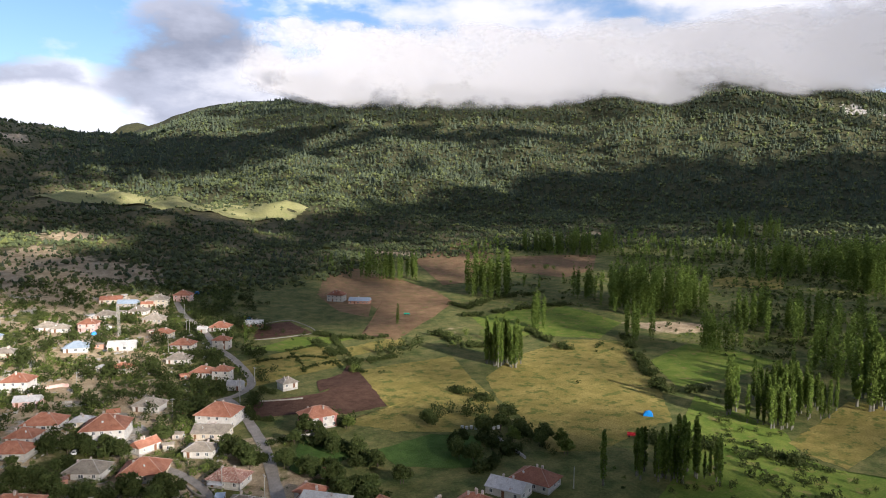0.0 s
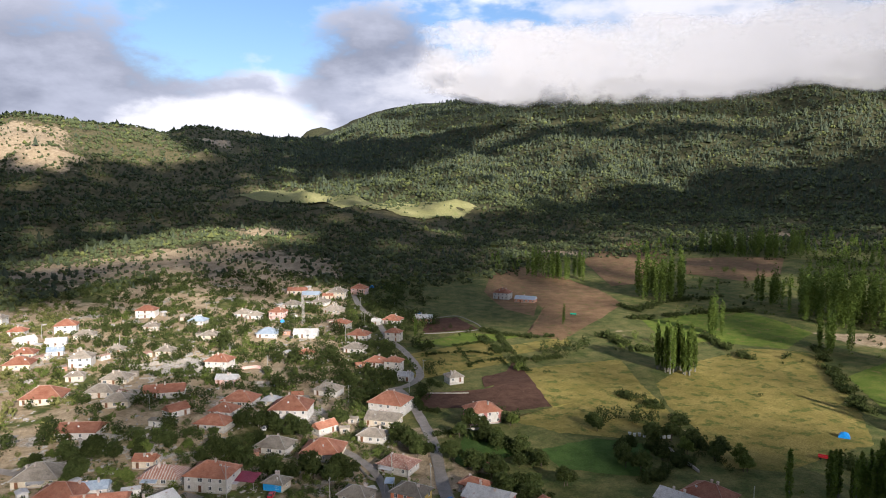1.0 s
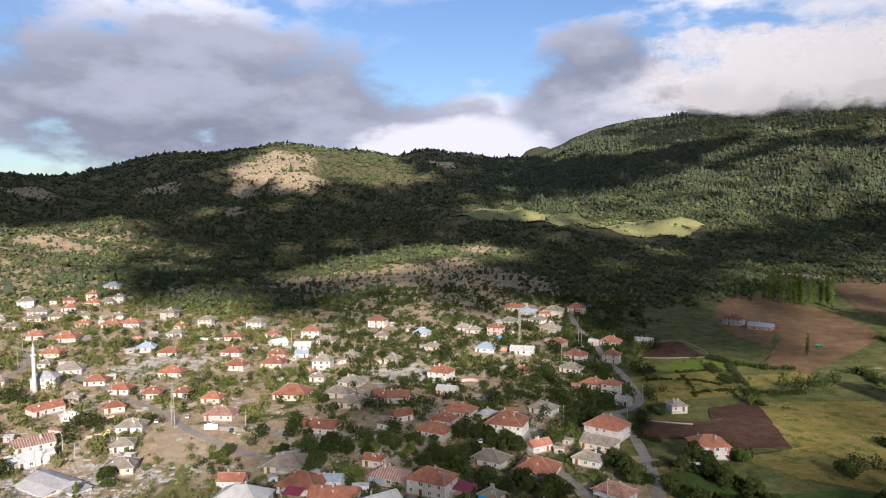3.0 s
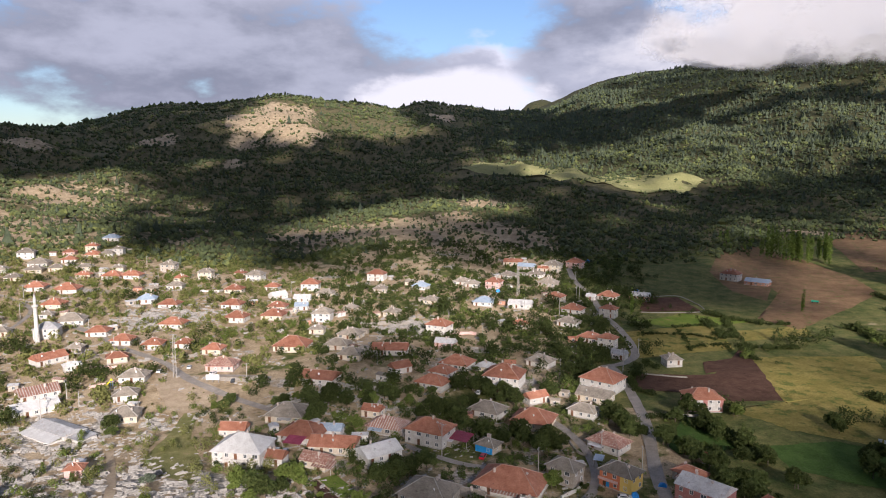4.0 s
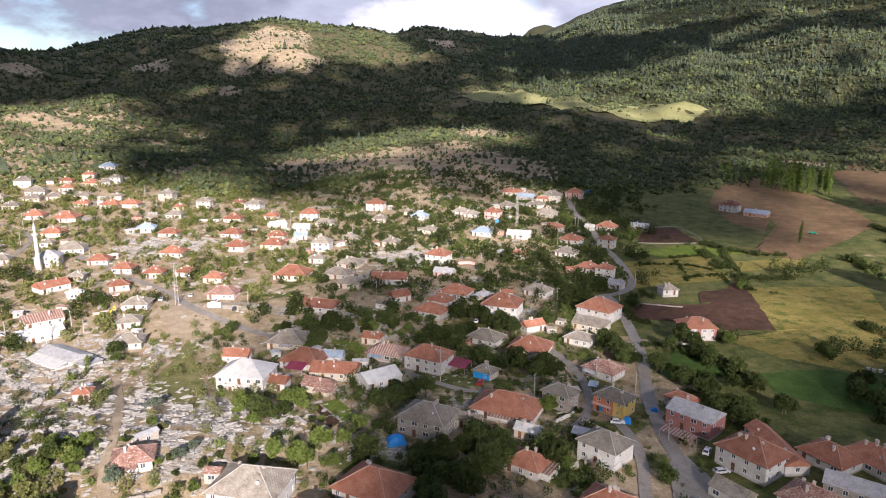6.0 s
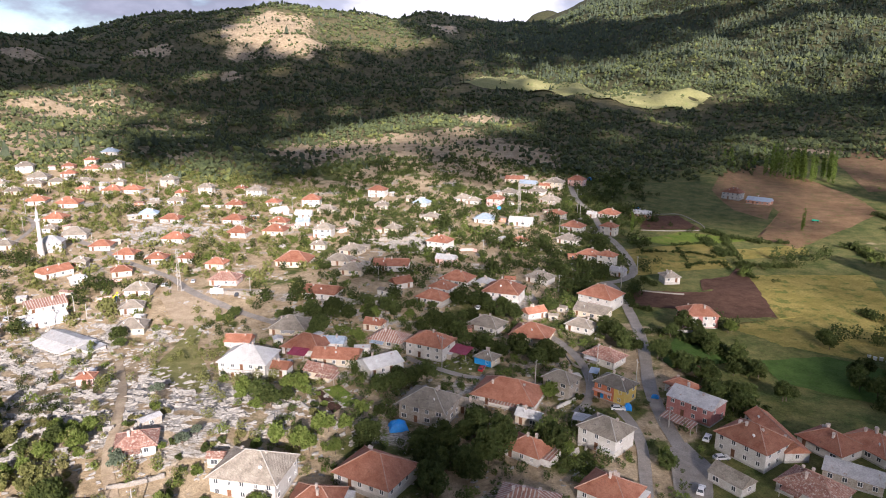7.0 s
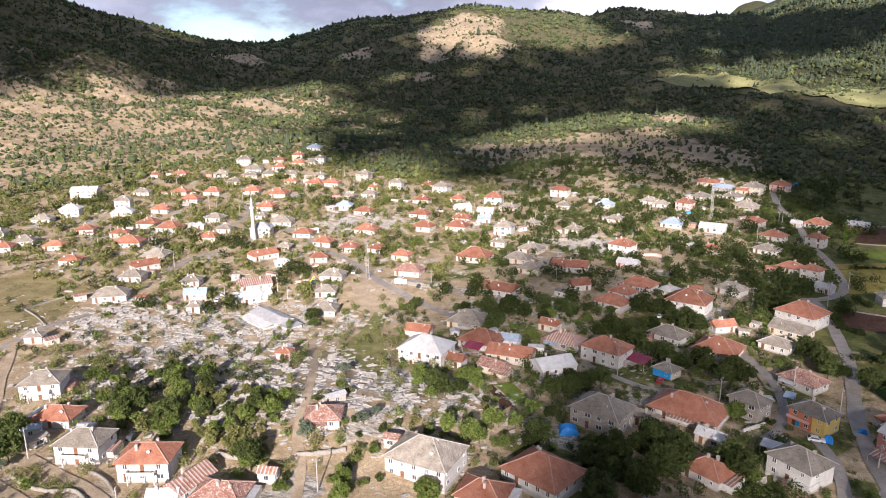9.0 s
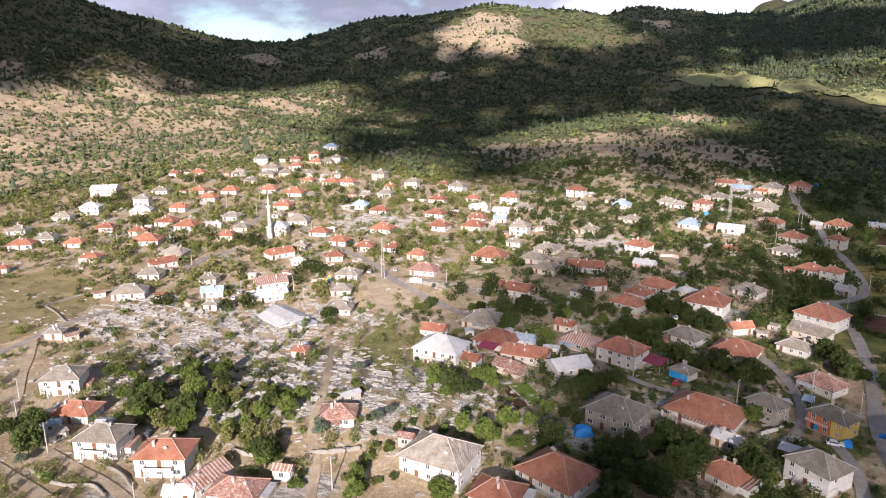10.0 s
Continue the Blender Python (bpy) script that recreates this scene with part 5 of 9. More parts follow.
sunlit(0.48, (25, 1300), (142, 1480), (321, 1584), (510, 1578), (752, 1668), (902, 1632), (1013, 1579), (1104, 1445), (1274, 1415), (1406, 1336), (1587, 1204), (1643, 997), (1893, 896), (1998, 715), (1786, 635), (1668, 787), (1515, 917), (1387, 1048), (1259, 1193), (1035, 1244), (844, 1181), (730, 1178), (639, 1201), (500, 1063), (418, 1087), (322, 1029), (248, 1033), (197, 1102), (139, 1282))  # mountain flank and its meadow
sunlit(0.7, (115, 416), (162, 413), (211, 397), (282, 415), (333, 464), (349, 410), (356, 367), (335, 314), (311, 264), (305, 233), (350, 226), (362, 189), (334, 151), (359, 121), (269, 89), (249, 112), (242, 134), (234, 152), (217, 162), (202, 165), (169, 167), (165, 186), (171, 210), (172, 231), (156, 241), (131, 246), (135, 282), (145, 336), (101, 356))  # hay fields of the valley
sunlit(0.6, (457, 480), (577, 438), (434, 318), (340, 280), (356, 345))  # poplars of the upper valley
sunlit(0.5, (217, 162), (234, 152), (242, 134), (249, 112), (269, 89), (212, 69), (151, 118), (202, 165))  # orchard
sunlit(0.2, (262, 637), (314, 590), (305, 473), (253, 408), (219, 446), (208, 518))  # red fields at the foot of the mountain
sunlit(0.1, (-490, 1042), (-426, 1103), (-277, 812), (-146, 601), (-124, 530), (-172, 516), (-222, 508), (-270, 568), (-416, 929))  # thin edge of the shade at the hill foot
sunlit(0.6, (-1092, 1324), (-1089, 1475), (-1021, 1484), (-948, 1294), (-1002, 1242))  # shoulder of the western mountain


def inside(gx, gy, p):
    """Distance to an outline, positive inside it."""
    q = np.roll(p, -1, 0)
    hit, best = np.zeros(len(gx), bool), np.full(len(gx), 1e9)
    for (ax, ay), (bx, by) in zip(p, q):
        hit ^= ((ay > gy) != (by > gy)) & (gx < (bx - ax) * (gy - ay) / ((by - ay) or 1e-9) + ax)
        ux, uy = bx - ax, by - ay
        u = np.clip(((gx - ax) * ux + (gy - ay) * uy) / max(ux * ux + uy * uy, 1e-9), 0, 1)
        best = np.minimum(best, np.hypot(gx - ax - u * ux, gy - ay - u * uy))
    return np.where(hit, best, -best)


def unseen_cloud_deck():
    # puffs added along the sun's rays wherever the ground is to be shaded
    m, n, l, b = cloud_material("cumulus")
    rng = np.random.default_rng(11)
    up = toward(180 + SHADE_BEARING, SUN_EL)

    def puffs(step, width):
        gx, gy = (a.ravel() for a in np.meshgrid(np.arange(-2600, 3200, step), np.arange(-700, 3400, step)))
        gx, gy = gx + rng.uniform(-0.3, 0.3, len(gx)) * step, gy + rng.uniform(-0.3, 0.3, len(gx)) * step
        reach, open_ = np.full(len(gx), -1e9), np.zeros(len(gx))
        ragged = 9 * wave(gx, gy, 90, 61) + 6 * wave(gx, gy, 34, 62)
        for o, p in GLADES:
            d = inside(gx, gy, p) + ragged * np.clip(np.hypot(gx, gy) / 500, 0.4, 2.5)
            open_ = np.where(d > 0, np.maximum(open_, o), open_)
            reach = np.maximum(reach, d)
        return gx, gy, reach, open_, np.full(len(gx), width)
    gx, gy, reach, open_, wide = puffs(70, 150)
    far = reach < -72
    a = [q[far] for q in (gx, gy, wide)]
    gx, gy, reach, open_, wide = puffs(24, 46)
    fine = (reach >= -90) & (rng.uniform(0, 1, len(gx)) > open_**0.25)
    gx, gy, size = (np.concatenate([q, w[fine]]) for q, w in zip(a, (gx, gy, wide)))
    size = size * rng.uniform(0.85, 1.15, len(gx))
    gz = ground_z(gx, gy)
    lift = (CLOUD_BASE + rng.uniform(-25, 60, len(gx)) - gz) / up.z
    x, y, z = gx + up.x * lift, gy + up.y * lift, gz + up.z * lift
    # puffs left out between the sun and the misty crest, so it stays sunlit
    clear = np.zeros(len(x), bool)
    for level in (360, 385, 410, 450, 490, 540, 600, 660, 720, 780, 840):
        back = (z - level) / up.z
        sx, sy = x - up.x * back, y - up.y * back
        sr, sb = np.hypot(sx, sy), np.degrees(np.arctan2(sx, sy))
        clear |= (sr > 1800) & (sr < 2560) & (sb > 16) & (sb < 82)
    x, y, z, size = x[~clear], y[~clear], z[~clear], size[~clear]
    # the added deck goes on beyond, to both sides and behind
    ox, oy = rng.uniform(-6000, 6000, 3000), rng.uniform(-7000, 1500, 3000)
    out = (ox < -2300) | (ox > 3300) | (oy < -3500)
    ox, oy = ox[out], oy[out]
    x, y = np.concatenate([x, ox]), np.concatenate([y, oy])
    z = np.concatenate([z, CLOUD_BASE + rng.uniform(-40, 120, len(ox))])
    size = np.concatenate([size, rng.uniform(160, 330, len(ox))])
    # only puffs out of view are kept; they serve for their shade
    high = np.degrees(np.arctan2(z - 95, np.hypot(x, y))) > 31
    side = np.degrees(np.arctan2(x, y))
    high |= (side < -78) | (side > 88)
    x, y, z, size = x[high], y[high], z[high], size[high]
    v, f = crowns(rng, x, y, z, size * 1.12, size * 0.4, 0.1, octa())
    tagged(new("unseen_cloud_deck", data_mesh("unseen_cloud_deck", v, f, m, True)), "unseen broken deck of grey-white clouds added overhead to shade the ground", "clouds", kind="stuff")


MIST_B = (12, 18, 24, 33, 42, 46, 50, 55, 60, 66, 84)
MIST_E = (8.2, 7.0, 5.8, 5.9, 6.0, 6.7, 6.0, 7.1, 6.5, 6.4, 6.4)


def mist(bearing0, bearing1, rise, top, rng_m, seed, most):
    """A bank of mist: one curved layer of it, with a ragged lower edge that dips over the crest."""
    m, n, l, b = cloud_material("mist")
    tr = n.new("ShaderNodeBsdfTransparent")
    mix = n.new("ShaderNodeMixShader")
    uv = n.new("ShaderNodeUVMap")
    sep = n.new("ShaderNodeSeparateXYZ")
    l.new(uv.outputs[0], sep.inputs[0])
    nz = n.new("ShaderNodeTexNoise")
    nz.inputs["Scale"].default_value, nz.inputs["Detail"].default_value, nz.inputs["Roughness"].default_value = 0.0062, 7, 0.6
    geo = n.new("ShaderNodeNewGeometry")
    mp = n.new("ShaderNodeMapping")
    mp.inputs["Location"].default_value = (seed * 311.0, 0, seed * 97.0)
    mp.inputs["Scale"].default_value = (1, 0.5, 1.2)
    l.new(geo.outputs["Position"], mp.inputs["Vector"])
    l.new(mp.outputs[0], nz.inputs["Vector"])

    def mt(op, a, c):
        t = n.new("ShaderNodeMath")
        t.operation = op
        for i, q in enumerate((a, c)):
            if isinstance(q, (int, float)):
                t.inputs[i].default_value = q
            else:
                l.new(q, t.inputs[i])
        return t.outputs[0]
    w = mt("MULTIPLY", sep.outputs["Y"], mt("SUBTRACT", 1.0, sep.outputs["Y"]))
    e = mt("MULTIPLY", sep.outputs["X"], mt("SUBTRACT", 1.0, sep.outputs["X"]))
    low = mt("MULTIPLY", sep.outputs["Y"], 5.0)
    mask = mt("MINIMUM", mt("MULTIPLY", e, 9.0), mt("MINIMUM", low, mt("MULTIPLY", w, 5.5)))
    mask = mt("MINIMUM", mask, 1.0)
    body = mt("ADD", mt("MULTIPLY", mt("SUBTRACT", nz.outputs["Fac"], 0.52), 3.6), mt("MULTIPLY", mask, 1.0))
    mr = n.new("ShaderNodeMapRange")
    mr.interpolation_type = "SMOOTHSTEP"
    mr.inputs["From Min"].default_value, mr.inputs["From Max"].default_value = 0.12, 0.9
    mr.inputs["To Max"].default_value = most
    l.new(mt("MULTIPLY", body, mt("MINIMUM", mt("MULTIPLY", mask, 2.5), 1.0)), mr.inputs["Value"])
    l.new(mr.outputs[0], mix.inputs["Fac"])
    l.new(tr.outputs[0], mix.inputs[1])
    trl = n.new("ShaderNodeBsdfTranslucent")
    trl.inputs["Color"].default_value = (0.60, 0.60, 0.62, 1)
    both = n.new("ShaderNodeMixShader")
    both.inputs["Fac"].default_value = 0.4
    l.new(b.outputs[0], both.inputs[1])
    l.new(trl.outputs[0], both.inputs[2])
    l.new(both.outputs[0], mix.inputs[2])
    l.new(mix.outputs[0], n["Material Output"].inputs["Surface"])
    nb, nh = 90, 14
    bb, hh = np.meshgrid(np.linspace(bearing0, bearing1, nb), np.linspace(0, 1, nh))
    r = rng_m + 90 * hh
    base = smooth_table(bb, MIST_B, MIST_E) + rise
    el = base + (top - base) * hh
    x, y = r * np.sin(np.radians(bb)), r * np.cos(np.radians(bb))
    z = 95 + r * np.tan(np.radians(el))
    idx = np.arange(nb * nh).reshape(nh, nb)
    f = np.stack([idx[:-1, :-1], idx[:-1, 1:], idx[1:, 1:], idx[1:, :-1]], -1).reshape(-1, 4)
    me = data_mesh("mist_layer", np.stack([x, y, z], -1).reshape(-1, 3), f, m, True)
    lay = me.uv_layers.new(name="UVMap")
    u = np.stack([(bb - bearing0) / (bearing1 - bearing0), hh], -1).reshape(-1, 2)
    lay.data.foreach_set("uv", u[f.ravel()].astype(np.float32).ravel())
    return tagged(new("mist", me), "soft white mist lying along the mountain crest", "cloud", "mist")


unseen_cloud_deck()
mist(14, 84, 0.8, 13.4, 1950, 3, 0.72)
mist(14, 84, 0.5, 13.8, 2200, 5, 0.8)
mist(14, 84, 0.8, 14.2, 2450, 8, 0.85)

# ---- houses of the village ----
house(-345.9, 329.9, 21, 10.8, 8.1, 1, "G", "w")
house(-347.2, 298.6, 24, 10.3, 8.6, 1, "G", "w")
house(-316.0, 287.6, 28, 10.1, 8.4, 1, "G", "w")
house(-319.6, 275.8, 24, 12.2, 8.3, 1, "R", "w", drop=-0.3)
house(-296.4, 288.0, 21, 10.1, 7.1, 1, "R", "c", drop=-0.3)
house(-340.4, 346.7, 24, 11.6, 8.3, 2, "W", "w")
house(-303.4, 317.9, 24, 9.9, 7.3, 1, "R", "p")
house(-367.5, 389.2, 28, 17.0, 11.8, 2, "W", "c", gable=True, drop=-0.5)
house(-279.1, 317.0, 21, 9.5, 6.7, 1, "R", "c")
house(-262.9, 304.1, 21, 14.4, 10.4, 1, "R", "w", drop=-0.3)
house(-267.8, 268.6, 15, 9.6, 6.8, 1, "R", "w")
house(-309.6, 356.3, 26, 12.6, 9.4, 1, "S", "c", drop=-0.3)
house(-322.8, 373.4, 21, 9.8, 8.1, 2, "G", "w", drop=-0.3)
house(-332.7, 404.3, 19, 10.9, 7.8, 1, "G", "w", drop=-0.3)
house(-290.5, 369.5, 8, 11.2, 8.5, 1, "R", "w", drop=-0.3)
house(-307.8, 413.5, 12, 11.2, 8.5, 1, "R", "w", drop=-0.3)
house(-288.6, 397.5, 11, 12.2, 8.9, 1, "R", "w", drop=-0.3)
house(-276.9, 339.5, 9, 12.0, 10.1, 1, "R", "w")
house(-258.5, 334.1, 8, 12.6, 10.3, 1, "R", "w")
house(-244.9, 342.0, 36, 5.7, 3.9, 1, "S", "w")
house(-232.4, 287.5, 14, 11.7, 9.5, 1, "G", "c")
house(-226.6, 271.2, 60, 12.1, 7.6, 1, "R", "w", gable=True)
house(-220.9, 255.9, 16, 10.0, 8.4, 1, "G", "w")
house(-358.6, 454.2, 18, 7.8, 6.5, 1, "R", "w", drop=-0.3)
house(-340.9, 459.4, 17, 10.4, 7.7, 1, "R", "p")
house(-295.4, 241.3, 31, 5.9, 4.4, 1, "R", "w")
house(-309.6, 502.2, 17, 11.3, 9.0, 2, "G", "w", drop=-0.4)
house(-308.6, 467.2, 18, 11.5, 9.0, 1, "G", "w", drop=-0.3)
house(-285.6, 420.1, 9, 11.6, 9.7, 1, "R", "w", drop=-0.5)
house(-287.9, 450.8, 13, 10.0, 7.3, 1, "G", "c", drop=-0.3)
house(-259.3, 427.7, 11, 12.0, 9.8, 1, "R", "w", drop=-0.6)
house(-290.4, 485.3, 11, 13.1, 9.6, 1, "G", "w", drop=-0.7)
house(-285.6, 471.0, 11, 11.1, 8.3, 1, "G", "c", drop=-0.6)
house(-272.5, 475.9, 10, 9.6, 6.9, 1, "G", "c", drop=-0.4)
house(-283.4, 513.2, 9, 8.4, 6.5, 1, "R", "p", drop=-0.4)
house(-274.1, 495.6, 9, 10.0, 6.9, 1, "R", "w", drop=-0.5)
house(-271.3, 523.5, 7, 8.4, 6.8, 2, "R", "c", drop=-0.5)
house(-263.9, 510.7, 7, 10.8, 8.5, 1, "R", "c", drop=-0.5)
house(-255.3, 514.4, 6, 9.1, 7.3, 1, "G", "w", drop=-0.4)
house(-249.2, 519.8, 6, 7.5, 5.9, 2, "G", "w", drop=-0.3)
house(-274.5, 561.1, 11, 12.4, 9.0, 1, "B", "w", drop=-0.4)
house(-252.5, 475.6, 8, 9.5, 6.6, 1, "G", "c", drop=-0.3)
house(-228.7, 475.1, 6, 7.7, 5.5, 1, "G", "c")
house(-242.6, 454.6, 8, 9.1, 6.4, 1, "R", "c", drop=-0.3)
house(-223.2, 455.5, 1, 12.1, 9.7, 1, "R", "w", drop=-0.5)
house(-211.7, 458.2, -0, 12.6, 8.6, 1, "R", "w", drop=-0.5)
house(-196.7, 484.4, -3, 10.3, 8.3, 2, "G", "s", drop=-0.3)
house(-165.8, 470.6, -1, 9.6, 7.2, 2, "G", "c", drop=-0.3)
house(-237.6, 425.0, 9, 13.8, 11.6, 1, "R", "w", drop=-0.5)
house(-176.2, 442.6, 2, 10.0, 7.0, 1, "G", "w", drop=-0.3)
house(-180.0, 461.3, 1, 7.9, 6.1, 1, "R", "c", drop=-0.3)
house(-179.7, 406.8, 14, 10.5, 8.6, 1, "B", "w", balcony=True)
house(-163.0, 399.9, -3, 11.3, 8.1, 1, "R", "w", drop=-0.4)
house(-186.2, 431.6, 3, 7.6, 5.5, 1, "G", "s")
house(-145.8, 361.2, -3, 12.5, 9.1, 1, "R", "w")
house(-227.4, 391.7, 5, 11.1, 9.4, 1, "R", "c", drop=-0.3)
house(-246.3, 361.8, 4, 9.9, 7.8, 1, "G", "w")
house(-225.8, 340.4, 9, 8.2, 6.7, 1, "G", "c")
house(-225.3, 323.4, 10, 9.8, 7.2, 1, "R", "c")
house(-219.2, 369.5, 11, 6.6, 5.1, 1, "G", "w")
house(-201.3, 362.2, 14, 13.3, 10.5, 1, "G", "w", drop=-0.4)
house(-178.5, 345.3, 7, 10.1, 7.9, 1, "R", "w", drop=-0.3)
house(-159.8, 332.4, 1, 9.8, 7.8, 1, "R", "w")
house(-176.1, 318.4, 9, 6.6, 5.4, 1, "G", "s")
house(-180.7, 303.7, 56, 13.7, 8.2, 1, "R", "w", gable=True)
house(-164.9, 294.3, 39, 6.8, 4.7, 1, "W", "w")
house(-141.9, 326.0, 4, 9.2, 7.5, 1, "R", "w")
house(-127.9, 329.1, -4, 7.9, 6.3, 1, "R", "w")
house(-111.2, 322.7, -6, 9.1, 7.4, 1, "R", "c")
house(-150.8, 306.5, 26, 8.5, 6.2, 1, "R", "c")
house(-133.2, 285.4, 5, 10.7, 8.0, 1, "G", "w")
house(-99.9, 299.9, -2, 12.4, 8.8, 1, "O", "p")
house(-165.2, 268.3, 42, 14.5, 10.2, 1, "T", "w", gable=True, drop=-0.5)
house(-158.8, 254.8, 44, 16.4, 9.6, 1, "W", "w", gable=True, drop=-0.4)
house(-128.5, 267.0, 16, 8.8, 7.1, 1, "G", "w", drop=-0.3)
house(-121.2, 250.0, 11, 10.4, 8.7, 1, "G", "c", drop=-0.3)
house(-193.0, 261.0, 16, 7.9, 6.5, 1, "G", "w")
house(-181.9, 247.5, 26, 9.5, 5.9, 1, "B", "w", gable=True)
house(-173.5, 234.2, 17, 5.6, 3.9, 1, "G", "w")
house(-213.6, 233.0, 28, 13.5, 9.2, 1, "G", "w", balcony=True)
house(-207.2, 186.5, 23, 6.1, 4.5, 1, "G", "w")
house(-170.9, 154.5, 26, 11.5, 9.0, 2, "G", "w", balcony=True)
house(-152.6, 140.6, 12, 11.1, 8.0, 1, "R", "w")
house(-153.3, 132.4, 34, 4.3, 2.7, 1, "B", "w", gable=True, stacks=0, plain=True)
house(-130.6, 127.3, 11, 11.6, 8.6, 2, "G", "w", balcony=True)
house(-109.4, 124.8, 16, 12.3, 8.9, 2, "R", "w", balcony=True)
house(-95.6, 120.7, 78, 11.0, 6.4, 1, "T", "w", gable=True)
house(-85.2, 118.4, 6, 11.3, 7.7, 1, "O", "w")
house(-97.8, 114.6, 20, 6.8, 4.1, 1, "S", "w", gable=True)
house(-78.1, 126.8, 7, 4.4, 2.8, 1, "T", "w", gable=True, stacks=0, plain=True)
house(-74.5, 149.7, 18, 9.0, 7.4, 1, "O", "w", drop=-0.3)
house(-113.1, 199.6, 10, 5.0, 4.1, 1, "R", "p", drop=0.3)
house(-43.9, 142.1, -11, 16.0, 12.4, 2, "G", "w", drop=-0.8)
house(-54.0, 146.0, 0, 3.7, 2.6, 1, "O", "s", gable=True, stacks=0, plain=True)
house(-28.2, 135.6, -8, 11.0, 8.7, 1, "R", "p")
house(-16.0, 147.0, -29, 15.5, 12.8, 1, "R", "w", drop=0.9)
house(-73.4, 230.2, -2, 9.1, 5.8, 1, "R", "w", gable=True)
house(-62.9, 205.9, -8, 15.5, 12.1, 2, "W", "w", balcony=True, drop=0.3)
house(-53.5, 204.7, -10, 8.2, 5.1, 1, "R", "w", gable=True)
house(-47.9, 225.4, -16, 14.2, 11.2, 1, "R", "w")
house(-58.2, 246.4, -7, 13.6, 11.3, 1, "G", "c")
house(-39.2, 228.0, -5, 8.3, 5.2, 1, "B", "w", gable=True)
house(-36.1, 216.8, -6, 15.3, 9.3, 1, "R", "c", gable=True)
house(-21.0, 210.6, 36, 12.6, 9.4, 1, "W", "w", gable=True, balcony=True, drop=0.7, label="bright white bungalow with a pale gabled roof and a porch")
house(-39.4, 203.5, -24, 9.4, 5.6, 1, "O", "c", gable=True)
house(-19.5, 232.7, -20, 12.6, 8.6, 1, "T", "s")
house(-26.3, 246.5, -19, 7.2, 5.1, 1, "R", "c", gable=True)
house(-52.3, 282.3, -14, 14.9, 10.8, 1, "R", "w", gable=True, drop=-0.4)
house(-4.4, 225.2, -27, 14.1, 10.3, 2, "R", "w")
blue_front = house(15.1, 217.8, -34, 6.8, 5.5, 1, "G", "c", label="small grey-roofed building with a bright blue front")
house(33.3, 241.3, -23, 14.0, 11.7, 1, "R", "c")
house(17.2, 251.3, -32, 12.1, 8.9, 1, "G", "w", drop=-0.3)
house(26.1, 282.1, -20, 15.3, 12.9, 2, "R", "w")
house(36.7, 262.3, 27, 8.9, 5.3, 1, "R", "w", gable=True)
house(-4.1, 274.1, -29, 12.4, 8.7, 1, "R", "w", drop=-0.3)
house(-0.4, 287.7, -30, 9.5, 7.9, 1, "R", "w")
house(6.5, 302.0, -26, 13.3, 10.3, 1, "R", "w")
house(30.8, 304.9, -6, 4.9, 3.6, 1, "R", "w", gable=True, stacks=0, plain=True)
house(45.8, 311.1, -36, 11.0, 8.5, 1, "G", "w")
house(19.4, 299.2, -24, 7.9, 5.6, 1, "S", "c")
house(67.5, 279.7, -39, 15.0, 12.4, 2, "R", "w")
house(61.3, 266.2, -33, 13.2, 9.4, 1, "G", "c", gable=True)
house(53.1, 248.6, -32, 9.9, 6.7, 1, "G", "w")
house(56.2, 221.4, -44, 11.7, 8.2, 1, "O", "w")
house(36.9, 196.3, -39, 9.1, 6.7, 2, "G", "s")
house(20.1, 191.0, -24, 19.0, 13.1, 1, "R", "w")
house(8.2, 182.7, -23, 6.9, 4.3, 1, "G", "c", gable=True)
house(24.6, 176.9, -28, 6.7, 4.4, 1, "W", "c", gable=True)
bright = house(52.9, 193.0, -43, 10.2, 7.3, 2, "G", "o", label="orange and yellow two-storey house with a grey roof")
house(43.8, 165.5, -45, 11.3, 9.3, 2, "G", "w")
house(22.6, 160.5, -36, 9.8, 8.0, 1, "R", "w")
house(-3.8, 179.9, -24, 13.9, 11.1, 2, "G", "s")
house(-146.5, 486.0, -3, 7.5, 5.6, 1, "R", "c")
house(-133.2, 478.1, -9, 11.3, 9.0, 2, "G", "w", drop=-0.4)
house(-137.5, 442.8, -3, 11.1, 8.1, 1, "R", "c")
house(-115.9, 457.0, -6, 8.8, 7.5, 1, "R", "w")
house(-107.2, 435.1, 44, 10.6, 6.6, 1, "W", "w", gable=True, drop=-0.3)
house(-90.5, 458.9, 1, 11.8, 9.8, 2, "R", "w", drop=-0.3)
house(-78.1, 445.2, -10, 10.8, 7.5, 1, "G", "c", drop=-0.3)
house(-90.7, 432.1, 2, 10.5, 7.0, 1, "W", "w", gable=True)
house(-86.8, 410.2, 2, 7.9, 5.5, 1, "B", "w", gable=True)
house(-100.9, 408.6, -6, 10.7, 7.8, 1, "R", "c")
house(-97.8, 386.1, -6, 12.3, 9.7, 1, "R", "c")
house(-127.6, 407.0, -8, 11.7, 8.8, 1, "R", "w", drop=-0.3)
house(-116.9, 379.3, -8, 11.2, 9.2, 1, "R", "w", balcony=True)
house(-69.5, 385.0, -5, 10.5, 8.9, 2, "G", "w", drop=-0.4)
house(-68.6, 363.0, -4, 7.9, 5.6, 1, "G", "c")
house(-55.8, 403.4, -12, 7.6, 5.9, 1, "G", "c")
house(-75.3, 333.4, -7, 16.3, 12.4, 1, "R", "c", balcony=True)
house(-48.8, 352.5, -17, 11.6, 9.0, 1, "G", "c")
house(-51.6, 326.8, -11, 11.3, 8.1, 1, "G", "s")
house(-42.9, 309.9, -12, 10.3, 8.4, 1, "G", "c")
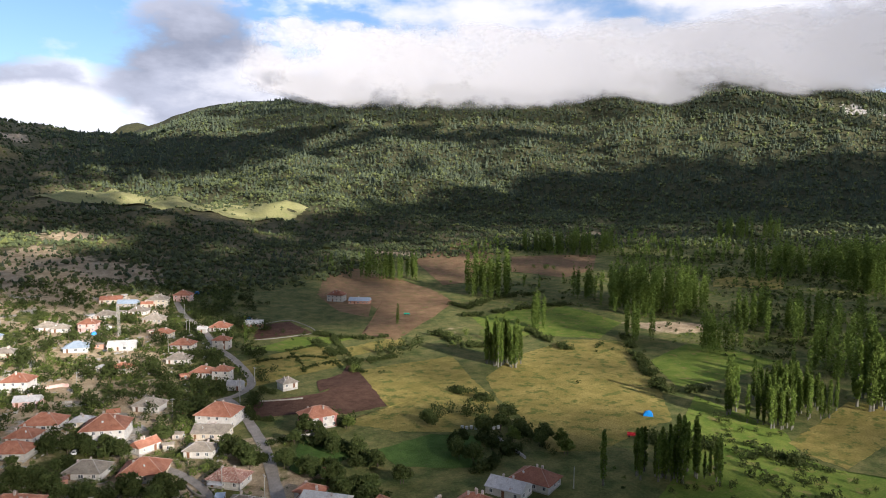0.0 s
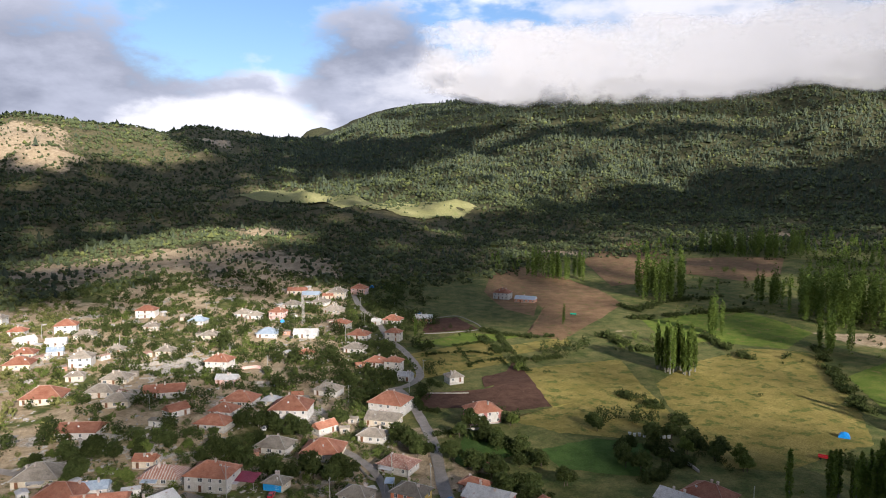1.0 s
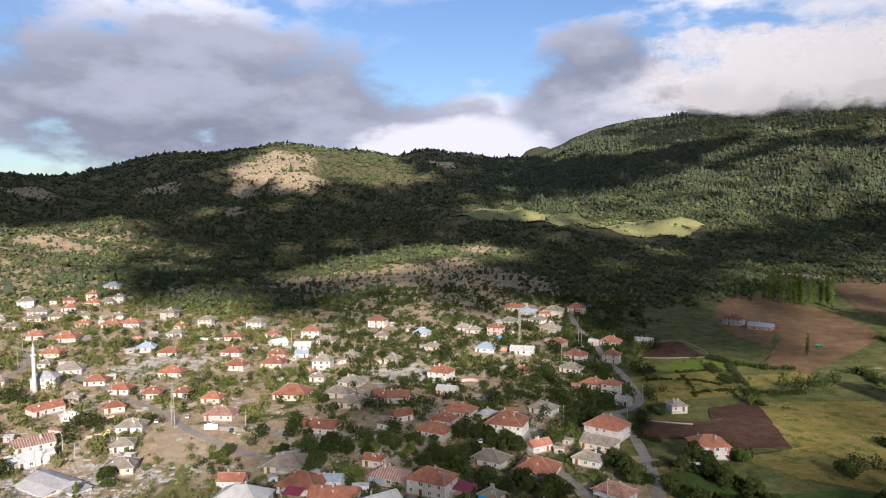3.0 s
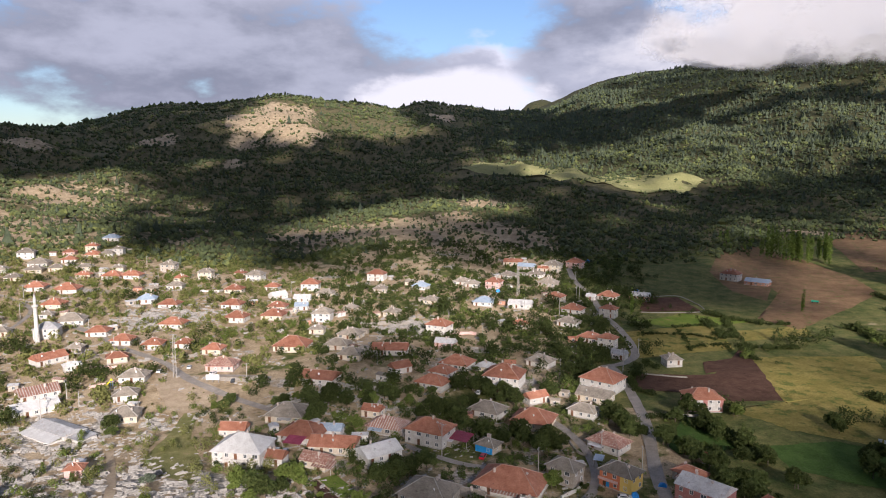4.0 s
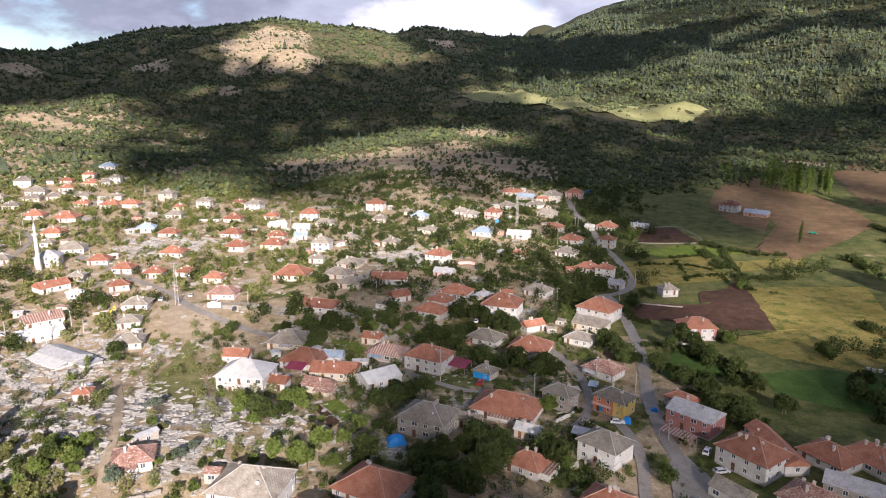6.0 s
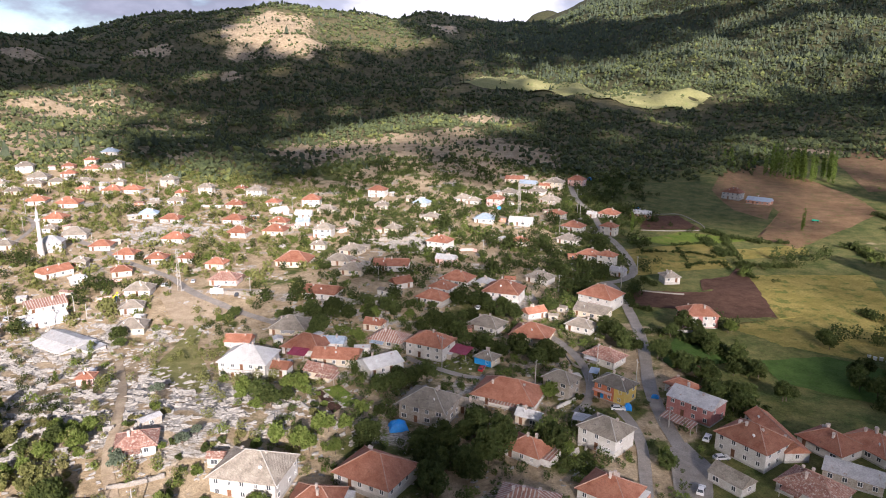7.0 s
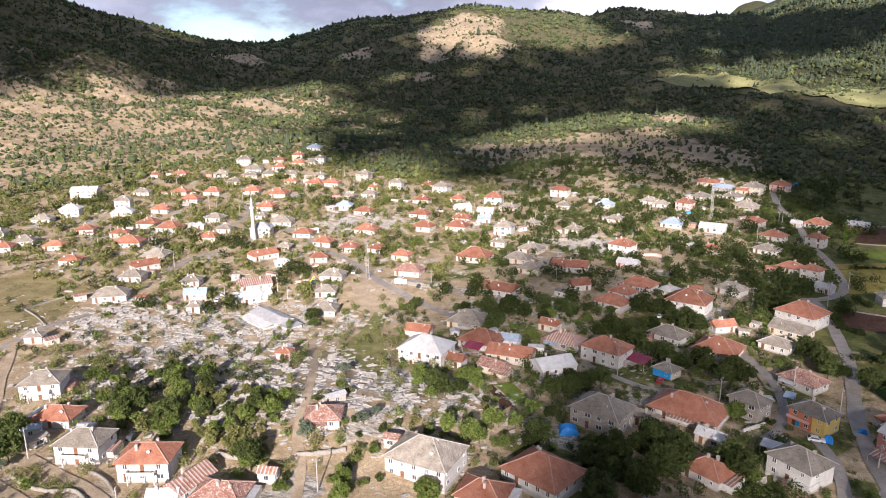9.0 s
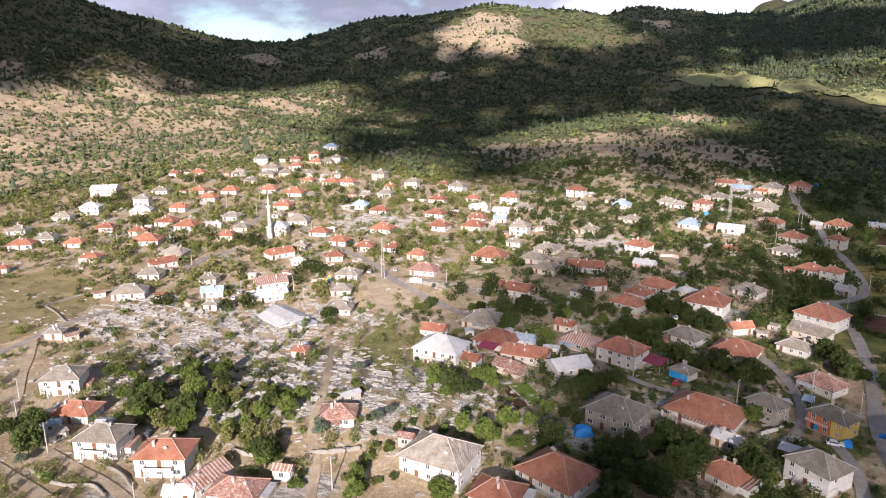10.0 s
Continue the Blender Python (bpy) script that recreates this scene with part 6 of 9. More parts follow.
house(-25.5, 320.8, -3, 16.8, 11.1, 1, "R", "w", gable=True)
house(-48.5, 492.3, -14, 12.3, 9.0, 2, "R", "w", balcony=True, drop=-0.3)
house(-42.4, 452.7, -5, 8.5, 6.7, 1, "G", "s")
house(-23.6, 473.0, -17, 5.9, 4.3, 1, "G", "c", gable=True)
house(-15.4, 459.4, -18, 10.4, 8.3, 1, "B", "w")
house(-7.5, 413.9, -19, 9.4, 7.0, 1, "G", "c")
house(-30.0, 392.9, -21, 8.5, 7.2, 1, "G", "c", drop=-0.3)
house(-2.1, 358.9, -25, 11.8, 9.3, 2, "R", "w")
house(1.2, 333.0, -20, 10.0, 5.7, 1, "S", "p", gable=True)
house(-19.1, 291.1, 34, 8.6, 6.3, 1, "R", "w", gable=True)
house(13.2, 472.6, -22, 10.5, 8.2, 1, "G", "w")
house(20.1, 464.8, -22, 9.1, 6.6, 1, "G", "w")
house(35.0, 462.8, -24, 10.1, 8.1, 2, "R", "p", balcony=True)
house(48.2, 500.2, -31, 10.7, 8.3, 1, "G", "w")
house(56.8, 550.0, -16, 14.5, 10.8, 1, "R", "c", gable=True, drop=-0.4)
house(66.0, 535.4, -27, 13.2, 9.2, 1, "B", "s", gable=True, drop=-0.4)
house(70.0, 510.0, -28, 11.5, 9.7, 1, "G", "w", drop=-0.3)
house(85.8, 528.7, -29, 12.7, 10.2, 2, "G", "c")
house(77.7, 526.7, -28, 8.0, 4.5, 1, "R", "c", gable=True)
house(105.5, 541.2, -31, 12.2, 9.6, 2, "R", "p", balcony=True)
house(74.9, 479.6, -29, 12.4, 9.3, 1, "G", "s")
house(24.9, 411.1, -13, 11.7, 9.2, 1, "B", "w", drop=-0.4)
house(47.0, 408.5, -17, 14.2, 8.5, 1, "W", "w", gable=True)
house(72.9, 435.2, -35, 10.4, 7.4, 1, "R", "c")
house(78.3, 404.3, -31, 11.9, 9.0, 1, "R", "w")
house(70.5, 375.9, -36, 10.9, 8.0, 1, "G", "w")
house(42.3, 370.6, -32, 8.3, 6.3, 1, "R", "c")
house(96.6, 439.2, -32, 5.6, 4.2, 1, "W", "w", gable=True)
house(108.1, 440.3, -34, 11.6, 9.5, 1, "R", "w")
house(98.3, 398.1, -34, 9.1, 6.8, 2, "R", "w", balcony=True)
house(128.8, 440.1, -26, 12.9, 7.5, 1, "W", "k", gable=True)
house(76.8, 348.0, -37, 10.5, 7.9, 1, "R", "w")
house(84.0, 340.1, -34, 8.5, 6.4, 2, "R", "w")
house(85.2, 321.5, -35, 7.1, 5.2, 1, "S", "w", gable=True)
house(107.2, 311.6, 6, 7.4, 6.8, 1, "G", "w", drop=0.9)
rose = house(101.4, 258.5, -1, 13.2, 9.8, 2, "R", "d", label="dusty-rose two-storey house with white corner panels")
house(217.2, 509.4, -43, 13.0, 10.1, 2, "R", "w")
house(229.1, 490.8, -40, 16.2, 9.2, 1, "B", "k", gable=True)
house(74.9, 196.6, -51, 8.6, 5.9, 1, "R", "w")
house(84.6, 208.3, -42, 2.6, 2.4, 1, "R", "k", gable=True, stacks=0, plain=True)
house(73.9, 182.4, -47, 13.5, 9.3, 2, "S", "d", gable=True)
house(81.2, 161.4, -55, 14.0, 11.4, 2, "R", "w", stacks=4)
house(102.6, 163.0, -62, 12.1, 9.9, 1, "R", "w", stacks=4)
house(113.5, 161.8, -65, 12.4, 9.9, 1, "R", "w", stacks=4)
house(141.9, 168.4, -65, 13.4, 9.8, 1, "R", "w")
house(130.1, 167.6, -63, 12.3, 8.7, 1, "S", "w", gable=True)
house(39.5, 141.5, -38, 12.0, 10.0, 1, "R", "w", stacks=3)
house(70.2, 147.0, -56, 9.0, 5.8, 1, "G", "w", gable=True, stacks=0, plain=True, label="small white-washed barn with a grey tiled gable roof")
house(88.0, 143.2, -52, 13.0, 10.0, 1, "O", "w", stacks=3)
house(100.6, 148.6, -37, 12.8, 6.4, 1, "S", "s", gable=True, stacks=0, plain=True, label="long grey block-built barn with a pale sheet roof")
house(19.5, 136.4, -20, 13.0, 9.0, 1, "T", "w", stacks=3)

# ---- more kinds of things ----
def free_of_houses(x, y, gap=0.5):
    return all((x - hx) ** 2 + (y - hy) ** 2 > (hr * 0.85 + gap) ** 2 for hx, hy, hr in HOMES)


def free_of_roads(x, y, gap=1.0):
    return all(min((p.x - x) ** 2 + (p.y - y) ** 2 for p in line) > (w / 2 + gap) ** 2 for line, w in ROADS)


FAR_TREES = []


def clump(kind, x, y, n, spread):
    """A few trees or shrubs of a kind near x, y, clear of houses and roads."""
    rng = random.Random(int(x * 7 + y * 3))
    made = 0
    for _ in range(n * 5):
        a, q = rng.uniform(0, 6.283), spread * 1.4 * math.sqrt(rng.random())
        px, py = x + q * math.cos(a), y + q * math.sin(a)
        if not free_of_houses(px, py, 0.2) or not free_of_roads(px, py, 0.6):
            continue
        if math.hypot(px, py) > (200 if kind == "shrub" else 275):
            FAR_TREES.append((px, py, {"shrub": 2.4, "fruit": 4.2, "light": 4.8}.get(kind, 5.8) * rng.uniform(0.75, 1.25), kind == "light"))
        else:
            tree(kind, px, py, rng.uniform(0.7, 1.2), None, rng.uniform(0.85, 1.15))
        made += 1
        if made == n:
            return


def pole_meshes():
    bm = bmesh.new()
    tube(bm, (0, 0, -1), (0, 0, 9), 0.19, 0.11, 8)
    shaft = mesh_of("shaft", bm, M["conc"])
    bm = bmesh.new()
    box(bm, -0.9, 0.9, -0.05, 0.05, 8.3, 8.42)
    arm = mesh_of("crossarm", bm, M["steel"])
    bm = bmesh.new()
    tube(bm, (0, 0, 0), (0, 0, 0.22), 0.07, 0.05, 6)
    pin = mesh_of("insulator", bm, M["trim"])
    bm = bmesh.new()
    tube(bm, (0, 0.1, 7.6), (0, -1.2, 8.0), 0.035, 0.03, 6)
    box(bm, -0.1, 0.1, -1.65, -1.15, 7.96, 8.06)
    return shaft, arm, pin, mesh_of("street_light", bm, M["steel"])


POLE = pole_meshes()


def pole(x, y, h):
    rng = random.Random(int(x * 3 + y))
    ob = new("utility_pole")
    k = max(6.5, h) / 9
    ob.matrix_world = Matrix.LocRotScale((x, y, z_at(x, y)), Euler((radians(rng.uniform(-1.2, 1.2)), 0, rng.uniform(0, 3.1))), (1, 1, k))
    place("shaft", POLE[0], ob, Matrix())
    place("crossarm", POLE[1], ob, Matrix())
    for u in (-0.8, 0, 0.8):
        place("insulator", POLE[2], ob, pose(u, 0, 8.424))
    if rng.random() < 0.4:
        place("street_light", POLE[3], ob, Matrix())
    return tagged(ob, "grey concrete utility pole with a steel crossarm", "pole", "utility poles")


def mast(x, y, h):
    """A tall square lattice pylon with three arms."""
    ob = new("pylon")
    ob.matrix_world = pose(x, y, z_at(x, y), 0, 0, 20)
    bot, top = 0.75, 0.3
    for sx in (-1, 1):
        for sy in (-1, 1):
            bm = bmesh.new()
            tube(bm, (sx * bot, sy * bot, -0.5), (sx * top, sy * top, h), 0.11, 0.08, 5)
            part("leg", bm, M["conc"], ob)
    bm = bmesh.new()
    n = 10
    for i in range(n):
        w0, w1 = bot + (top - bot) * i / n, bot + (top - bot) * (i + 1) / n
        z0, z1 = h * i / n, h * (i + 1) / n
        for a, b in (((-w0, -w0), (w1, -w1)), ((w0, -w0), (w1, w1)), ((w0, w0), (-w1, w1)), ((-w0, w0), (-w1, -w1))):
            tube(bm, (*a, z0), (*b, z1), 0.05, 0.05, 4)
    part("lattice", bm, M["conc"], ob)
    for k in (0.8, 0.9, 0.98):
        bm = bmesh.new()
        box(bm, -1.5, 1.5, -0.08, 0.08, h * k, h * k + 0.15)
        part("arm", bm, M["steel"], ob)
    return tagged(ob, "pale concrete lattice power pylon with steel arms", "pylon")


def car(x, y, turn, paint):
    HOMES.append((x, y, 2.2))
    ob = new("car")
    ob.matrix_world = pose(x, y, z_at(x, y) + 0.17, 0, 0, turn)
    prof = [(-2.1, 0.35), (2.1, 0.35), (2.12, 0.75), (1.95, 0.9), (1.0, 0.98), (0.35, 1.42), (-1.35, 1.45), (-2.0, 1.0), (-2.13, 0.8)]
    bm = bmesh.new()
    rows = []
    for yy, k in ((-0.84, 0.93), (-0.78, 1.0), (0.78, 1.0), (0.84, 0.93)):
        rows.append([bm.verts.new((px, yy * (0.8 if pz > 1.2 else 1), 0.35 + (pz - 0.35) * k)) for px, pz in prof])
    for a, b in zip(rows, rows[1:]):
        for i in range(len(prof)):
            j = (i + 1) % len(prof)
            bm.faces.new((a[i], a[j], b[j], b[i]))
    bm.faces.new(rows[0][::-1])
    bm.faces.new(rows[-1])
    bmesh.ops.recalc_face_normals(bm, faces=bm.faces[:])
    part("body", bm, M[paint], ob)
    for side in (-1, 1):
        bm = bmesh.new()
        ps = [(-1.75, side * 0.80, 0.98), (0.85, side * 0.80, 0.98), (0.32, side * 0.68, 1.34), (-1.3, side * 0.68, 1.36)]
        lo = [bm.verts.new(p) for p in ps]
        hi = [bm.verts.new((p[0], p[1] + side * 0.05, p[2])) for p in ps]
        bm.faces.new(lo)
        bm.faces.new(hi[::-1])
        for i in range(4):
            bm.faces.new((lo[i], hi[i], hi[(i + 1) % 4], lo[(i + 1) % 4]))
        bmesh.ops.recalc_face_normals(bm, faces=bm.faces[:])
        part("side_window", bm, M["glass"], ob)
    for name, x0, z0, x1, z1 in (("windscreen", 1.02, 1.0, 0.42, 1.40), ("rear_window", -1.98, 1.03, -1.42, 1.42)):
        bm = bmesh.new()
        s = 0.04 if x0 > 0 else -0.04
        ps = [(x0, -0.66, z0), (x0, 0.66, z0), (x1, 0.55, z1), (x1, -0.55, z1)]
        lo = [bm.verts.new(p) for p in ps]
        hi = [bm.verts.new((p[0] + s, p[1], p[2] + 0.03)) for p in ps]
        bm.faces.new(lo)
        bm.faces.new(hi[::-1])
        for i in range(4):
            bm.faces.new((lo[i], hi[i], hi[(i + 1) % 4], lo[(i + 1) % 4]))
        bmesh.ops.recalc_face_normals(bm, faces=bm.faces[:])
        part(name, bm, M["glass"], ob)
    for px in (-1.3, 1.3):
        for side in (-1, 1):
            bm = bmesh.new()
            tube(bm, (px, side * 0.68, 0.31), (px, side * 0.87, 0.31), 0.31, 0.31, 12)
            wheel = part("wheel", bm, M["tyre"], ob)
            bm = bmesh.new()
            tube(bm, (px, side * 0.872, 0.31), (px, side * 0.885, 0.31), 0.18, 0.17, 10)
            part("hubcap", bm, M["steel"], wheel)
    words = {"car_white": "white", "red_paint": "red", "car_dark": "dark grey"}[paint]
    return tagged(ob, f"{words} hatchback car parked in the village", "car", "parked cars")


def stone_wall(points, h, label):
    line = along(points, 1.2)
    rng = random.Random(int(points[0][0] * 11))
    rows = []
    bm = bmesh.new()
    for i, p in enumerate(line):
        t = line[min(i + 1, len(line) - 1)] - line[max(i - 1, 0)]
        nrm = Vector((-t.y, t.x)).normalized() * 0.25
        z, k = z_at(p.x, p.y), h * rng.uniform(0.8, 1.12)
        rows.append([bm.verts.new(v) for v in ((p.x - nrm.x * 1.3, p.y - nrm.y * 1.3, z - 0.4), (p.x - nrm.x, p.y - nrm.y, z + k * 0.9), (p.x, p.y, z + k), (p.x + nrm.x, p.y + nrm.y, z + k * 0.88), (p.x + nrm.x * 1.3, p.y + nrm.y * 1.3, z - 0.4))])
    for a, b in zip(rows, rows[1:]):
        for i in range(4):
            bm.faces.new((a[i], a[i + 1], b[i + 1], b[i]))
    bm.faces.new(rows[0])
    bm.faces.new(rows[-1])
    bmesh.ops.recalc_face_normals(bm, faces=bm.faces[:])
    mt = "p" if label.startswith("pink") else "w" if label.startswith("white") else "conc" if "concrete" in label else "dry_wall"
    return tagged(new("garden_wall", mesh_of("garden_wall", bm, M[mt])), label, "wall", "garden walls")


def tarp(x, y, turn, w, d, h, label):
    bm = bmesh.new()
    bmesh.ops.create_grid(bm, x_segments=14, y_segments=12, size=1)
    for v in bm.verts:
        u, t = v.co.x, v.co.y
        edge = max(abs(u), abs(t))
        top = h * (1 - edge**4) * (1 - 0.18 * abs(u)) + 0.07 * h * float(wave(u * 2.1 + x, t * 2.1 + y, 3.0, 9)) * (1 - edge**6)
        v.co = (u * w / 2, t * d / 2, max(top, 0.02))
    bmesh.ops.solidify(bm, geom=bm.faces[:], thickness=0.06)
    HOMES.append((x, y, 0.8 * w))
    ob = new("tarpaulin", mesh_of("tarpaulin", bm, M["tarp"]))
    ob.matrix_world = pose(x, y, z_at(x, y) + 0.02, 0, 0, turn)
    return tagged(ob, label, "tarpaulin")


def slide(x, y, turn):
    ob = new("playground_slide")
    ob.matrix_world = pose(x, y, z_at(x, y) + 0.15, 0, 0, turn)
    bm = bmesh.new()
    for i in range(9):
        a, b = i / 9, (i + 1) / 9
        f = lambda q: Vector((0.9 - 3.2 * q, -0.3, 2.4 * (1 - q) ** 1.4 + 0.3))
        p, q = f(a), f(b)
        for s0, s1, zz in ((-0.35, 0.35, 0), (-0.42, -0.35, 0.25), (0.35, 0.42, 0.25)):
            vs = [bm.verts.new((c.x, -0.3 + s, c.z + e)) for c in (p, q) for s in (s0, s1) for e in (0, 0.05 + zz)]
            for fc in ((0, 1, 3, 2), (4, 6, 7, 5), (0, 4, 5, 1), (2, 3, 7, 6), (1, 5, 7, 3), (0, 2, 6, 4)):
                bm.faces.new([vs[k] for k in fc])
    part("chute", bm, M["yellow"], ob, "yellow plastic chute")
    bm = bmesh.new()
    box(bm, 0.95, 2.0, -0.85, 0.25, 2.3, 2.42)
    part("platform", bm, M["yellow"], ob)
    for px in (1.0, 1.95):
        for py in (-0.8, 0.2):
            bm = bmesh.new()
            tube(bm, (px, py, -0.2), (px, py, 3.4), 0.06, 0.06, 6)
            part("post", bm, M["b"], ob)
    bm = bmesh.new()
    vs = [bm.verts.new(p) for p in ((0.9, -0.95, 3.4), (2.1, -0.95, 3.4), (2.1, 0.35, 3.4), (0.9, 0.35, 3.4), (1.5, -0.3, 4.2))]
    bm.faces.new(vs[3::-1])
    for i in range(4):
        bm.faces.new((vs[i], vs[(i + 1) % 4], vs[4]))
    part("canopy", bm, M["yellow"], ob)
    return tagged(ob, "yellow playground slide with a blue frame", "slide")


def kiosk(x, y, turn):
    ob = new("notice_board")
    ob.matrix_world = pose(x, y, z_at(x, y), 0, 0, turn)
    for px in (-2.4, 0, 2.4):
        bm = bmesh.new()
        box(bm, px - 0.09, px + 0.09, -0.09, 0.09, -0.4, 1.3)
        part("post", bm, M["steel"], ob)
    bm = bmesh.new()
    box(bm, -2.8, 2.8, -0.2, 0.2, 1.303, 3.6)
    part("panel", bm, M["trim"], ob, "blank white sheet panel")
    return tagged(ob, "large white board on steel posts by the square", "board")


def beehive(x, y, turn):
    ob = new("beehive")
    ob.matrix_world = pose(x, y, z_at(x, y) + 0.16, 0, 0, turn)
    for name, a, z0, z1 in (("stand", 0.5, -0.15, 0.15), ("box", 0.55, 0.153, 0.95), ("lid", 0.62, 0.953, 1.08)):
        bm = bmesh.new()
        box(bm, -a, a, -a * 0.8, a * 0.8, z0, z1)
        bmesh.ops.bevel(bm, geom=bm.edges[:], offset=0.03, segments=1, affect="EDGES")
        part(name, bm, M["trim"], ob)
    return tagged(ob, "white wooden beehive standing in the grass", "beehive", "row of beehives")


def trailer(x, y, turn, paint, label):
    ob = new("farm_trailer")
    ob.matrix_world = pose(x, y, z_at(x, y) + 0.14, 0, 0, turn)
    bm = bmesh.new()
    box(bm, -2.2, 2.2, -1.0, 1.0, 0.75, 0.87)
    for a, b, c, d in ((-2.2, 2.2, -1.0, -0.94), (-2.2, 2.2, 0.94, 1.0), (-2.2, -2.14, -0.935, 0.935), (2.14, 2.2, -0.935, 0.935)):
        box(bm, a, b, c, d, 0.873, 1.45)
    part("bed", bm, M[paint], ob)
    for px in (-1.4, 1.4):
        for s in (-1, 1):
            bm = bmesh.new()
            tube(bm, (px, s * 0.75, 0.42), (px, s * 1.0, 0.42), 0.42, 0.42, 12)
            part("wheel", bm, M["tyre"], ob)
    bm = bmesh.new()
    tube(bm, (2.2, 0, 0.8), (3.6, 0, 0.55), 0.06, 0.06, 6)
    part("drawbar", bm, M["steel"], ob)
    return tagged(ob, label, "trailer")


def face_panel(home, x0, x1, y0, y1, z0, z1, material, label):
    """A painted bay or slab of a house."""
    bm = bmesh.new()
    box(bm, x0, x1, y0, y1, z0, z1)
    return part("bay", bm, M[material], home, label)


def mosque(x, y, turn, w):
    home = house(x, y, turn, w, w * 0.8, 2, "S", "w", label="white mosque hall with a low sheet roof", stacks=0)
    home.name = "mosque"
    home["category"] = "mosque"
    home["group"] = ""
    del home["group"]
    return home


def minaret(x, y, h):
    HOMES.append((x, y, 2.5))
    ob = new("minaret")
    ob.matrix_world = pose(x, y, z_at(x, y))
    bm = bmesh.new()
    tube(bm, (0, 0, -1), (0, 0, 4), 1.35, 1.25, 12)
    part("base", bm, M["w"], ob)
    bm = bmesh.new()
    tube(bm, (0, 0, 4.003), (0, 0, h * 0.72), 1.0, 0.85, 14)
    part("shaft", bm, M["w"], ob)
    bm = bmesh.new()
    tube(bm, (0, 0, h * 0.70), (0, 0, h * 0.725), 0.9, 1.45, 14)
    tube(bm, (0, 0, h * 0.726), (0, 0, h * 0.76), 1.45, 1.45, 14)
    part("gallery", bm, M["w"], ob)
    bm = bmesh.new()
    tube(bm, (0, 0, h * 0.7605), (0, 0, h * 0.86), 0.7, 0.68, 12)
    part("upper_shaft", bm, M["w"], ob)
    bm = bmesh.new()
    tube(bm, (0, 0, h * 0.8605), (0, 0, h), 0.85, 0.03, 12)
    part("spire", bm, M["S"], ob, "grey conical spire")
    return tagged(ob, "slender white minaret with one gallery and spire", "minaret")


def market_hall(x, y, turn):
    """A low hall in three parallel bays under pale metal roofs, with a flat side wing."""
    home = house(x, y, turn, 20, 8.5, 1, "S", "w", gable=True, label="low white hall in bays under pale metal roofs", stacks=0, rise=1.3, plain=True, drop=-1.4)
    sheet = shed_roof(home, 10.4, 18, -3.6, 3.6, 2.2, 2.7, "S", "side_roof", True, "pale flat side roof")
    bm = bmesh.new()
    box(bm, 10.35, 17.6, -3.2, 3.2, -2, 2.15)
    part("wing", bm, M["w"], home)
    shed_roof(home, -9.6, 9.6, -9.6, -4.6, 1.7, 2.5, "W", "front_roof", False, "pale lean-to roof along the hall")
    bm = bmesh.new()
    box(bm, -9.3, 9.3, -9.3, -4.3, -2, 1.66)
    part("front_bay", bm, M["w"], home)
    return home


def awning_on(x, y, turn, x0, x1, y0, y1, z0, z1, material, label):
    """A free-standing sheet canopy on posts, its own thing, beside a house."""
    ob = new("canopy")
    ob.matrix_world = pose(x, y, z_at(x, y), 0, 0, turn)
    shed_roof(ob, x0, x1, y0, y1, z0, z1, material, "sheet")
    for px in (x0 + 0.15, x1 - 0.15):
        bm = bmesh.new()
        box(bm, px - 0.07, px + 0.07, y1 - 0.3, y1 - 0.16, -0.5, z1 - 0.03)
        part("rear_post", bm, M["conc"], ob)
    return tagged(ob, label, "canopy")

# ---- special buildings ----
face_panel(bright, 1.6, 5.11, -3.70, 3.68, 0.36, 5.2, 'y', 'yellow painted end bay')
face_panel(bright, -5.1, 1.5, -4.75, -3.66, 2.45, 2.6, 'o', 'orange balcony slab')
face_panel(bright, -5.1, 1.5, -4.75, -4.65, 2.605, 3.4, 'p', 'pink balcony parapet')
face_panel(bright, -3.3, -1.8, -3.69, -3.66, 0.4, 2.2, 'b', 'bright blue door')
face_panel(blue_front, -3.40, 3.08, -2.84, -2.75, 0.2, 2.6, 'b', 'bright blue painted front')
face_panel(rose, -6.11, -1.35, -4.95, -4.92, 0.5, 4.9, 'w', 'white painted wall panel')
face_panel(rose, 0.50, 5.26, -4.95, -4.92, 0.5, 4.9, 'w', 'white painted wall panel')
mosque(-201.9, 340.1, 16, 11.3)
minaret(-202.0, 331.0, 25.1)
market_hall(-140.6, 239.6, -30)
house(90.4, 167.8, -87, 21.6, 6.5, 1, "R", "w", gable=True, rise=1.9, label="long low white building with a red gabled roof")
awning_on(-50.1, 215.1, -15, -3.25, 3.25, 0, 5, 2.2, 3.0, "M", "maroon sheet canopy on posts beside a house")
awning_on(4.8, 220.5, -29, -3.5, 3.5, 0, 6, 2.3, 3.2, "M", "maroon sheet canopy on posts beside a house")
awning_on(-37.4, 198.1, -19, -3.5, 3.5, 0, 4.5, 1.9, 2.6, "T", "striped sheet lean-to canopy on posts")
awning_on(65.0, 173.7, -51, -5.0, 5.0, 0, 3.5, 2.0, 2.7, "T", "rusty striped sheet canopy over a yard")
awning_on(41.9, 158.7, -45, -2.5, 2.5, 0, 5, 2.0, 2.5, "W", "pale sheet canopy on posts")
awning_on(38.5, 173.5, -23, -2.5, 2.5, 0, 4, 2.4, 2.8, "S", "galvanised sheet canopy on posts")
awning_on(48.6, 204.7, -23, -1.5, 1.5, 0, 4, 3.2, 3.6, "B", "blue-grey sheet canopy on tall posts")
awning_on(37.2, 223.4, -24, -3.5, 3.5, 0, 3.5, 2.3, 2.6, "T", "red and white striped sheet canopy")
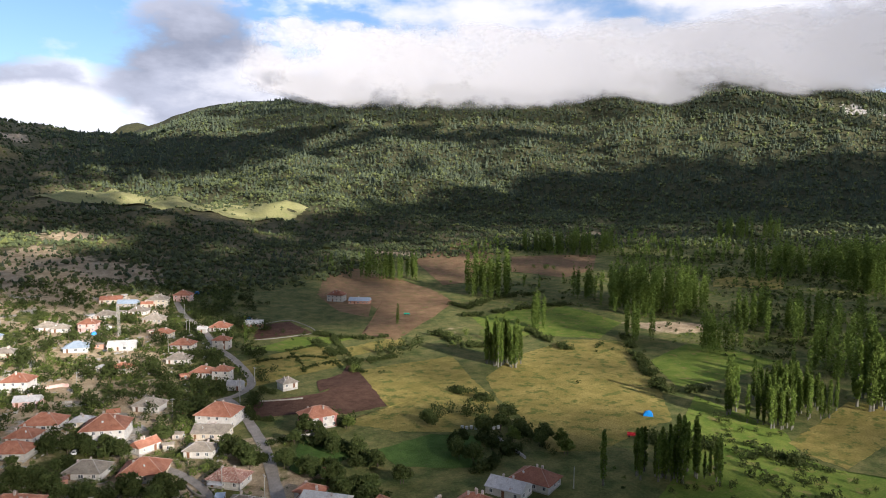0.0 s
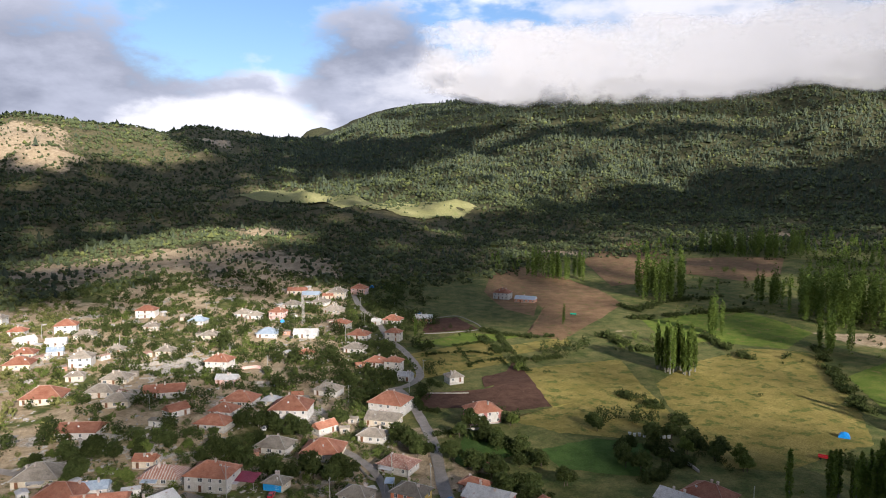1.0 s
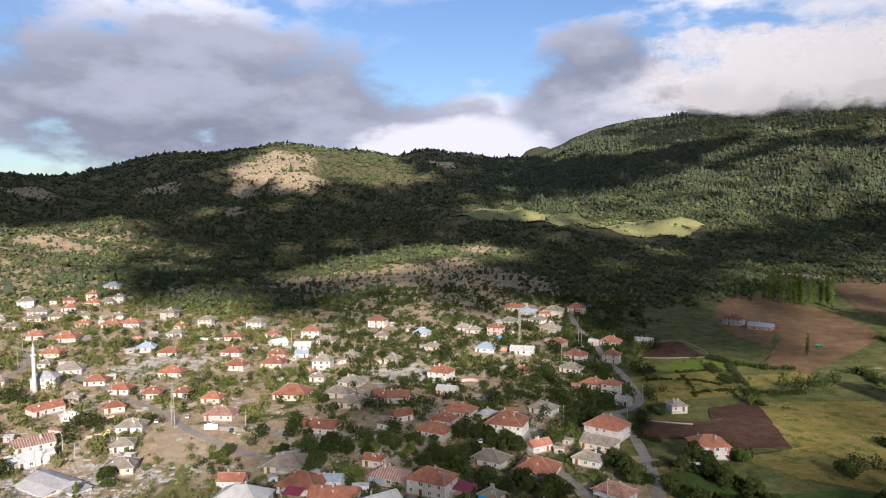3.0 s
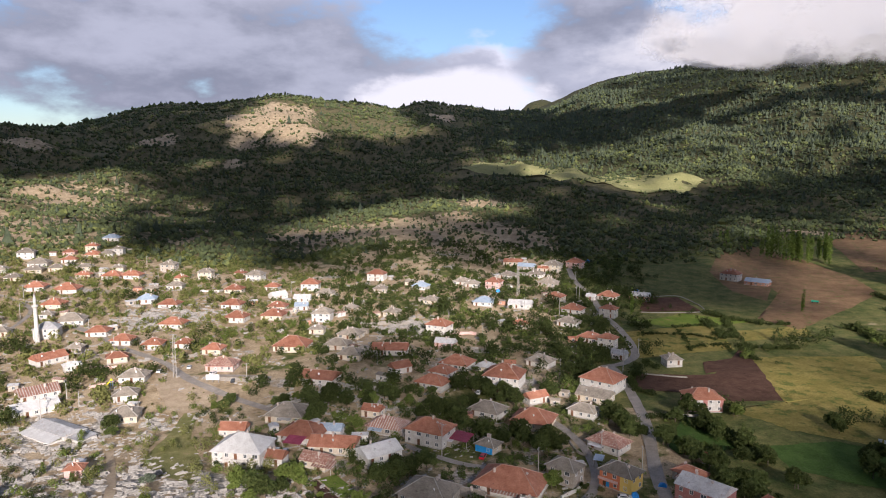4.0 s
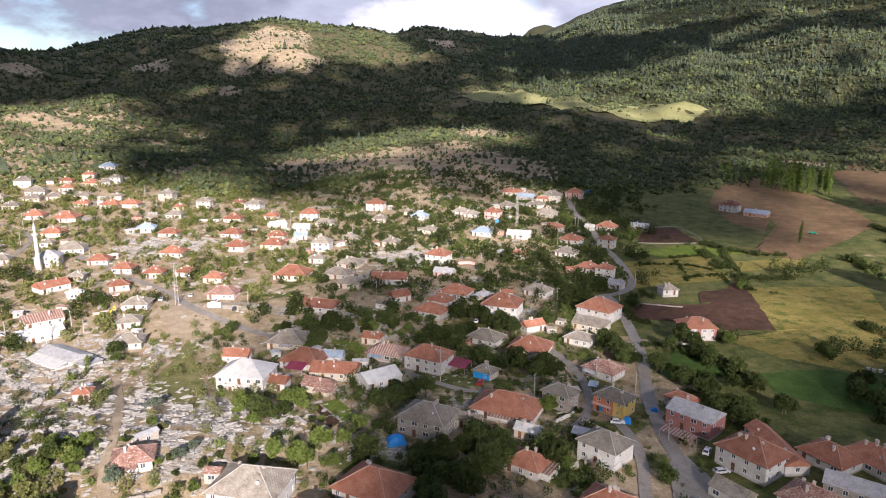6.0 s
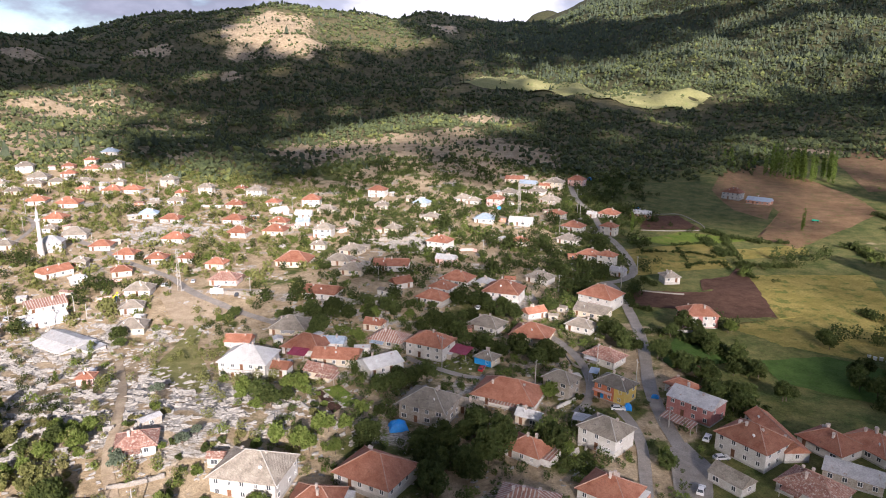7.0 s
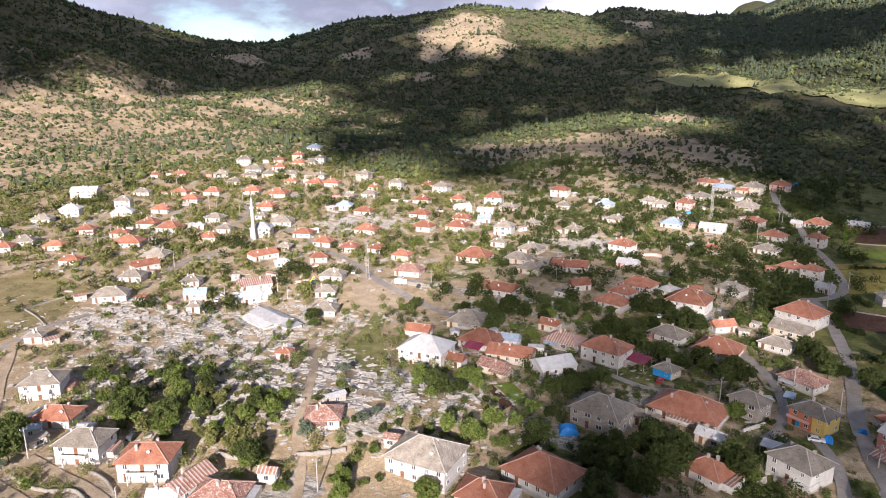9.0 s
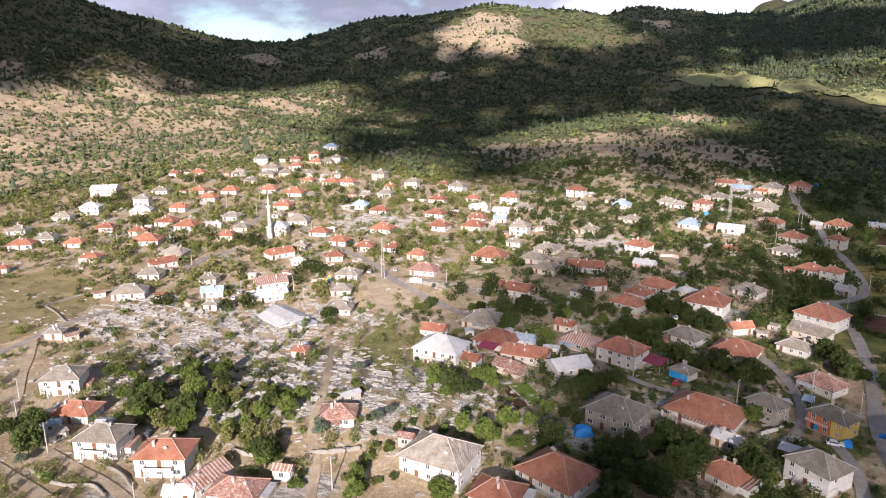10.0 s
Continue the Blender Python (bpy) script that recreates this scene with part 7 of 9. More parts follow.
awning_on(84.8, 159.9, -56, -3.5, 3.5, 0, 5, 2.5, 3.0, "W", "pale sheet porch canopy on posts")

# ---- outbuildings beside the houses ----
def sheds(n, seed):
    rng = random.Random(seed)
    hosts = list(HOMES)
    made = 0
    for _ in range(n * 8):
        hx, hy, hr = rng.choice(hosts)
        a = rng.uniform(0, 6.283)
        w, d = rng.uniform(3.0, 5.5), rng.uniform(2.4, 4.0)
        q = hr + 0.5 * max(w, d) + rng.uniform(0.3, 4)
        x, y = hx + q * math.cos(a), hy + q * math.sin(a)
        if math.degrees(math.atan2(x, y)) > 12 or not free_of_houses(x, y, 2.2) or not free_of_roads(x, y, 2.5):
            continue
        turn = -math.degrees(math.atan2(x, y)) + rng.uniform(-40, 40)
        wall = rng.choice("sswck")
        roof = rng.choice("SSOTGGRW")
        names = {"s": "rubble stone", "w": "white-washed", "c": "cream rendered", "k": "brick"}
        house(x, y, turn, w, d, 1, roof, wall, gable=True, rise=0.5, stacks=0, plain=True, drop=-0.4,
              label=f"small {names[wall]} outbuilding with a low {ROOF_WORDS[roof]} roof").name = "shed"
        made += 1
        if made == n:
            break


sheds(70, 19)

# ---- poles, cars, walls and small things ----
pole(-178.4, 144.5, 7.7)
pole(-162.8, 130.2, 9.4)
pole(-144.8, 122.6, 9.1)
pole(-105.6, 108.9, 6.4)
pole(-65.2, 126.1, 8.6)
pole(-152.0, 247.8, 9.3)
pole(-168.6, 249.3, 8.5)
pole(-152.1, 266.1, 6.7)
pole(-143.3, 258.7, 5.5)
pole(-85.5, 287.7, 6.8)
pole(-30.0, 300.8, 6.2)
pole(12.3, 273.7, 7.2)
pole(52.8, 299.4, 7.1)
pole(-0.4, 213.0, 11.5)
pole(29.3, 200.0, 9.1)
pole(52.8, 217.3, 8.0)
pole(87.6, 442.8, 8.1)
pole(67.7, 391.1, 11.5)
pole(53.7, 492.9, 11.5)
pole(20.6, 349.0, 8.5)
pole(48.1, 399.0, 8.8)
pole(-54.4, 405.4, 9.6)
pole(-101.3, 446.7, 7.7)
pole(-10.9, 493.3, 7.2)
pole(-264.1, 382.0, 10.4)
pole(-257.2, 380.0, 9.6)
pole(-277.2, 297.4, 6.2)
pole(-287.6, 319.2, 5.9)
pole(-271.9, 373.5, 8.1)
pole(-358.1, 460.1, 9.0)
pole(-352.3, 497.5, 8.6)
pole(-253.6, 405.2, 10.1)
pole(-233.1, 368.0, 9.2)
pole(-323.4, 430.2, 7.6)
pole(-215.7, 490.6, 8.0)
pole(-195.5, 461.4, 7.5)
pole(-215.6, 278.6, 8.5)
pole(-183.2, 344.7, 8.5)
pole(-158.5, 319.9, 8.4)
pole(60.6, 197.5, 10.9)
pole(97.0, 330.3, 7.9)
pole(81.6, 300.9, 10.4)
pole(63.6, 174.3, 6.3)
pole(88.6, 438.1, 9.6)
pole(96.7, 493.5, 7.5)
pole(150.7, 159.9, 7.4)
mast(-117.3, 289.2, 19.3)
mast(48.8, 439.7, 18.9)
car(-101.4, 291.7, 79, "car_white")
car(14.4, 269.9, 77, "car_white")
car(12.9, 211.1, 72, "red_paint")
car(51.8, 184.1, -6, "car_white")
car(-51.5, 212.5, 94, "car_white")
car(-64.7, 224.5, 56, "car_white")
car(72.1, 168.0, 57, "car_white")
car(72.3, 158.5, 10, "car_white")
car(61.6, 143.6, 62, "car_white")
car(-172.9, 254.3, 114, "car_white")
car(-171.4, 247.9, 105, "car_white")
car(-165.4, 249.5, 114, "car_dark")
car(-90.0, 282.9, 98, "car_dark")
car(-126.2, 294.5, 93, "car_white")
car(-115.2, 300.4, 101, "car_white")
car(37.6, 404.9, 75, "car_dark")
car(55.9, 297.2, 69, "red_paint")
car(-124.5, 136.6, 102, "car_dark")
stone_wall([(-75.8, 136.0), (-70.3, 137.5), (-64.3, 140.4)], 1.1, "low dry-stone garden wall")
stone_wall([(-141.9, 114.7), (-132.5, 111.7), (-125.7, 111.6), (-121.1, 112.9), (-115.5, 110.4)], 0.9, "tumbled dry-stone wall")
stone_wall([(-127.4, 121.4), (-118.5, 119.1), (-110.8, 114.1)], 0.9, "tumbled dry-stone wall")
stone_wall([(-97.2, 134.0), (-90.0, 133.0), (-88.2, 134.9)], 1.2, "pale rubble retaining wall")
stone_wall([(-241.9, 213.4), (-227.0, 206.2), (-216.0, 199.5)], 0.8, "low dry-stone wall")
stone_wall([(-238.7, 210.4), (-238.3, 220.3), (-235.3, 229.7), (-226.4, 236.8)], 0.8, "low dry-stone wall with grass")
stone_wall([(-98.4, 285.1), (-88.4, 284.0), (-79.0, 285.6)], 1.8, "pale rendered street wall")
stone_wall([(-40.5, 179.4), (-36.9, 174.8), (-34.3, 171.7)], 1.0, "concrete-capped garden wall")
stone_wall([(-29.4, 169.8), (-23.2, 170.0), (-19.8, 173.4)], 1.0, "rubble terrace wall")
stone_wall([(43.4, 225.8), (44.7, 218.1), (47.3, 215.0)], 0.9, "rubble wall beside the lane")
stone_wall([(-6.6, 197.3), (0.1, 194.6), (5.0, 194.6)], 0.8, "rubble wall")
stone_wall([(33.8, 185.0), (38.6, 188.9), (42.0, 192.4)], 1.0, "white-capped curved wall")
stone_wall([(-45.2, 374.5), (-32.9, 376.7), (-18.9, 372.6)], 2.2, "pale rock and rubble terrace wall")
stone_wall([(3.6, 354.9), (13.3, 357.9), (17.4, 355.7)], 1.6, "pink rendered garden wall")
stone_wall([(-155.9, 296.4), (-145.0, 299.5)], 1.2, "pink block wall")
stone_wall([(-148.5, 276.0), (-141.0, 281.4), (-138.0, 284.4)], 1.2, "pink block wall")
stone_wall([(89.5, 297.4), (101.3, 294.1), (107.8, 292.3)], 0.8, "pale dry-stone wall")
stone_wall([(85.8, 249.2), (99.4, 247.5)], 1.0, "low concrete garden wall")
stone_wall([(156.4, 209.3), (154.0, 197.2), (152.5, 186.9)], 1.1, "concrete post fence wall")
stone_wall([(-188.2, 428.5), (-184.3, 434.3), (-170.7, 437.1)], 1.0, "pale garden wall")
stone_wall([(-152.6, 444.8), (-147.5, 468.1), (-141.3, 476.2)], 1.0, "pale garden wall")
stone_wall([(-154.9, 411.4), (-151.4, 429.3), (-145.6, 448.9)], 0.9, "pale garden wall")
stone_wall([(-251.2, 401.3), (-236.4, 405.6), (-224.7, 415.8)], 1.0, "pale garden wall")
stone_wall([(-206.2, 430.8), (-189.3, 431.2), (-180.2, 439.8)], 1.0, "pale garden wall")
stone_wall([(-158.2, 437.2), (-146.8, 439.9)], 1.4, "white rendered wall")
stone_wall([(-187.7, 331.7), (-174.0, 325.5), (-169.1, 332.9)], 1.0, "pale courtyard wall")
stone_wall([(-132.2, 312.7), (-120.9, 315.4), (-115.5, 326.3)], 1.4, "pale courtyard wall")
stone_wall([(-39.5, 353.8), (-21.6, 348.4), (-10.3, 348.5)], 0.8, "pale street wall")
stone_wall([(136.5, 446.2), (160.0, 454.3), (160.5, 413.6), (121.3, 411.6)], 0.5, "row of pale fence stones")
tarp(-12.3, 171.3, 14, 5.5, 4.0, 2.6, "bright blue tarpaulin draped over a heap")
tarp(225.9, 195.1, -49, 4.2, 3.0, 2.3, "bright blue tarpaulin over a hay stack in a field")
tarp(54.9, 185.0, -17, 2.4, 2.2, 1.9, "blue sheet over a parked trailer")
tarp(65.2, 192.4, -19, 2.6, 1.8, 1.2, "blue covered trailer beside the street")
tarp(119.9, 563.0, -12, 4.5, 3.5, 2.6, "blue sheeted shelter beside a house")
tarp(36.5, 449.6, -5, 3, 2, 2.0, "blue sheet over stacked wood")
tarp(133.8, 465.1, -16, 4, 2.4, 1.8, "blue sheet over farm gear")
tarp(61.5, 253.2, -14, 2.2, 2, 1.4, "blue plastic sheet over barrels")
slide(-140.5, 276.2, 27)
kiosk(-98.5, 282.3, 4)
beehive(150.3, 224.9, -35)
beehive(151.5, 223.4, -32)
beehive(153.4, 222.9, -29)
beehive(154.6, 221.4, -26)
beehive(156.5, 220.9, -23)
beehive(157.6, 219.4, -20)
beehive(159.5, 218.8, -17)
beehive(160.6, 217.3, -14)
beehive(162.4, 216.7, -11)
trailer(202.2, 181.9, -48, "red_paint", "red farm trailer standing in a hay field")
trailer(242.8, 438.5, -29, "green_paint", "green farm trailer on bare earth")

# ---- poplars of the valley ----
grove(224.3, 294.3, 10.2, 7.0, -37, 29, 24.2, 50)
grove(259.9, 177.3, 3.7, 5.6, -56, 5, 23.2, 51)
grove(258.3, 164.4, 12.9, 4.2, -58, 13, 18.3, 52)
grove(289.1, 169.6, 18.9, 16.8, -60, 47, 18.9, 53)
grove(159.6, 156.1, 0.6, 1.4, -46, 1, 20.8, 54)
grove(180.4, 154.3, 5.8, 5.6, -49, 8, 16.4, 55)
grove(188.2, 147.7, 6.7, 7.0, -52, 17, 20.2, 56)
grove(421.1, 362.6, 42.2, 42.0, -49, 95, 32.0, 57)
grove(442.1, 349.9, 8.9, 14.0, -52, 8, 33.3, 58)
grove(344.3, 478.2, 20.9, 21.0, -36, 29, 36.8, 59)
grove(586.9, 642.5, 64.0, 35.0, -42, 60, 29.0, 60)
grove(347.5, 249.9, 13.3, 11.2, -54, 16, 25.0, 61)
grove(431.6, 255.6, 40.2, 28.0, -59, 56, 26.9, 62)
grove(356.7, 191.8, 16.3, 21.0, -62, 13, 25.2, 63)
grove(397.1, 192.2, 14.1, 21.0, -64, 12, 28.3, 64)
grove(301.8, 357.1, 6.8, 8.4, -40, 10, 24.1, 65)
grove(333.8, 298.9, 9.9, 8.4, -48, 12, 22.4, 66)
grove(305.5, 585.9, 35.7, 16.8, -28, 34, 26.4, 67)
grove(627.2, 306.9, 19.8, 22.4, -64, 30, 42.0, 68)
grove(668.3, 375.5, 67.3, 25.2, -61, 60, 34.7, 69)
grove(324.4, 152.4, 8.9, 16.8, -65, 20, 31.1, 70)
grove(198.2, 142.9, 5.8, 11.2, -54, 8, 13.5, 71)
grove(220.2, 409.7, 1.6, 2.8, -28, 2, 13.6, 72)
grove(404.0, 420.9, 10.0, 11.2, -44, 14, 26.2, 73)
grove(877.6, 583.7, 47.8, 28.0, -56, 30, 31.9, 74)
grove(111.4, 398.0, 1.0, 1.4, -16, 1, 16.9, 90)

# ---- trees and shrubs ----
tree("fruit", 56.6, 153.5, 1.1)
tree("light", 57.2, 157.0, 0.8)
clump("walnut", -136.7, 145.5, 2, 6.0)
clump("light", -133.0, 149.0, 4, 7.0)
clump("olive", -129.0, 145.6, 5, 7.0)
clump("olive", -131.2, 153.3, 4, 6.0)
clump("olive", -127.0, 160.5, 3, 6.0)
clump("shrub", -131.9, 165.4, 7, 8.0)
clump("walnut", -118.2, 147.6, 1, 3.0)
clump("olive", -119.2, 153.6, 5, 7.0)
clump("light", -111.2, 140.6, 3, 5.0)
clump("walnut", -109.0, 149.1, 1, 4.0)
clump("olive", -106.0, 147.1, 5, 6.0)
clump("olive", -108.5, 158.1, 3, 5.0)
clump("shrub", -112.5, 165.1, 8, 8.0)
clump("olive", -97.0, 142.2, 4, 5.0)
clump("light", -99.0, 151.2, 3, 5.0)
clump("shrub", -94.0, 158.2, 7, 8.0)
clump("shrub", -120.0, 172.0, 8, 10.0)
clump("shrub", -146.0, 168.0, 8, 10.0)
clump("shrub", -150.0, 186.0, 6, 10.0)
clump("walnut", -194.4, 232.3, 3, 5.0)
clump("walnut", -83.5, 130.2, 1, 1.0)
clump("fruit", -21.7, 178.9, 2, 3.0)
clump("walnut", -18.5, 197.0, 2, 4.0)
clump("walnut", -11.8, 199.0, 2, 4.0)
clump("walnut", -6.9, 202.0, 2, 4.0)
clump("walnut", -22.0, 160.0, 3, 4.0)
clump("walnut", -1.0, 162.9, 2, 3.0)
clump("walnut", -0.5, 168.0, 3, 5.0)
clump("walnut", -1.4, 157.2, 4, 6.0)
clump("walnut", -6.1, 145.8, 3, 5.0)
clump("walnut", 5.3, 154.3, 3, 5.0)
clump("walnut", 10.7, 163.4, 4, 5.0)
clump("walnut", 12.3, 172.0, 2, 4.0)
clump("walnut", 14.6, 159.4, 3, 4.0)
clump("walnut", 34.6, 199.6, 1, 1.0)
clump("walnut", 31.8, 164.4, 3, 4.0)
clump("fruit", 31.5, 158.6, 2, 3.0)
clump("walnut", 73.1, 223.0, 3, 4.0)
clump("walnut", -48.3, 179.8, 3, 4.0)
clump("walnut", -69.7, 278.0, 4, 6.0)
clump("walnut", -62.8, 281.2, 3, 5.0)
clump("walnut", -78.5, 274.5, 3, 5.0)
clump("walnut", -45.4, 255.7, 4, 7.0)
clump("walnut", -38.7, 256.5, 4, 7.0)
clump("walnut", -48.0, 246.0, 3, 5.0)
clump("walnut", -25.3, 276.2, 3, 4.0)
clump("walnut", -25.6, 258.8, 2, 5.0)
clump("walnut", -1.4, 243.9, 3, 6.0)
clump("walnut", -5.5, 246.4, 3, 5.0)
clump("walnut", 6.6, 252.5, 3, 6.0)
clump("walnut", 3.7, 241.4, 2, 5.0)
clump("walnut", 12.1, 228.5, 3, 4.0)
clump("walnut", 22.9, 227.2, 3, 5.0)
clump("walnut", 28.7, 215.1, 4, 6.0)
clump("walnut", 37.9, 222.3, 3, 5.0)
clump("walnut", 28.8, 259.2, 3, 5.0)
clump("walnut", 41.9, 270.6, 2, 4.0)
clump("walnut", 64.0, 246.4, 3, 5.0)
clump("walnut", 67.2, 238.0, 3, 5.0)
clump("walnut", 70.6, 231.5, 4, 5.0)
clump("walnut", 21.4, 322.1, 4, 7.0)
clump("walnut", 38.3, 320.7, 4, 7.0)
clump("walnut", 53.5, 328.2, 4, 7.0)
clump("walnut", 64.9, 338.2, 3, 6.0)
clump("walnut", 70.2, 317.5, 4, 6.0)
clump("walnut", 61.5, 351.6, 4, 8.0)
clump("walnut", 78.0, 374.6, 4, 8.0)
clump("walnut", 85.7, 387.8, 3, 7.0)
clump("walnut", -192.6, 410.4, 4, 8.0)
clump("walnut", -182.6, 415.5, 3, 7.0)
clump("walnut", -198.8, 308.8, 4, 7.0)
clump("walnut", -213.8, 321.6, 4, 8.0)
clump("walnut", -237.7, 310.0, 5, 9.0)
clump("walnut", -289.2, 340.7, 3, 7.0)
clump("walnut", -347.4, 368.1, 5, 12.0)
clump("walnut", -361.8, 363.6, 5, 12.0)
clump("walnut", -353.7, 414.8, 4, 9.0)
clump("walnut", -329.2, 428.1, 4, 9.0)
clump("walnut", -158.4, 277.7, 3, 6.0)
clump("walnut", -153.8, 286.2, 3, 6.0)
clump("walnut", -166.3, 237.9, 4, 5.0)
clump("walnut", -121.7, 236.0, 2, 3.0)
clump("walnut", -154.1, 126.9, 3, 6.0)
clump("walnut", -153.9, 124.1, 2, 5.0)
clump("walnut", 101.8, 530.9, 3, 8.0)
clump("walnut", 108.0, 506.1, 4, 9.0)
clump("walnut", 107.4, 485.0, 3, 8.0)
clump("walnut", 93.1, 451.2, 3, 7.0)
clump("walnut", 130.7, 439.8, 4, 8.0)
clump("light", -183.0, 236.0, 2, 4.0)
clump("light", -85.3, 130.6, 2, 3.0)
clump("light", -90.1, 153.8, 2, 4.0)
clump("light", -35.5, 157.9, 3, 4.0)
clump("light", -30.4, 159.1, 3, 4.0)
clump("light", -26.5, 162.4, 3, 4.0)
clump("light", -119.5, 149.5, 1, 2.0)
clump("light", 32.7, 193.9, 3, 3.0)
clump("light", -44.9, 187.2, 3, 4.0)
clump("light", -54.9, 178.4, 3, 5.0)
clump("light", 52.0, 271.6, 2, 4.0)
clump("light", 6.0, 405.1, 4, 9.0)
clump("light", 15.1, 388.2, 4, 9.0)
clump("light", -77.1, 372.7, 4, 8.0)
clump("light", -113.5, 344.2, 3, 6.0)
clump("light", -114.7, 333.2, 2, 5.0)
clump("light", -189.8, 371.2, 3, 6.0)
clump("light", -231.2, 361.7, 3, 6.0)
clump("light", -333.7, 477.9, 4, 8.0)
clump("light", -289.0, 432.9, 4, 9.0)
clump("light", -299.6, 465.2, 3, 7.0)
clump("light", -230.2, 443.8, 4, 10.0)
clump("light", -176.0, 462.4, 4, 10.0)
clump("light", -167.5, 428.8, 3, 7.0)
clump("light", -43.9, 154.9, 3, 5.0)
clump("light", -60.6, 125.9, 2, 3.0)
clump("light", -43.2, 131.2, 2, 3.0)
clump("light", 4.9, 366.1, 2, 5.0)
clump("light", -94.3, 148.7, 2, 4.0)
clump("light", -107.3, 124.8, 1, 1.0)
clump("fruit", 11.4, 318.7, 3, 6.0)
clump("fruit", 29.5, 380.2, 3, 7.0)
clump("fruit", -2.8, 383.8, 3, 7.0)
clump("fruit", -18.0, 382.5, 3, 7.0)
clump("fruit", -23.3, 371.0, 3, 6.0)
clump("fruit", -45.6, 403.0, 3, 7.0)
clump("fruit", -60.8, 413.6, 4, 9.0)
clump("fruit", -70.5, 429.0, 4, 9.0)
clump("fruit", -45.1, 460.6, 3, 8.0)
clump("fruit", -34.6, 517.3, 3, 10.0)
clump("fruit", -12.8, 484.2, 3, 9.0)
clump("fruit", 2.5, 450.9, 4, 9.0)
clump("fruit", 28.2, 491.7, 2, 6.0)
clump("fruit", 29.1, 436.7, 3, 7.0)
clump("fruit", 38.3, 428.5, 3, 7.0)
clump("fruit", 52.5, 385.7, 3, 6.0)
clump("fruit", 51.8, 437.7, 3, 7.0)
clump("fruit", -83.3, 357.2, 3, 7.0)
clump("fruit", -88.1, 338.7, 2, 5.0)
clump("fruit", -62.4, 291.2, 3, 5.0)
clump("fruit", -124.5, 352.1, 3, 6.0)
clump("fruit", -126.6, 330.6, 2, 4.0)
clump("fruit", -153.5, 332.2, 3, 6.0)
clump("fruit", -143.4, 324.3, 2, 5.0)
clump("fruit", -221.1, 413.0, 2, 6.0)
clump("fruit", -213.1, 386.1, 3, 6.0)
clump("fruit", -219.5, 303.4, 3, 6.0)
clump("fruit", -249.2, 304.9, 2, 5.0)
clump("fruit", -291.5, 328.5, 3, 7.0)
clump("fruit", -313.2, 318.6, 3, 7.0)
clump("fruit", -348.2, 390.6, 4, 8.0)
clump("fruit", -268.5, 446.0, 4, 9.0)
clump("fruit", -259.5, 455.3, 4, 9.0)
clump("fruit", -260.9, 485.2, 3, 8.0)
clump("fruit", -210.8, 440.6, 3, 7.0)
clump("fruit", -196.2, 447.3, 4, 8.0)
clump("fruit", -152.7, 457.7, 4, 8.0)
clump("fruit", -133.0, 434.5, 3, 6.0)
clump("fruit", -145.8, 288.4, 3, 6.0)
clump("fruit", -135.2, 291.3, 3, 5.0)
clump("fruit", -182.6, 277.4, 3, 6.0)
clump("fruit", -407.2, 385.2, 4, 12.0)
clump("fruit", -417.2, 375.2, 4, 12.0)
clump("fruit", -406.1, 351.0, 4, 12.0)
clump("fruit", -314.0, 456.3, 3, 8.0)
clump("fruit", -171.3, 407.8, 2, 5.0)
clump("fruit", -120.5, 331.6, 2, 5.0)
clump("fruit", -99.1, 333.7, 2, 5.0)
clump("fruit", -48.3, 374.0, 3, 7.0)
clump("fruit", -7.7, 320.8, 3, 6.0)
clump("fruit", -125.8, 297.1, 2, 4.0)
clump("fruit", -233.3, 246.3, 3, 6.0)
clump("fruit", -223.8, 248.2, 2, 4.0)
clump("fruit", 103.7, 341.3, 3, 5.0)
clump("fruit", 98.1, 328.4, 2, 4.0)
clump("fruit", -324.5, 272.8, 3, 7.0)
clump("fruit", -326.9, 289.5, 3, 7.0)
clump("fruit", -258.8, 279.3, 3, 6.0)
clump("fruit", -350.7, 342.2, 4, 9.0)
clump("fruit", -367.3, 309.4, 4, 10.0)
clump("fruit", -326.1, 369.8, 3, 7.0)
clump("grey", -148.3, 117.2, 1, 1.0)
clump("grey", -74.9, 142.2, 2, 2.5)
clump("grey", -59.9, 153.7, 2, 4.0)
clump("grey", -82.0, 182.1, 1, 1.0)
clump("shrub", -182.5, 196.1, 4, 6.0)
clump("shrub", -162.8, 181.4, 4, 7.0)
clump("shrub", -173.3, 177.2, 3, 5.0)
clump("shrub", -191.8, 192.1, 3, 6.0)
clump("shrub", -183.7, 210.1, 3, 5.0)
clump("shrub", -157.2, 192.3, 3, 5.0)
clump("shrub", -134.6, 200.5, 3, 5.0)
clump("shrub", -128.9, 198.9, 3, 5.0)
clump("shrub", -152.1, 216.4, 3, 6.0)
clump("shrub", -174.1, 218.1, 2, 4.0)
clump("shrub", -103.3, 192.9, 2, 4.0)
clump("shrub", -78.8, 166.6, 3, 3.0)
clump("shrub", -68.9, 151.9, 3, 3.0)
clump("shrub", -86.5, 144.1, 3, 4.0)
clump("shrub", -56.3, 136.2, 4, 5.0)
clump("shrub", -58.7, 131.4, 4, 4.0)
clump("shrub", -61.0, 140.7, 3, 4.0)
clump("shrub", -63.4, 125.9, 3, 3.0)
clump("shrub", -131.5, 110.7, 3, 4.0)
clump("shrub", -206.1, 175.6, 2, 3.0)
clump("shrub", -195.4, 196.2, 2, 4.0)
clump("shrub", -88.1, 222.1, 2, 4.0)
clump("shrub", -91.3, 249.8, 4, 5.0)
clump("shrub", -84.3, 243.6, 3, 4.0)
clump("shrub", -79.6, 251.4, 4, 5.0)
clump("shrub", -66.3, 202.8, 4, 4.0)
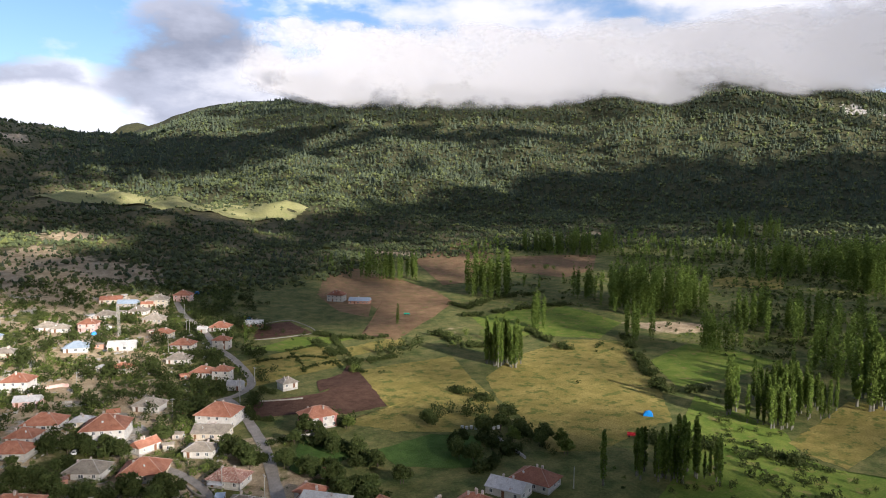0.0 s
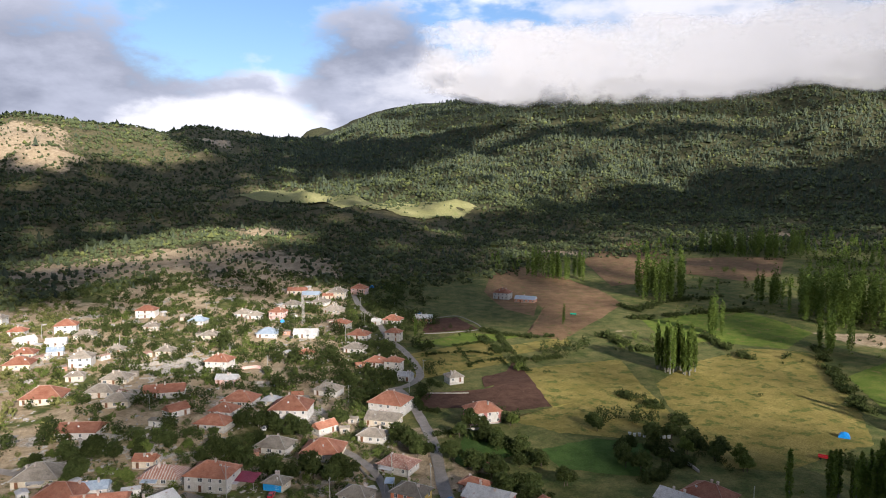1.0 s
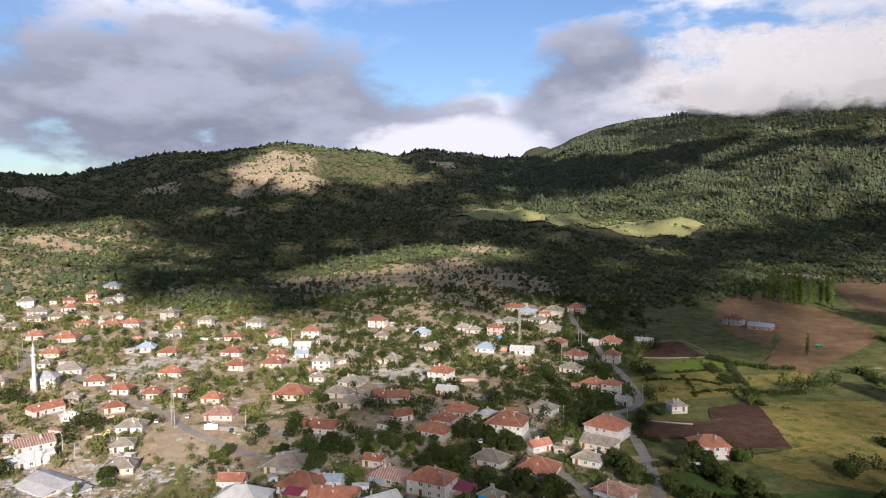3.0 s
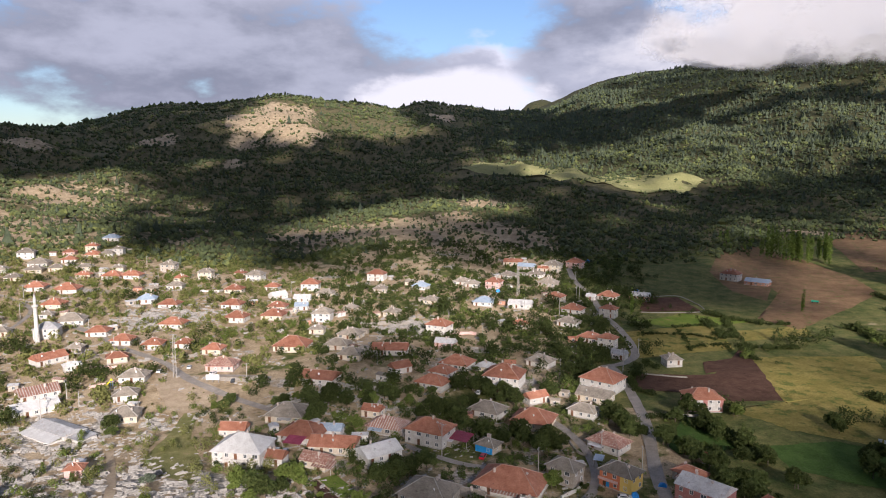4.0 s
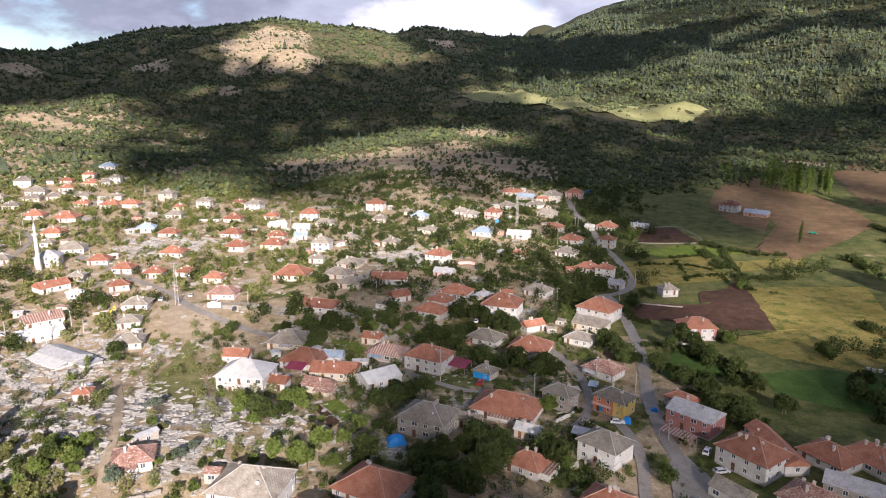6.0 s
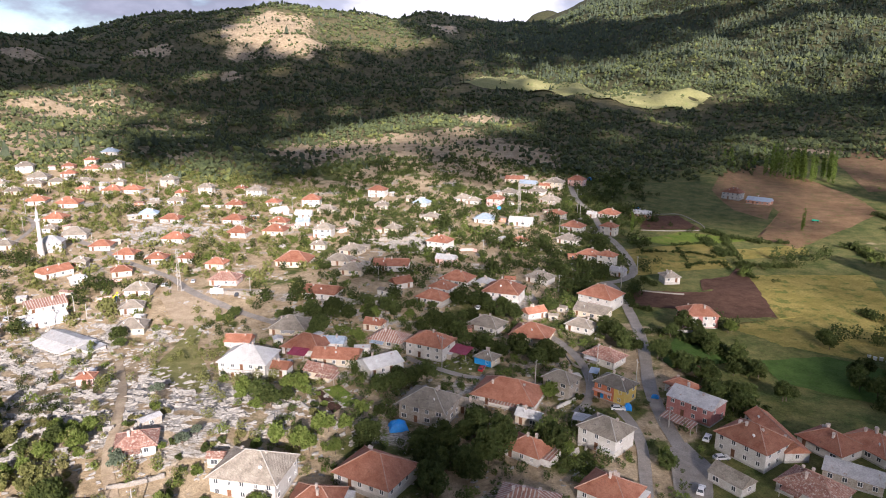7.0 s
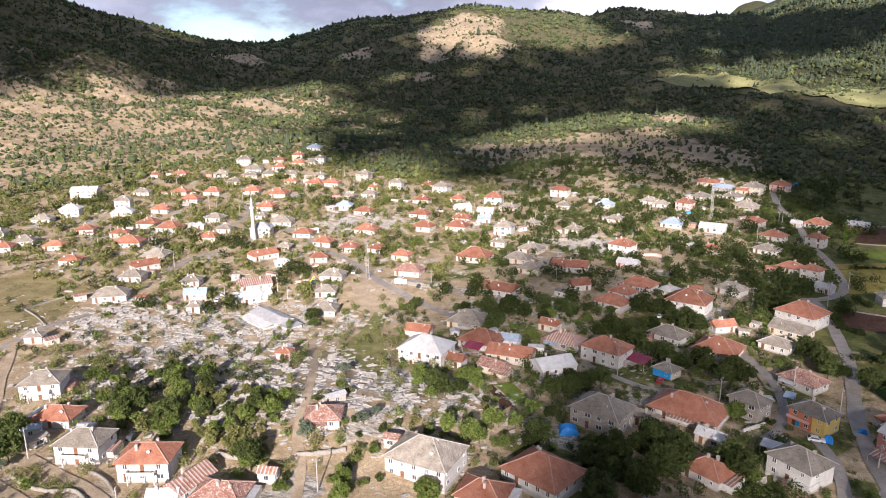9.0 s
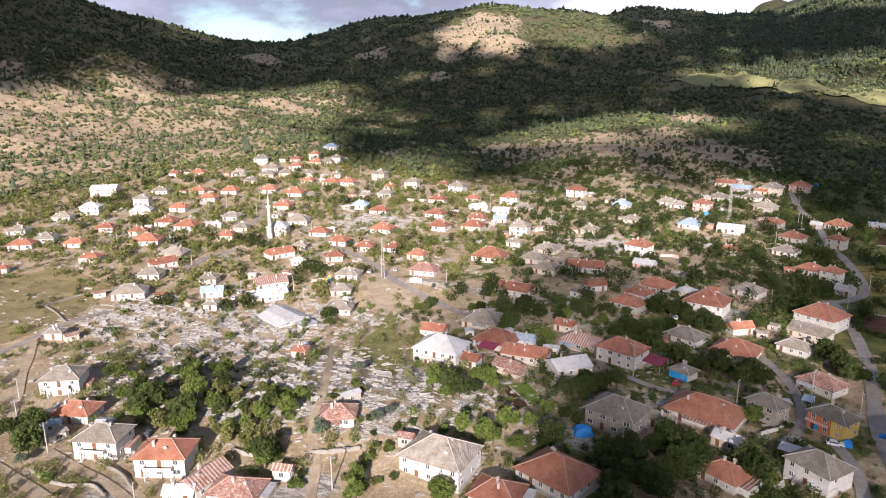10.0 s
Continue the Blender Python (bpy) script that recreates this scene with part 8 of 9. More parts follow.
clump("shrub", -55.6, 192.9, 4, 4.0)
clump("shrub", -71.8, 125.3, 4, 3.0)
clump("shrub", -82.2, 137.8, 2, 3.0)
clump("shrub", -57.9, 148.4, 3, 5.0)
clump("shrub", -53.3, 152.8, 3, 5.0)
clump("shrub", -102.9, 148.2, 3, 4.0)
clump("shrub", 6.6, 171.7, 4, 5.0)
clump("shrub", 44.5, 186.5, 4, 4.0)
clump("shrub", -39.7, 187.5, 3, 3.0)
clump("shrub", -34.0, 176.5, 3, 3.0)
clump("shrub", -173.0, 206.4, 2, 4.0)
clump("shrub", -197.2, 181.7, 2, 3.0)
clump("shrub", -247.0, 219.8, 3, 6.0)
clump("shrub", -238.9, 230.2, 3, 6.0)
clump("shrub", -236.3, 215.2, 3, 5.0)
clump("cypress", -127.6, 219.3, 1, 1.0)
clump("cypress", -127.5, 228.7, 1, 1.0)
clump("cypress", -126.2, 203.2, 1, 1.0)
clump("cypress", -110.5, 193.1, 1, 1.0)
clump("cypress", -124.2, 224.0, 1, 1.0)
clump("cypress", -106.5, 192.9, 1, 1.0)
clump("walnut", 158.1, 244.6, 4, 6.0)
clump("walnut", 161.1, 233.8, 2, 4.0)
clump("walnut", 158.1, 215.3, 3, 5.0)
clump("walnut", 141.0, 198.9, 5, 7.0)
clump("walnut", 138.8, 206.8, 3, 6.0)
clump("walnut", 141.4, 236.0, 3, 5.0)
clump("walnut", 108.6, 253.0, 2, 4.0)
clump("walnut", 112.9, 252.5, 1, 1.0)
clump("walnut", 184.4, 346.5, 4, 7.0)
clump("walnut", 198.0, 354.1, 4, 7.0)
clump("walnut", 89.5, 190.9, 5, 6.0)
clump("walnut", 85.7, 197.8, 4, 6.0)
clump("walnut", 83.5, 206.6, 3, 5.0)
clump("walnut", 103.1, 193.6, 2, 4.0)
clump("walnut", 167.3, 191.7, 3, 5.0)
clump("walnut", 91.4, 242.9, 4, 6.0)
clump("walnut", 95.1, 226.9, 4, 6.0)
clump("walnut", 100.2, 213.6, 3, 5.0)
clump("walnut", 123.9, 433.6, 2, 5.0)
clump("light", 82.0, 210.2, 3, 5.0)
clump("light", 148.3, 322.8, 2, 3.0)
clump("light", 166.3, 185.9, 3, 5.0)
clump("light", 109.0, 248.3, 2, 3.0)
clump("light", 241.4, 354.3, 4, 10.0)
clump("light", 482.9, 568.5, 5, 10.0)
clump("light", 356.5, 670.3, 5, 9.0)
clump("light", 122.1, 427.4, 2, 3.0)
clump("light", 158.3, 204.5, 2, 3.0)
clump("shrub", 179.8, 254.1, 4, 6.0)
clump("shrub", 176.6, 236.6, 4, 6.0)
clump("shrub", 172.4, 221.0, 4, 6.0)
clump("shrub", 164.6, 203.7, 4, 6.0)
clump("shrub", 160.1, 189.8, 3, 5.0)
clump("shrub", 177.7, 265.2, 4, 5.0)
clump("shrub", 151.1, 343.7, 4, 6.0)
clump("shrub", 161.1, 343.1, 4, 7.0)
clump("shrub", 172.1, 343.9, 4, 7.0)
clump("shrub", 157.6, 366.7, 4, 7.0)
clump("shrub", 285.9, 335.3, 4, 8.0)
clump("shrub", 280.1, 312.5, 4, 7.0)
clump("shrub", 305.0, 276.2, 4, 6.0)
clump("shrub", 284.6, 247.6, 4, 6.0)
clump("shrub", 263.4, 221.8, 5, 6.0)
clump("shrub", 268.6, 214.2, 5, 7.0)
clump("shrub", 276.7, 207.4, 5, 7.0)
clump("shrub", 263.7, 188.5, 5, 8.0)
clump("shrub", 233.4, 247.4, 1, 1.0)
clump("shrub", 160.1, 313.3, 2, 3.0)
clump("shrub", 112.1, 360.9, 3, 5.0)
clump("shrub", 146.8, 403.0, 5, 9.0)
clump("shrub", 135.2, 422.9, 4, 8.0)
clump("shrub", 158.9, 405.4, 4, 8.0)
clump("shrub", 247.4, 176.7, 5, 7.0)
clump("shrub", 88.2, 319.8, 4, 5.0)
clump("shrub", 214.6, 175.8, 4, 6.0)
clump("shrub", 218.6, 160.5, 5, 8.0)
clump("shrub", 223.0, 151.5, 5, 8.0)
clump("shrub", 199.9, 135.4, 5, 8.0)
clump("shrub", 216.5, 125.8, 5, 8.0)
clump("shrub", 225.6, 115.8, 5, 8.0)
clump("shrub", 181.4, 138.9, 5, 6.0)
clump("shrub", 248.6, 156.8, 4, 7.0)
clump("fruit", -164.3, 169.7, 2, 4.0)
clump("fruit", -155.8, 170.3, 2, 4.0)
clump("fruit", -148.9, 175.6, 3, 5.0)
clump("fruit", -139.9, 178.3, 3, 5.0)
clump("fruit", -119.9, 163.8, 3, 5.0)
clump("fruit", -115.4, 153.1, 3, 5.0)
clump("fruit", -121.7, 146.0, 3, 5.0)
clump("fruit", -141.0, 157.8, 3, 5.0)
clump("fruit", -101.0, 153.9, 2, 4.0)
clump("fruit", -102.9, 148.2, 3, 5.0)
clump("fruit", -148.1, 156.3, 2, 4.0)
clump("light", -155.1, 163.1, 2, 4.0)
clump("light", -133.4, 168.1, 2, 4.0)
clump("light", -125.7, 176.8, 2, 4.0)
clump("light", -129.8, 159.2, 2, 4.0)
clump("shrub", -162.6, 193.0, 4, 6.0)
clump("shrub", -146.4, 193.7, 4, 6.0)
clump("shrub", -169.8, 184.1, 4, 5.0)
clump("shrub", -129.9, 186.3, 4, 6.0)
clump("shrub", -111.9, 178.4, 4, 6.0)
clump("shrub", -101.1, 160.3, 4, 5.0)
clump("shrub", -86.9, 161.2, 3, 5.0)
clump("shrub", -77.0, 162.8, 3, 4.0)
clump("shrub", -93.9, 154.2, 3, 4.0)
clump("fruit", -32.3, 258.7, 3, 5.0)
clump("fruit", -15.0, 261.9, 3, 5.0)
clump("fruit", -45.3, 232.5, 3, 5.0)
clump("fruit", -33.3, 235.8, 2, 4.0)
clump("fruit", -10.7, 262.9, 3, 5.0)
clump("fruit", 22.7, 296.7, 3, 6.0)
clump("fruit", 10.9, 284.2, 3, 5.0)
clump("fruit", 37.9, 291.2, 3, 5.0)
clump("fruit", 61.0, 302.4, 3, 6.0)
clump("fruit", 81.7, 353.5, 3, 6.0)
clump("fruit", 58.1, 363.9, 3, 6.0)
clump("fruit", -34.8, 315.3, 3, 6.0)
clump("fruit", -63.1, 319.9, 3, 6.0)
clump("fruit", -53.6, 348.3, 3, 6.0)
clump("fruit", -32.7, 407.3, 3, 7.0)
clump("fruit", 2.8, 407.9, 3, 7.0)
clump("fruit", -96.0, 396.0, 3, 7.0)
clump("fruit", -119.2, 414.3, 3, 7.0)
clump("walnut", 64.4, 325.9, 4, 8.0)
clump("walnut", 69.9, 295.7, 2, 7.0)
clump("walnut", 106.0, 455.9, 2, 8.0)
clump("walnut", 11.7, 367.6, 2, 6.0)
clump("walnut", 10.4, 415.9, 4, 5.0)
clump("walnut", 26.4, 283.7, 3, 5.0)
clump("walnut", 117.7, 498.2, 4, 6.0)
clump("walnut", 12.3, 270.1, 2, 5.0)
clump("walnut", 20.0, 271.3, 2, 5.0)
clump("walnut", 109.9, 377.2, 4, 7.0)
clump("walnut", 16.8, 272.0, 2, 8.0)
clump("walnut", 118.0, 442.3, 3, 6.0)
clump("walnut", 126.7, 456.0, 3, 5.0)
clump("walnut", 97.4, 551.1, 4, 7.0)
clump("walnut", 5.5, 390.4, 3, 6.0)
clump("walnut", 36.2, 370.2, 4, 5.0)
clump("walnut", 23.9, 278.9, 4, 5.0)
clump("walnut", 45.2, 356.7, 3, 5.0)
clump("walnut", 93.0, 547.6, 2, 7.0)
clump("walnut", 58.2, 287.9, 2, 7.0)
clump("walnut", 87.0, 297.4, 3, 6.0)
clump("walnut", 122.2, 459.8, 3, 4.0)
clump("walnut", 75.3, 318.5, 3, 4.0)
clump("walnut", 144.3, 520.8, 3, 6.0)
clump("walnut", 50.6, 474.3, 3, 8.0)
clump("walnut", 69.8, 422.5, 3, 5.0)
clump("walnut", 87.4, 353.8, 4, 7.0)
clump("walnut", 145.5, 496.9, 2, 4.0)
clump("walnut", 56.8, 292.3, 2, 5.0)
clump("walnut", 59.0, 310.3, 3, 7.0)
clump("walnut", 13.5, 269.5, 4, 4.0)
clump("walnut", 48.7, 305.1, 2, 8.0)
clump("walnut", 82.8, 492.5, 3, 4.0)
clump("walnut", 61.8, 479.3, 3, 5.0)
clump("walnut", 41.4, 275.4, 2, 8.0)
clump("walnut", 52.4, 372.3, 4, 5.0)
clump("walnut", 31.3, 371.8, 2, 4.0)
clump("walnut", 94.0, 373.7, 2, 7.0)
clump("walnut", 62.4, 409.9, 2, 6.0)
clump("walnut", 58.0, 359.9, 4, 5.0)
clump("walnut", 79.9, 323.7, 4, 6.0)
clump("walnut", 1.4, 400.7, 4, 7.0)
clump("walnut", 31.9, 368.3, 4, 7.0)
clump("walnut", 123.4, 432.3, 2, 6.0)
clump("walnut", -0.4, 343.4, 3, 5.0)
clump("walnut", 33.6, 413.4, 4, 7.0)
clump("fruit", -27.4, 387.8, 3, 6.0)
clump("fruit", -23.7, 388.0, 2, 7.0)
clump("fruit", -26.5, 262.4, 3, 6.0)
clump("fruit", -69.9, 438.9, 3, 7.0)
clump("fruit", -52.1, 299.8, 3, 5.0)
clump("fruit", -24.5, 330.2, 3, 5.0)
clump("fruit", -40.2, 274.3, 3, 6.0)
clump("fruit", -138.1, 414.8, 3, 6.0)
clump("fruit", -79.7, 286.2, 2, 6.0)
clump("fruit", -110.4, 335.5, 2, 4.0)
clump("fruit", -20.2, 465.5, 2, 5.0)
clump("fruit", -56.1, 371.1, 3, 5.0)
clump("fruit", -41.5, 322.4, 2, 6.0)
clump("fruit", -79.5, 378.2, 3, 7.0)
clump("fruit", -14.2, 311.9, 3, 7.0)
clump("fruit", -60.1, 396.4, 3, 6.0)
clump("fruit", -71.8, 323.2, 3, 6.0)
clump("fruit", -54.4, 280.9, 3, 5.0)
clump("fruit", -103.7, 361.6, 3, 7.0)
clump("fruit", -4.7, 331.9, 3, 6.0)
clump("fruit", -43.5, 380.9, 3, 6.0)
clump("fruit", -58.7, 448.9, 3, 5.0)
clump("fruit", -4.7, 357.9, 3, 7.0)
clump("fruit", -54.0, 261.4, 2, 6.0)
clump("fruit", -64.2, 257.2, 3, 5.0)
clump("fruit", -87.3, 258.5, 3, 5.0)

HEDGES = [([(175.3, 271.4), (179.8, 254.1), (175.8, 227.4), (165.5, 203.0)], 3, 3),
          ([(153.8, 392.5), (150.1, 349.3), (162.7, 339.1), (180.6, 339.3)], 2.5, 2.4),
          ([(166.2, 395.4), (154.0, 342.7), (150.7, 321.0)], 2, 2),
          ([(289.6, 354.3), (283.7, 327.2), (275.3, 299.5)], 3, 3),
          ([(328.1, 304.6), (287.8, 252.3), (262.4, 217.5), (275.5, 208.2)], 3, 3.2),
          ([(231.9, 380.2), (231.4, 339.6), (240.8, 329.1)], 4, 3.5),
          ([(160.5, 409.5), (175.8, 390.9), (195.6, 382.8)], 3, 2.6),
          ([(93.0, 238.1), (98.8, 225.1), (102.8, 209.8), (109.3, 205.2)], 3, 3),
          ([(278.2, 416.1), (318.7, 414.1), (371.8, 409.0)], 5, 3)]
HEDGES += [([(292.4, 453.7), (300.4, 441.4), (337.0, 461.5), (389.9, 458.4)], 5, 3),
          ([(105.4, 377.8), (128.1, 378.1), (151.7, 380.9), (152.7, 344.3), (153.3, 331.9)], 1.8, 1.8),
          ([(130.3, 370.1), (127.4, 347.9), (124.4, 335.0)], 1.2, 1.2),
          ([(77.3, 246.3), (90.0, 245.6), (98.9, 235.2), (103.2, 220.8)], 2.5, 2.6),
          ([(97.2, 306.2), (94.5, 315.3), (80.6, 283.1), (87.4, 272.9)], 2, 2.2),
          ([(204.9, 175.8), (214.9, 162.7), (228.5, 148.3), (235.1, 126.7)], 6, 3.2),
          ([(132.0, 186.1), (151.4, 195.5), (150.9, 213.0)], 3, 3.5),
          ([(125.9, 339.3), (143.7, 343.8), (144.7, 331.8)], 2, 1.6),
          ([(109.3, 361.9), (134.5, 360.6), (148.2, 344.8)], 1.5, 1.4)]
OPEN = [(152, 274, 63, 49, -29), (227, 240, 105, 70, -43), (217, 198, 42, 35, -48), (275, 140, 56, 42, -63), (308, 373, 84, 56, -39), (315, 233, 56, 42, -53), (260, 498, 84, 84, -28), (402, 636, 84, 84, -32), (504, 575, 70, 63, -41), (127, 211, 63, 31, -31), (115, 294, 77, 63, -21), (115, 360, 63, 70, -18), (156, 399, 84, 70, -21), (84, 216, 56, 22, -21)]

# ---- bushes, rocks and hedges too many to count ----
def sprays(name, x, y, w, h, leaves, material, label, seed, fill=1.0):
    """Many low leafy bushes in one mesh."""
    rng = np.random.default_rng(seed)
    n = len(x)
    z = ground_z(x, y)
    c = np.repeat(np.stack([x, y, z + 0.5 * h], -1), leaves, 0)
    d = rng.normal(size=(n * leaves, 3))
    d /= np.linalg.norm(d, axis=1)[:, None]
    rad = np.repeat(np.stack([w / 2, w / 2, h / 2], -1), leaves, 0) * rng.uniform(0.55, 1.1, (n * leaves, 1))
    lump = np.repeat(rng.uniform(0, 6.28, n), leaves)
    rad = rad * (1 + 0.25 * np.sin(3 * np.arctan2(d[:, 1], d[:, 0]) + lump))[:, None]
    p = c + d * rad
    nrm = d + 0.7 * rng.normal(size=d.shape)
    nrm /= np.linalg.norm(nrm, axis=1)[:, None]
    t = np.cross(nrm, rng.normal(size=d.shape))
    t /= np.linalg.norm(t, axis=1)[:, None]
    s = np.cross(nrm, t)
    k = np.repeat(0.95 * fill * np.sqrt(w * np.maximum(w, 0.75 * h)) / math.sqrt(leaves), leaves)[:, None] * rng.uniform(0.7, 1.4, (n * leaves, 1))
    v = np.stack([p - t * k, p + s * k * 0.9, p + t * k - s * k * 0.5], 1).reshape(-1, 3)
    me = data_mesh(name, v, np.arange(3 * n * leaves).reshape(-1, 3), M[material])
    return tagged(new(name, me), label, "bushes", kind="stuff")


def scatter(n, b0, b1, r0, r1, seed, test):
    rng = np.random.default_rng(seed)
    b = rng.uniform(b0, b1, n)
    r = np.sqrt(rng.uniform(r0**2, r1**2, n))
    x, y = r * np.sin(np.radians(b)), r * np.cos(np.radians(b))
    p = test(x, y, b, r)
    keep = rng.uniform(0, 1, n) < p
    x, y = x[keep], y[keep]
    hx = np.array([(a, c, d) for a, c, d in HOMES])
    ok = (np.hypot(x[:, None] - hx[None, :, 0], y[:, None] - hx[None, :, 1]) > hx[None, :, 2] * 0.85 + 0.9).all(1)
    rx = np.array([(p.x, p.y, w / 2 + 0.9) for line, w in ROADS for p in line])
    ok &= (np.hypot(x[:, None] - rx[None, :, 0], y[:, None] - rx[None, :, 1]) > rx[None, :, 2]).all(1)
    return x[ok], y[ok]


def edge_of_village(b, r):
    return np.clip((17 - b) / 3, 0, 1) * np.clip((foot_of(r * np.sin(np.radians(b)), r * np.cos(np.radians(b))) + 35 - r) / 25, 0, 1)


SQUARES = [(-32, 187, 9, 12, 35), (-95, 281, 26, 20, 0), (-75, 255, 14, 22, 0), (-40, 330, 12, 10, 0), (-250, 210, 45, 62, 50)]
x, y = scatter(21000, -56, 17, 150, 640, 71, lambda x, y, b, r: edge_of_village(b, r) * np.clip(0.62 + 0.5 * wave(x, y, 45, 72), 0, 1) * (1 - 0.8 * blot(x, y, ROCKY)) * (1 - blot(x, y, SQUARES)))
rs = np.random.default_rng(3)
w = rs.lognormal(1.08, 0.45, len(x))
w = np.minimum(w, 5.6)
half = rs.uniform(0, 1, len(x)) < 0.55
close = np.hypot(x, y) < 290
# western bushes take the lighter leaf colour, which stands in for stronger sun
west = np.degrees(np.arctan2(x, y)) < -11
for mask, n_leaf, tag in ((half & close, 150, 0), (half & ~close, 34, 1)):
    for side, leaf_kind, words in ((~west, "leaf", "dark green bushes and fruit trees in the gardens"), (west, "leaf_olive", "garden bushes and fruit trees, olive leaves lightened for the sunny west")):
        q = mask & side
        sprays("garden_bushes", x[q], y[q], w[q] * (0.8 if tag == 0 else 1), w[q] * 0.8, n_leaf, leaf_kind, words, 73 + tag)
for mask, n_leaf, tag in ((~half & close, 130, 0), (~half & ~close, 34, 1)):
    sprays("light_bushes", x[mask], y[mask], w[mask] * 0.7, w[mask] * 0.55, n_leaf, "leaf_light", "light green garden bushes and vines", 174 + tag)
yard_x, yard_y = scatter(5200, -15, 25, 132, 262, 171, lambda x, y, b, r: np.clip(0.34 + 0.4 * wave(x, y, 20, 172), 0, 1) * (1 - blot(x, y, OPEN)) * (1 - blot(x, y, SQUARES)))
yard_w = rs.lognormal(0.35, 0.4, len(yard_x))
dark = rs.uniform(0, 1, len(yard_x)) < 0.65
sprays("yard_bushes", yard_x[dark], yard_y[dark], yard_w[dark], yard_w[dark] * 0.8, 70, "leaf", "dark green bushes in the yards", 173)
sprays("yard_vines", yard_x[~dark], yard_y[~dark], yard_w[~dark] * 0.8, yard_w[~dark] * 0.5, 60, "leaf_light", "light green vines and vegetables in the yards", 174)
far = np.array([t[:3] for t in FAR_TREES])
lit = np.array([t[3] for t in FAR_TREES])
sprays("far_garden_trees", far[~lit, 0], far[~lit, 1], far[~lit, 2], far[~lit, 2], 120, "leaf", "leafy trees between the further houses", 91)
sprays("far_light_trees", far[lit, 0], far[lit, 1], far[lit, 2], far[lit, 2], 120, "leaf_light", "bright green trees between the further houses", 92)
x, y = scatter(2600, -60, 12, 130, 480, 75, lambda x, y, b, r: np.clip(blot(x, y, ROCKY) * 1.2 + 0.18 * (b < -14), 0, 1) * 0.6)
w = rs.lognormal(0.1, 0.35, len(x))
sprays("dry_shrubs", x, y, w, w * 0.6, 26, "leaf_dry", "low dry shrubs among the rocks", 76)
x, y = scatter(12000, 14, 76, 190, 900, 77, lambda x, y, b, r: np.clip(0.10 + 0.62 * wave(x, y, 90, 78) + 0.35 * np.clip((b - 44) / 10, 0, 1) - 1.6 * blot(x, y, OPEN), 0, 1) * np.clip((foot_of(x, y) + 60 - r) / 60, 0, 1))
w = rs.lognormal(0.95, 0.35, len(x))
sprays("valley_bushes", x, y, w, w * 0.7, 30, "leaf", "green thickets and hedges between the fields", 79)
x, y = scatter(12000, 30, 76, 230, 900, 87, lambda x, y, b, r: np.clip(0.05 + 0.7 * wave(x, y, 70, 88) + 0.25 * np.clip((b - 48) / 10, 0, 1) - 1.6 * blot(x, y, OPEN), 0, 1) * np.clip((foot_of(x, y) + 60 - r) / 60, 0, 1))
w = rs.lognormal(0.55, 0.3, len(x))
sprays("light_thicket", x, y, w, w * 0.7, 28, "leaf_light", "light green brush on the valley floor", 89)

x, y = scatter(9000, 22, 78, 380, 1150, 97, lambda x, y, b, r: np.clip(0.12 + 0.5 * wave(x, y, 110, 98) + 0.5 * np.clip((r - 560) / 120, 0, 1) - 1.8 * blot(x, y, OPEN) - blot(x, y, CLEAR), 0, 1) * np.clip((foot_of(x, y) + 90 - r) / 60, 0, 1))
w = rs.lognormal(1.15, 0.3, len(x))
pick = rs.uniform(0, 1, len(x)) < 0.5
sprays("valley_trees", x[pick], y[pick], w[pick], w[pick] * 1.5, 44, "leaf", "dark green trees filling the upper valley", 99)
sprays("young_poplars", x[~pick], y[~pick], w[~pick] * 0.7, w[~pick] * 3.0, 48, "poplar", "slender light green poplars filling the upper valley", 96, 1.35)
pop = np.array(FAR_POPLARS)
sprays("far_poplars", pop[:, 0], pop[:, 1], pop[:, 2] * 0.125, pop[:, 2], 230, "poplar", "tall slender poplars standing across the far valley", 94, 1.45)


def hedge(points, width, h, seed):
    line = along(points, 1.1)
    r = np.random.default_rng(seed)
    px = np.array([p.x for p in line for _ in range(3)]) + r.normal(0, width * 0.6, len(line) * 3)
    py = np.array([p.y for p in line for _ in range(3)]) + r.normal(0, width / 2, len(line) * 3)
    w = h * r.uniform(0.45, 1.3, len(px))
    k = wave(px, py, 22, 95) > -0.45
    return px[k], py[k], w[k]


def hedgerows():
    parts = [hedge(p, wd, h, 100 + i) for i, (p, wd, h) in enumerate(HEDGES)]
    px, py, w = (np.concatenate([q[k] for q in parts]) for k in range(3))
    sprays("hedgerow", px, py, w, w * 0.8, 34, "leaf", "dark green overgrown hedgerows between the fields", 80)


hedgerows()


